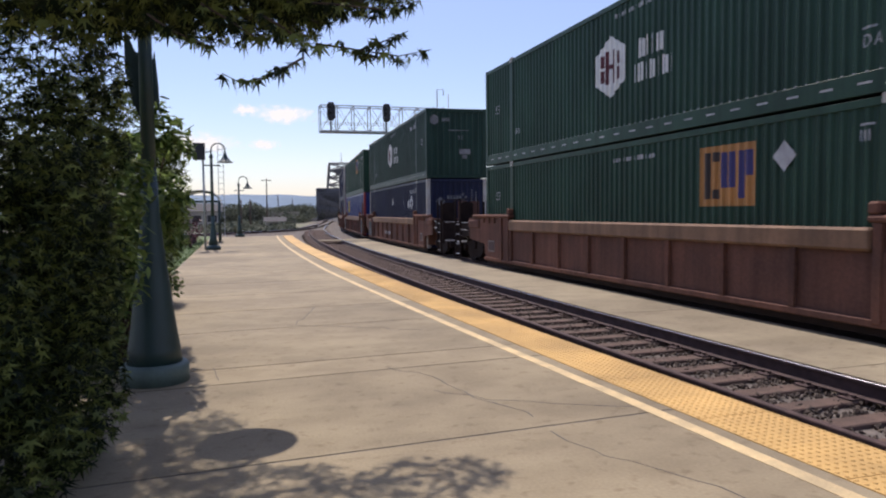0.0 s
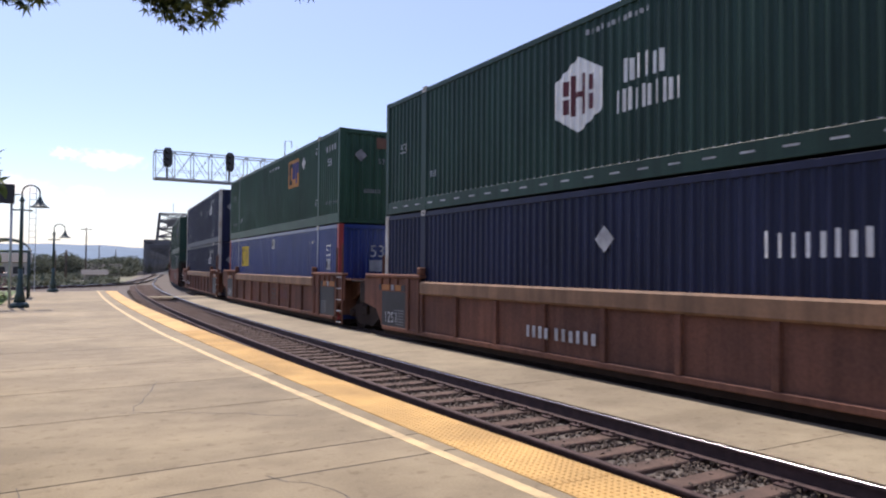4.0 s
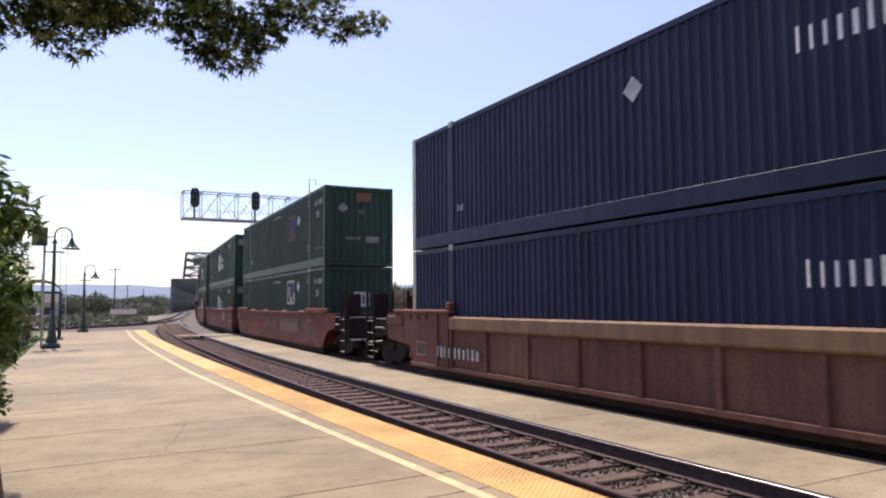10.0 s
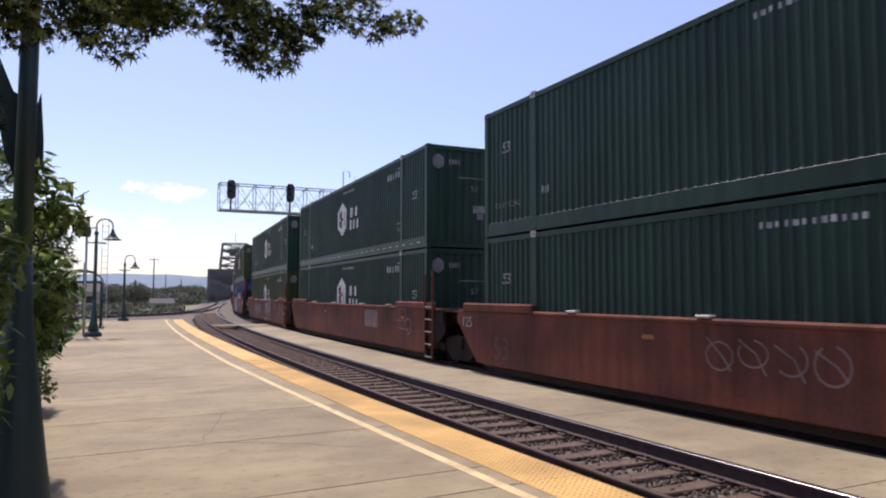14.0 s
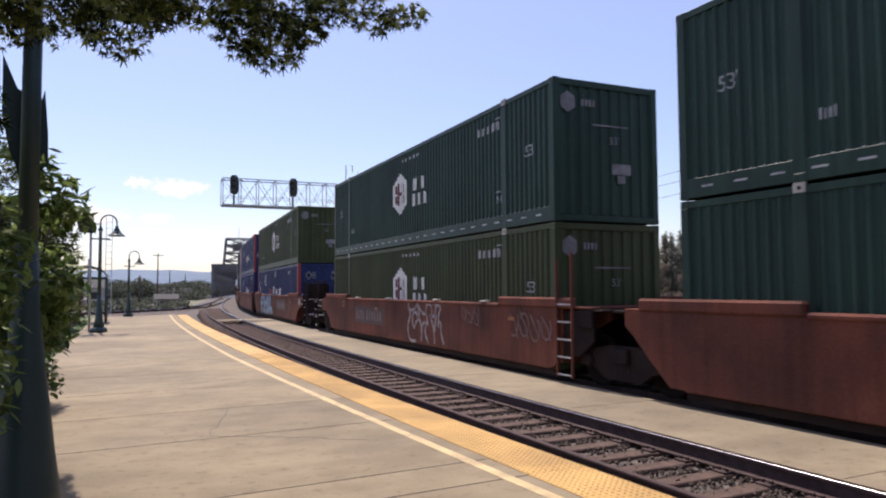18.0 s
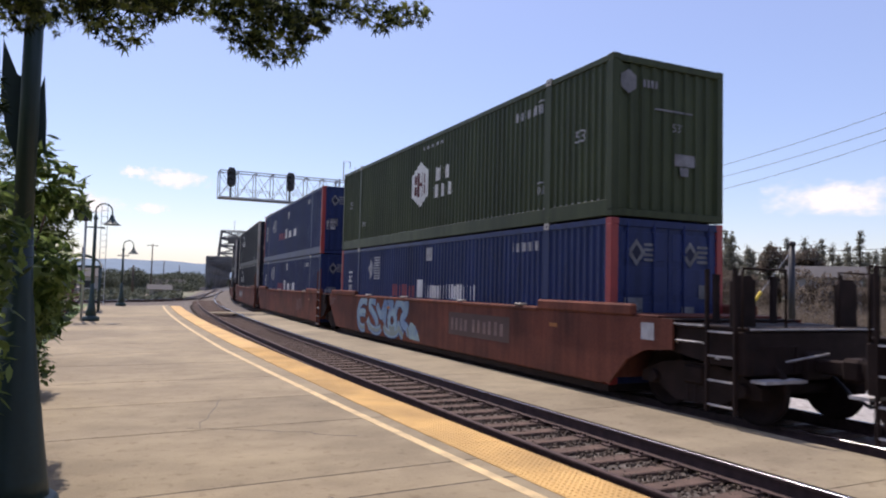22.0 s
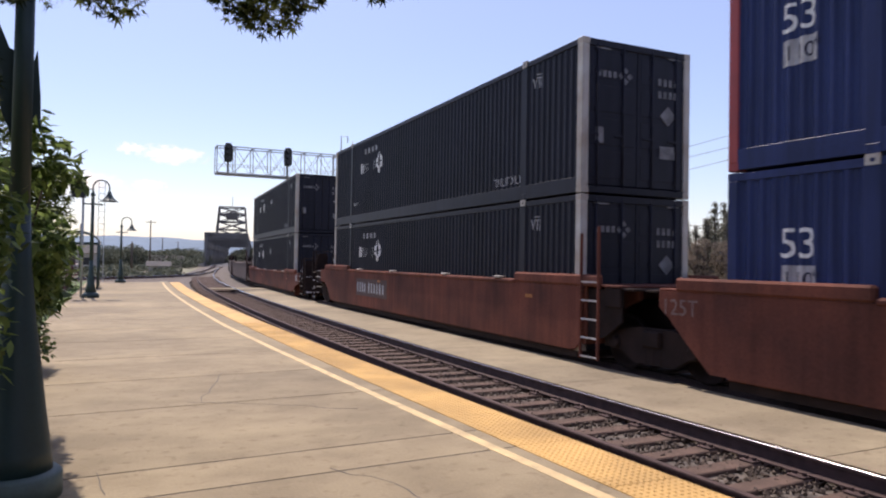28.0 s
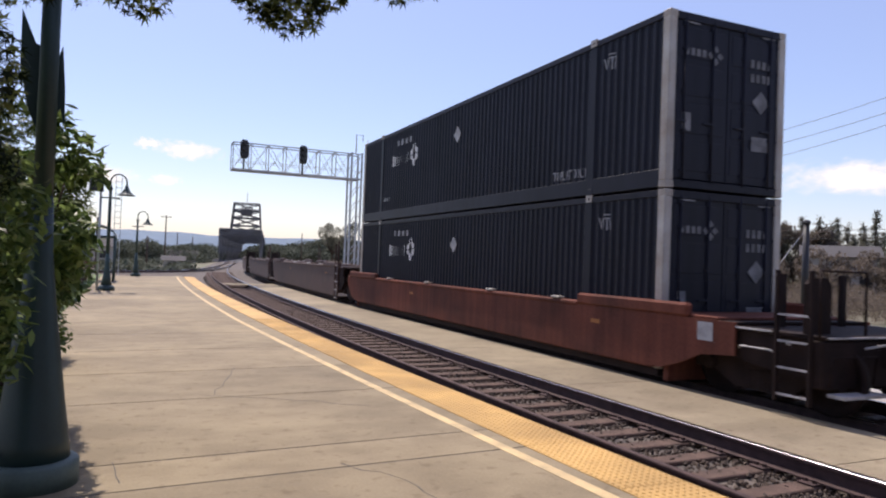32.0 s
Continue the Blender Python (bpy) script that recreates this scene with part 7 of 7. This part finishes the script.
shrub("shrub", "tall dark green shrub with pointed leaves beside the lamp post", [(-1.35, 8.3, 1.9, 0.4, 0.5, 0.55), (-1.2, 8.4, 1.2, 0.45, 0.6, 0.7), (-1.0, 8.1, 2.15, 0.45, 0.35, 0.25), (-0.72, 8.0, 2.02, 0.25, 0.25, 0.10), (-1.5, 8.2, 2.6, 0.4, 0.4, 0.35), (-1.25, 8.5, 0.5, 0.45, 0.6, 0.5), (-0.95, 8.0, 1.65, 0.3, 0.25, 0.2), (-1.7, 8.2, 1.5, 0.5, 0.5, 0.8), (-0.88, 8.7, 1.72, 0.35, 0.4, 0.38), (-0.92, 8.9, 1.3, 0.36, 0.4, 0.34), (-1.05, 8.5, 0.95, 0.3, 0.4, 0.4), (-0.64, 8.0, 2.2, 0.2, 0.2, 0.09), (-0.66, 8.1, 1.86, 0.2, 0.2, 0.1), (-0.7, 8.4, 1.5, 0.2, 0.25, 0.12), (-1.1, 8.2, 2.6, 0.25, 0.3, 0.2)], 6500, 0.07, STAR, LEAF_SHRUB, 31, (-1.6, 8.4))
shrub("shrub", "broad-leaved shrub crowding round the lamp post", [(-0.74, 7.35, 1.62, 0.34, 0.4, 0.34), (-0.62, 7.2, 2.12, 0.2, 0.25, 0.1), (-0.7, 7.45, 1.38, 0.27, 0.4, 0.28), (-1.0, 7.3, 1.2, 0.36, 0.4, 0.5), (-0.98, 7.3, 2.1, 0.22, 0.25, 0.18), (-1.0, 7.3, 0.6, 0.3, 0.4, 0.5), (-0.84, 6.3, 1.72, 0.22, 0.2, 0.4), (-0.95, 6.3, 1.1, 0.25, 0.2, 0.45), (-0.58, 7.1, 1.62, 0.2, 0.22, 0.12), (-0.62, 7.0, 2.32, 0.17, 0.2, 0.12), (-0.5, 7.0, 2.2, 0.15, 0.15, 0.06), (-0.72, 7.0, 2.5, 0.13, 0.2, 0.1), (-0.46, 7.0, 2.1, 0.11, 0.1, 0.05)], 4600, 0.098, LANCE, LEAF_BRIGHT, 36, (-1.1, 7.3))
shrub("shrub", "broad glossy green shrub in the mulch bed", [(-1.55, 11.5, 1.0, 0.55, 0.9, 0.8), (-1.45, 12.8, 1.1, 0.6, 0.9, 0.7), (-1.5, 11.8, 1.7, 0.5, 0.6, 0.45), (-1.45, 12.2, 0.4, 0.6, 0.9, 0.45), (-1.3, 11.2, 1.45, 0.4, 0.4, 0.35), (-1.25, 10.6, 0.7, 0.35, 0.5, 0.6)], 3200, 0.085, OVAL, LEAF_SHRUB, 32, (-1.75, 12.0))
shrub("shrub", "dense green shrub further along the bed", [(-2.0, 16.2, 0.8, 0.6, 1.0, 0.8), (-1.95, 17.6, 0.7, 0.6, 0.9, 0.7), (-2.05, 16.6, 1.5, 0.5, 0.7, 0.4)], 1500, 0.10, OVAL, LEAF_SHRUB, 33, (-2.1, 16.8))
shrub("shrub", "round purple-leaved shrub on the verge", [(-2.0, 33.5, 0.8, 0.7, 0.9, 0.75), (-2.2, 35.0, 0.7, 0.7, 0.9, 0.65)], 350, 0.12, OVAL, LEAF_PURPLE, 34, (-2.1, 34.2))
shrub("shrub", "low green shrub on the verge", [(-2.1, 26.0, 0.6, 0.6, 0.9, 0.55), (-2.3, 24.2, 0.7, 0.6, 0.8, 0.6)], 400, 0.11, OVAL, LEAF_SHRUB, 35, (-2.2, 25.2))


# ---- trees beyond the train ----
def conifer(height, wide, seed, mat):
    """A ragged conifer: trunk, and tiers of drooping sprays with gaps."""
    rng = np.random.default_rng(seed)
    thing = tagged(empty("conifer_tree"), "ragged dark conifer beyond the railway", "tree", "trees beyond the railway")
    part("trunk", tube(bmesh.new(), [(0, 0, -0.1), (0.05, 0, height * 0.5), (0, 0.03, height)], [0.16, 0.10, 0.02], 7), BARK, thing)
    pts = []
    tiers = int(height / 0.3)
    for k in range(tiers):
        z = height * (0.08 + 0.92 * k / tiers)
        r = wide * (1 - k / tiers) ** 0.9 * rng.uniform(0.45, 1.15) + 0.07
        arms = int(rng.integers(4, 8))
        for a in rng.uniform(0, 6.28, arms):
            m = int(14 + r * 40)
            u = rng.uniform(0.1, 1.0, m)
            pts.append(np.stack([np.cos(a) * r * u + rng.normal(0, 0.10, m), np.sin(a) * r * u + rng.normal(0, 0.10, m), z - 0.3 * r * u + rng.normal(0, 0.08, m) + rng.normal(0, 0.14)], -1))
    part("crown", leaves(np.concatenate(pts), 0.14, NEEDLE, seed, 0.3), mat, thing)
    return thing


def broadleaf(height, wide, seed, mat, label="dusty broadleaf tree beyond the railway"):
    rng = np.random.default_rng(seed)
    thing = tagged(empty("broadleaf_tree"), label, "tree", "trees beyond the railway")
    bm = bmesh.new()
    limb(bm, [(0, 0, -0.1), (0.1, 0, height * 0.3), (0, 0.1, height * 0.6)], 0.16, 0.06)
    for k in range(5):
        a = k * 1.3
        limb(bm, [(0.05, 0, height * 0.35), (wide * 0.4 * math.cos(a), wide * 0.4 * math.sin(a), height * 0.55), (wide * 0.7 * math.cos(a), wide * 0.7 * math.sin(a), height * 0.75)], 0.06, 0.015)
    part("trunk", bm, BARK, thing)
    blobs = [(rng.normal(0, wide * 0.45), rng.normal(0, wide * 0.45), height * rng.uniform(0.35, 0.9), wide * rng.uniform(0.25, 0.5), wide * rng.uniform(0.25, 0.5), height * rng.uniform(0.08, 0.16)) for _ in range(11)]
    part("crown", leaves(blob_points(rng, blobs, 800), 0.16, OVAL, seed, 0.3), mat, thing)
    return thing


def tree_belt():
    rnd = random.Random(8)
    kinds = [conifer(6.9, 2.2, 51, LEAF_PINE), conifer(5.6, 1.9, 52, LEAF_PINE), conifer(7.3, 2.4, 53, LEAF_PINE), broadleaf(6.2, 1.9, 54, LEAF_BRUSH), broadleaf(4.4, 1.7, 55, LEAF_BRUSH), broadleaf(7.0, 1.6, 56, LEAF_PINE), conifer(8.9, 2.4, 57, LEAF_PINE), conifer(7.5, 1.9, 58, LEAF_PINE), conifer(6.4, 1.7, 59, LEAF_PINE)]
    spots = []
    for k in range(96):
        az = radians(33 + 36 * (k + rnd.uniform(-0.9, 0.9)) / 96)
        d = rnd.uniform(61, 77)
        spots.append((d * math.sin(az), 1.4 + d * math.cos(az), rnd.choice((0, 1, 2, 0, 7, 8, 1, 3, 7, 8))))
    for k in range(7):       # a lower row in front, and some further along the line
        az = radians(36 + 28 * k / 7 + rnd.uniform(-1.0, 1.0))
        d = rnd.uniform(46, 56)
        spots.append((d * math.sin(az), 1.4 + d * math.cos(az), 4))
    for k in range(12):
        az = radians(15.2 + 15 * k / 12 + rnd.uniform(-0.4, 0.4))
        d = rnd.uniform(85, 120)
        spots.append((d * math.sin(az), 1.4 + d * math.cos(az), rnd.choice((0, 3, 4, 5))))
    spots += [(55 * math.sin(radians(a)), 1.4 + 55 * math.cos(radians(a)), 6) for a in (59.8, 60.9, 62.6, 64.5)]
    used = set()
    for x, y, k in spots:
        m = pose(x, y, -0.6, 0, 0, rnd.uniform(0, 360))
        if k not in used:
            used.add(k)
            kinds[k].matrix_world = m
        else:
            copy_thing(kinds[k], m)
    for k, t in enumerate(kinds):
        if k not in used:
            t.matrix_world = pose(60 + k * 3, 60, -0.6)


tree_belt()


def undergrowth():
    """Brown and green brush at the feet of the trees, one mesh."""
    rng = np.random.default_rng(61)
    blobs = []
    for _ in range(300):
        az = math.radians(rng.uniform(14, 70))
        d = rng.uniform(38, 62) if az > 0.6 else rng.uniform(70, 110)
        blobs.append((d * math.sin(az), 1.4 + d * math.cos(az), -0.1 + rng.uniform(0, 0.5), rng.uniform(0.8, 2.0), rng.uniform(0.8, 2.0), rng.uniform(0.5, 1.3)))
    tagged(part("brush", leaves(blob_points(rng, blobs, 420), 0.10, OVAL, 62, 0.2), LEAF_BRUSH), "dry brown brush beyond the railway", "brush", kind="stuff")
    blobs = []
    for _ in range(240):
        az = math.radians(rng.uniform(-9, 5.6))
        d = rng.uniform(150, 330)
        blobs.append((d * math.sin(az), 1.4 + d * math.cos(az), rng.uniform(-0.5, 2.2), rng.uniform(2, 6), rng.uniform(2, 6), rng.uniform(1.0, 3.2) * rng.uniform(0.5, 1.2)))
    for _ in range(60):
        az = math.radians(rng.uniform(-8, 4))
        d = rng.uniform(75, 140)
        blobs.append((d * math.sin(az), 1.4 + d * math.cos(az), -0.4, rng.uniform(1, 3), rng.uniform(1, 3), rng.uniform(0.4, 0.9)))
    tagged(part("far_woods", leaves(blob_points(rng, blobs, 90), 0.42, OVAL, 63, 0.2), LEAF_FAR), "hazy belt of trees far beyond the tracks", "woods", kind="stuff")
    blobs = []
    for _ in range(150):
        az = math.radians(rng.uniform(10.3, 34))
        d = rng.uniform(230, 420)
        rise = 0.7 + 0.9 * math.sin(min(1, (math.degrees(az) - 9.5) / 8) * 1.57)
        blobs.append((d * math.sin(az), 1.4 + d * math.cos(az), d * math.tan(math.radians(rise)) * rng.uniform(0.1, 0.75), rng.uniform(6, 14), rng.uniform(6, 14), rng.uniform(2, 4)))
    tagged(part("far_woods", leaves(blob_points(rng, blobs, 60), 0.8, OVAL, 64, 0.2), LEAF_FAR), "wooded green slope across the river", "woods", kind="stuff")


undergrowth()


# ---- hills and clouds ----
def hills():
    for name, d, a0, a1, top, mat in (("far_hill", 2600, -60, 40, 1.5, HAZE_BLUE), ("right_hill", 1500, 30, 100, 1.15, HAZE_BLUE)):
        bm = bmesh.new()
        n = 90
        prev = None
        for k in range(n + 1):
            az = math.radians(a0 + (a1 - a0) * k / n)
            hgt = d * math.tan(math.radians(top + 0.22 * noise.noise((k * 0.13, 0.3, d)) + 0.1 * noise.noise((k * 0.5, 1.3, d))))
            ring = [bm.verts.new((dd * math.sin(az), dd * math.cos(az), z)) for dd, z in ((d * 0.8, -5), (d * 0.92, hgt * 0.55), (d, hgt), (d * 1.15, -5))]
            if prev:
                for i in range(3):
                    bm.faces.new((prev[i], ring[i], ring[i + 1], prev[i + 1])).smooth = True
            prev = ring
        tagged(part("backdrop_" + name, bm, mat), "long ridge on the horizon, tinted blue for haze", "hill", kind="structure")


hills()


def cloud(az, el, wide, tall):
    """A ragged bank of vapour far off: a sheet of sky backdrop with frayed edges."""
    q, a = 2300.0, math.radians(az)
    bm = bmesh.new()
    bm.faces.new([bm.verts.new(p) for p in ((-1, 0, -1), (1, 0, -1), (1, 0, 1), (-1, 0, 1))])
    ob = tagged(part("backdrop_cloud", bm, CLOUD), "small white cumulus cloud low in the sky", "cloud", kind="structure")
    ob.matrix_basis = pose(q * math.sin(a), q * math.cos(a), q * math.tan(math.radians(el)), 0, 0, -az) @ Matrix.Diagonal((q * math.radians(wide) * 0.7, 1, q * math.radians(tall) * 0.85, 1))
    ob.visible_shadow = False


cloud(3.9, 7.75, 3.8, 0.95)
cloud(1.0, 8.05, 1.8, 0.6)
cloud(53.6, 7.1, 8.0, 1.7)
cloud(-2.6, 5.4, 5.0, 1.3)
cloud(2.3, 5.4, 1.8, 0.6)


# ---- poles, wires and other things beyond ----
def utility_pole(x, y, height, arms=True, mat=WOOD_POLE, can=False, label="weathered wooden utility pole with a cross-arm"):
    thing = tagged(empty("utility_pole", pose(x, y, -0.6)), label, "utility pole", "utility poles")
    part("pole", tube(bmesh.new(), [(0, 0, 0), (0, 0, height + 0.6)], [0.16, 0.10], 9), mat, thing)
    if arms:
        for k in range(2 if height > 9 else 1):
            z = height + 0.2 - k * 1.1
            part("cross_arm", bar(bmesh.new(), (-1.0, 0.12, z), (1.0, 0.12, z), 0.10, 0.12), mat, thing)
            for q in (-0.9, -0.45, 0.45, 0.9):
                part("insulator", lathe(bmesh.new(), [(0.035, 0), (0.05, 0.05), (0.03, 0.1), (0.045, 0.13), (0.01, 0.17)], 7, (q, 0.12, z + 0.06)), STEEL, thing)
    if can:
        part("transformer", lathe(bmesh.new(), [(0.2, 0), (0.22, 0.04), (0.22, 0.75), (0.18, 0.85)], 12, (0.3, 0, height - 1.9)), STEEL, thing)
    return thing


def far(az, d):
    a = math.radians(az)
    return d * math.sin(a) - 0.16, 1.41 + d * math.cos(a)


p1 = far(29.6, 60)
utility_pole(*p1, 8.6, True, WOOD_POLE, True, "wooden utility pole with a transformer can")
utility_pole(*far(27.3, 75), 11.4, False, STEEL, False, "slim grey steel mast beyond the trees")
p2 = far(61.35, 45)
utility_pole(*p2, 16.4, True, WOOD_POLE, False, "tall dark wooden power pole with cross-arms")
utility_pole(*far(2.45, 150), 8.8, True, WOOD_POLE)
for az, d, h in ((0.5, 110, 3.6), (1.2, 95, 3.4), (3.3, 180, 6.2), (4.4, 210, 6.0), (5.3, 170, 3.2), (12.6, 160, 6.8), (-2.2, 90, 5.2)):
    utility_pole(*far(az, d), h, False, WOOD_POLE, False, "plain weathered post near the side tracks")


def stub_pole():
    """A dark stub pole, held by a guy wire with a yellow guard."""
    x, y = far(51.1, 34)
    thing = tagged(empty("stub_pole", pose(x, y, -0.6)), "dark wooden stub pole with a yellow-guarded guy wire", "utility pole")
    part("pole", tube(bmesh.new(), [(0, 0, 0), (0, 0, 4.4)], [0.15, 0.13], 10), BLACK_PAINT, thing)
    part("pole_cap", lathe(bmesh.new(), [(0.17, 0), (0.17, 0.12), (0.1, 0.18)], 10, (0, 0, 4.35)), BLACK_PAINT, thing)
    gx, gy = far(46.4, 33)
    a, b = Vector((gx - x, gy - y, 0.0)), Vector((0, 0, 4.15))
    part("guy_wire", tube(bmesh.new(), [a, b], 0.012, 5), STEEL, thing)
    part("guy_guard", tube(bmesh.new(), [a + (b - a) * 0.05, a + (b - a) * 0.56], 0.075, 8), YELLOW, thing, "faded yellow guy-wire guard")


stub_pole()


def wires():
    for n, (a, za, b, zb, sag) in enumerate(((p1, 8.6, p2, 12.8, 1.2), (p1, 8.3, p2, 11.9, 1.3), (p1, 7.4, p2, 11.3, 1.4), (p2, 16.2, (p2[0] + 30, p2[1] - 60), 16.0, 1.0), (p1, 5.2, p2, 4.4, 0.5), (p1, 4.9, p2, 3.9, 0.5))):
        pts = [(a[0] + (b[0] - a[0]) * u, a[1] + (b[1] - a[1]) * u, za + (zb - za) * u - 4 * sag * u * (1 - u)) for u in np.linspace(0, 1, 17)]
        tagged(part("overhead_wire", tube(bmesh.new(), pts, 0.017, 4), BLACK_PAINT), "thin dark overhead wire between poles", "wire", "overhead wires")


wires()


def house(x, y, w, d, h, turn, label):
    thing = tagged(empty("building", pose(x, y, -0.62, 0, 0, turn)), label, "building", "distant buildings")
    part("wall", box(bmesh.new(), -w / 2, w / 2, -d / 2, d / 2, 0, h), BUILDING, thing)
    bm = bmesh.new()
    prism(bm, [(-d / 2 - 0.4, h), (d / 2 + 0.4, h), (0, h + d * 0.22)], -w / 2 - 0.4, w / 2 + 0.4)
    part("roof", bm, ROOF_DARK, thing)
    for k in range(3):
        part("window", box(bmesh.new(), -w / 2 + w * (k + 0.6) / 3.4, -w / 2 + w * (k + 1.2) / 3.4, -d / 2 - 0.02, -d / 2 + 0.02, h * 0.35, h * 0.75), BLACK_PAINT, thing)


house(*far(53.2, 60), 4.5, 4, 3.6, -50, "dark-roofed low building among the trees")
house(*far(3.05, 105), 2.4, 3, 1.0, 0, "low white shed beyond the tracks")
house(*far(3.1, 165), 9, 5, 1.5, 0, "low pale building far beyond the tracks")
house(*far(-3.0, 120), 8, 6, 2.6, 0, "low pale building behind the verge")


def lattice_mast():
    x, y = far(-0.9, 62)
    thing = tagged(empty("lattice_mast", pose(x, y, -0.6)), "slender pale lattice mast beyond the platform", "mast")
    for dx in (-0.22, 0.22):
        part("leg", bar(bmesh.new(), (dx, 0, 0), (dx, 0, 8.0), 0.05), STEEL, thing)
    for k in range(16):
        part("rung", bar(bmesh.new(), (-0.22, 0, 0.4 + k * 0.48), (0.22, 0, 0.4 + k * 0.48), 0.035), STEEL, thing)


lattice_mast()

# pieces of the track come last
sleepers()
stones()


def motions():
    """The train rolls along the bend; everything on it keeps its place in it."""
    times = [k * 0.25 for k in range(129)]
    for ob, back, z in MOVING:
        rows = []
        for t in times:
            x, y, turn = along(train_at(t) + back)
            rows.append((t, pose(x, y, z, 0, 0, turn)))
        walk(ob, rows)
    for ws, yy in WHEELS:
        rows = []
        for k in range(321):
            t = k * 0.1
            rows.append((t, pose(0, yy, WHEEL_R, -math.degrees((train_at(t) - train_at(0)) / WHEEL_R), 0, 0)))
        walk(ws, rows)


motions()
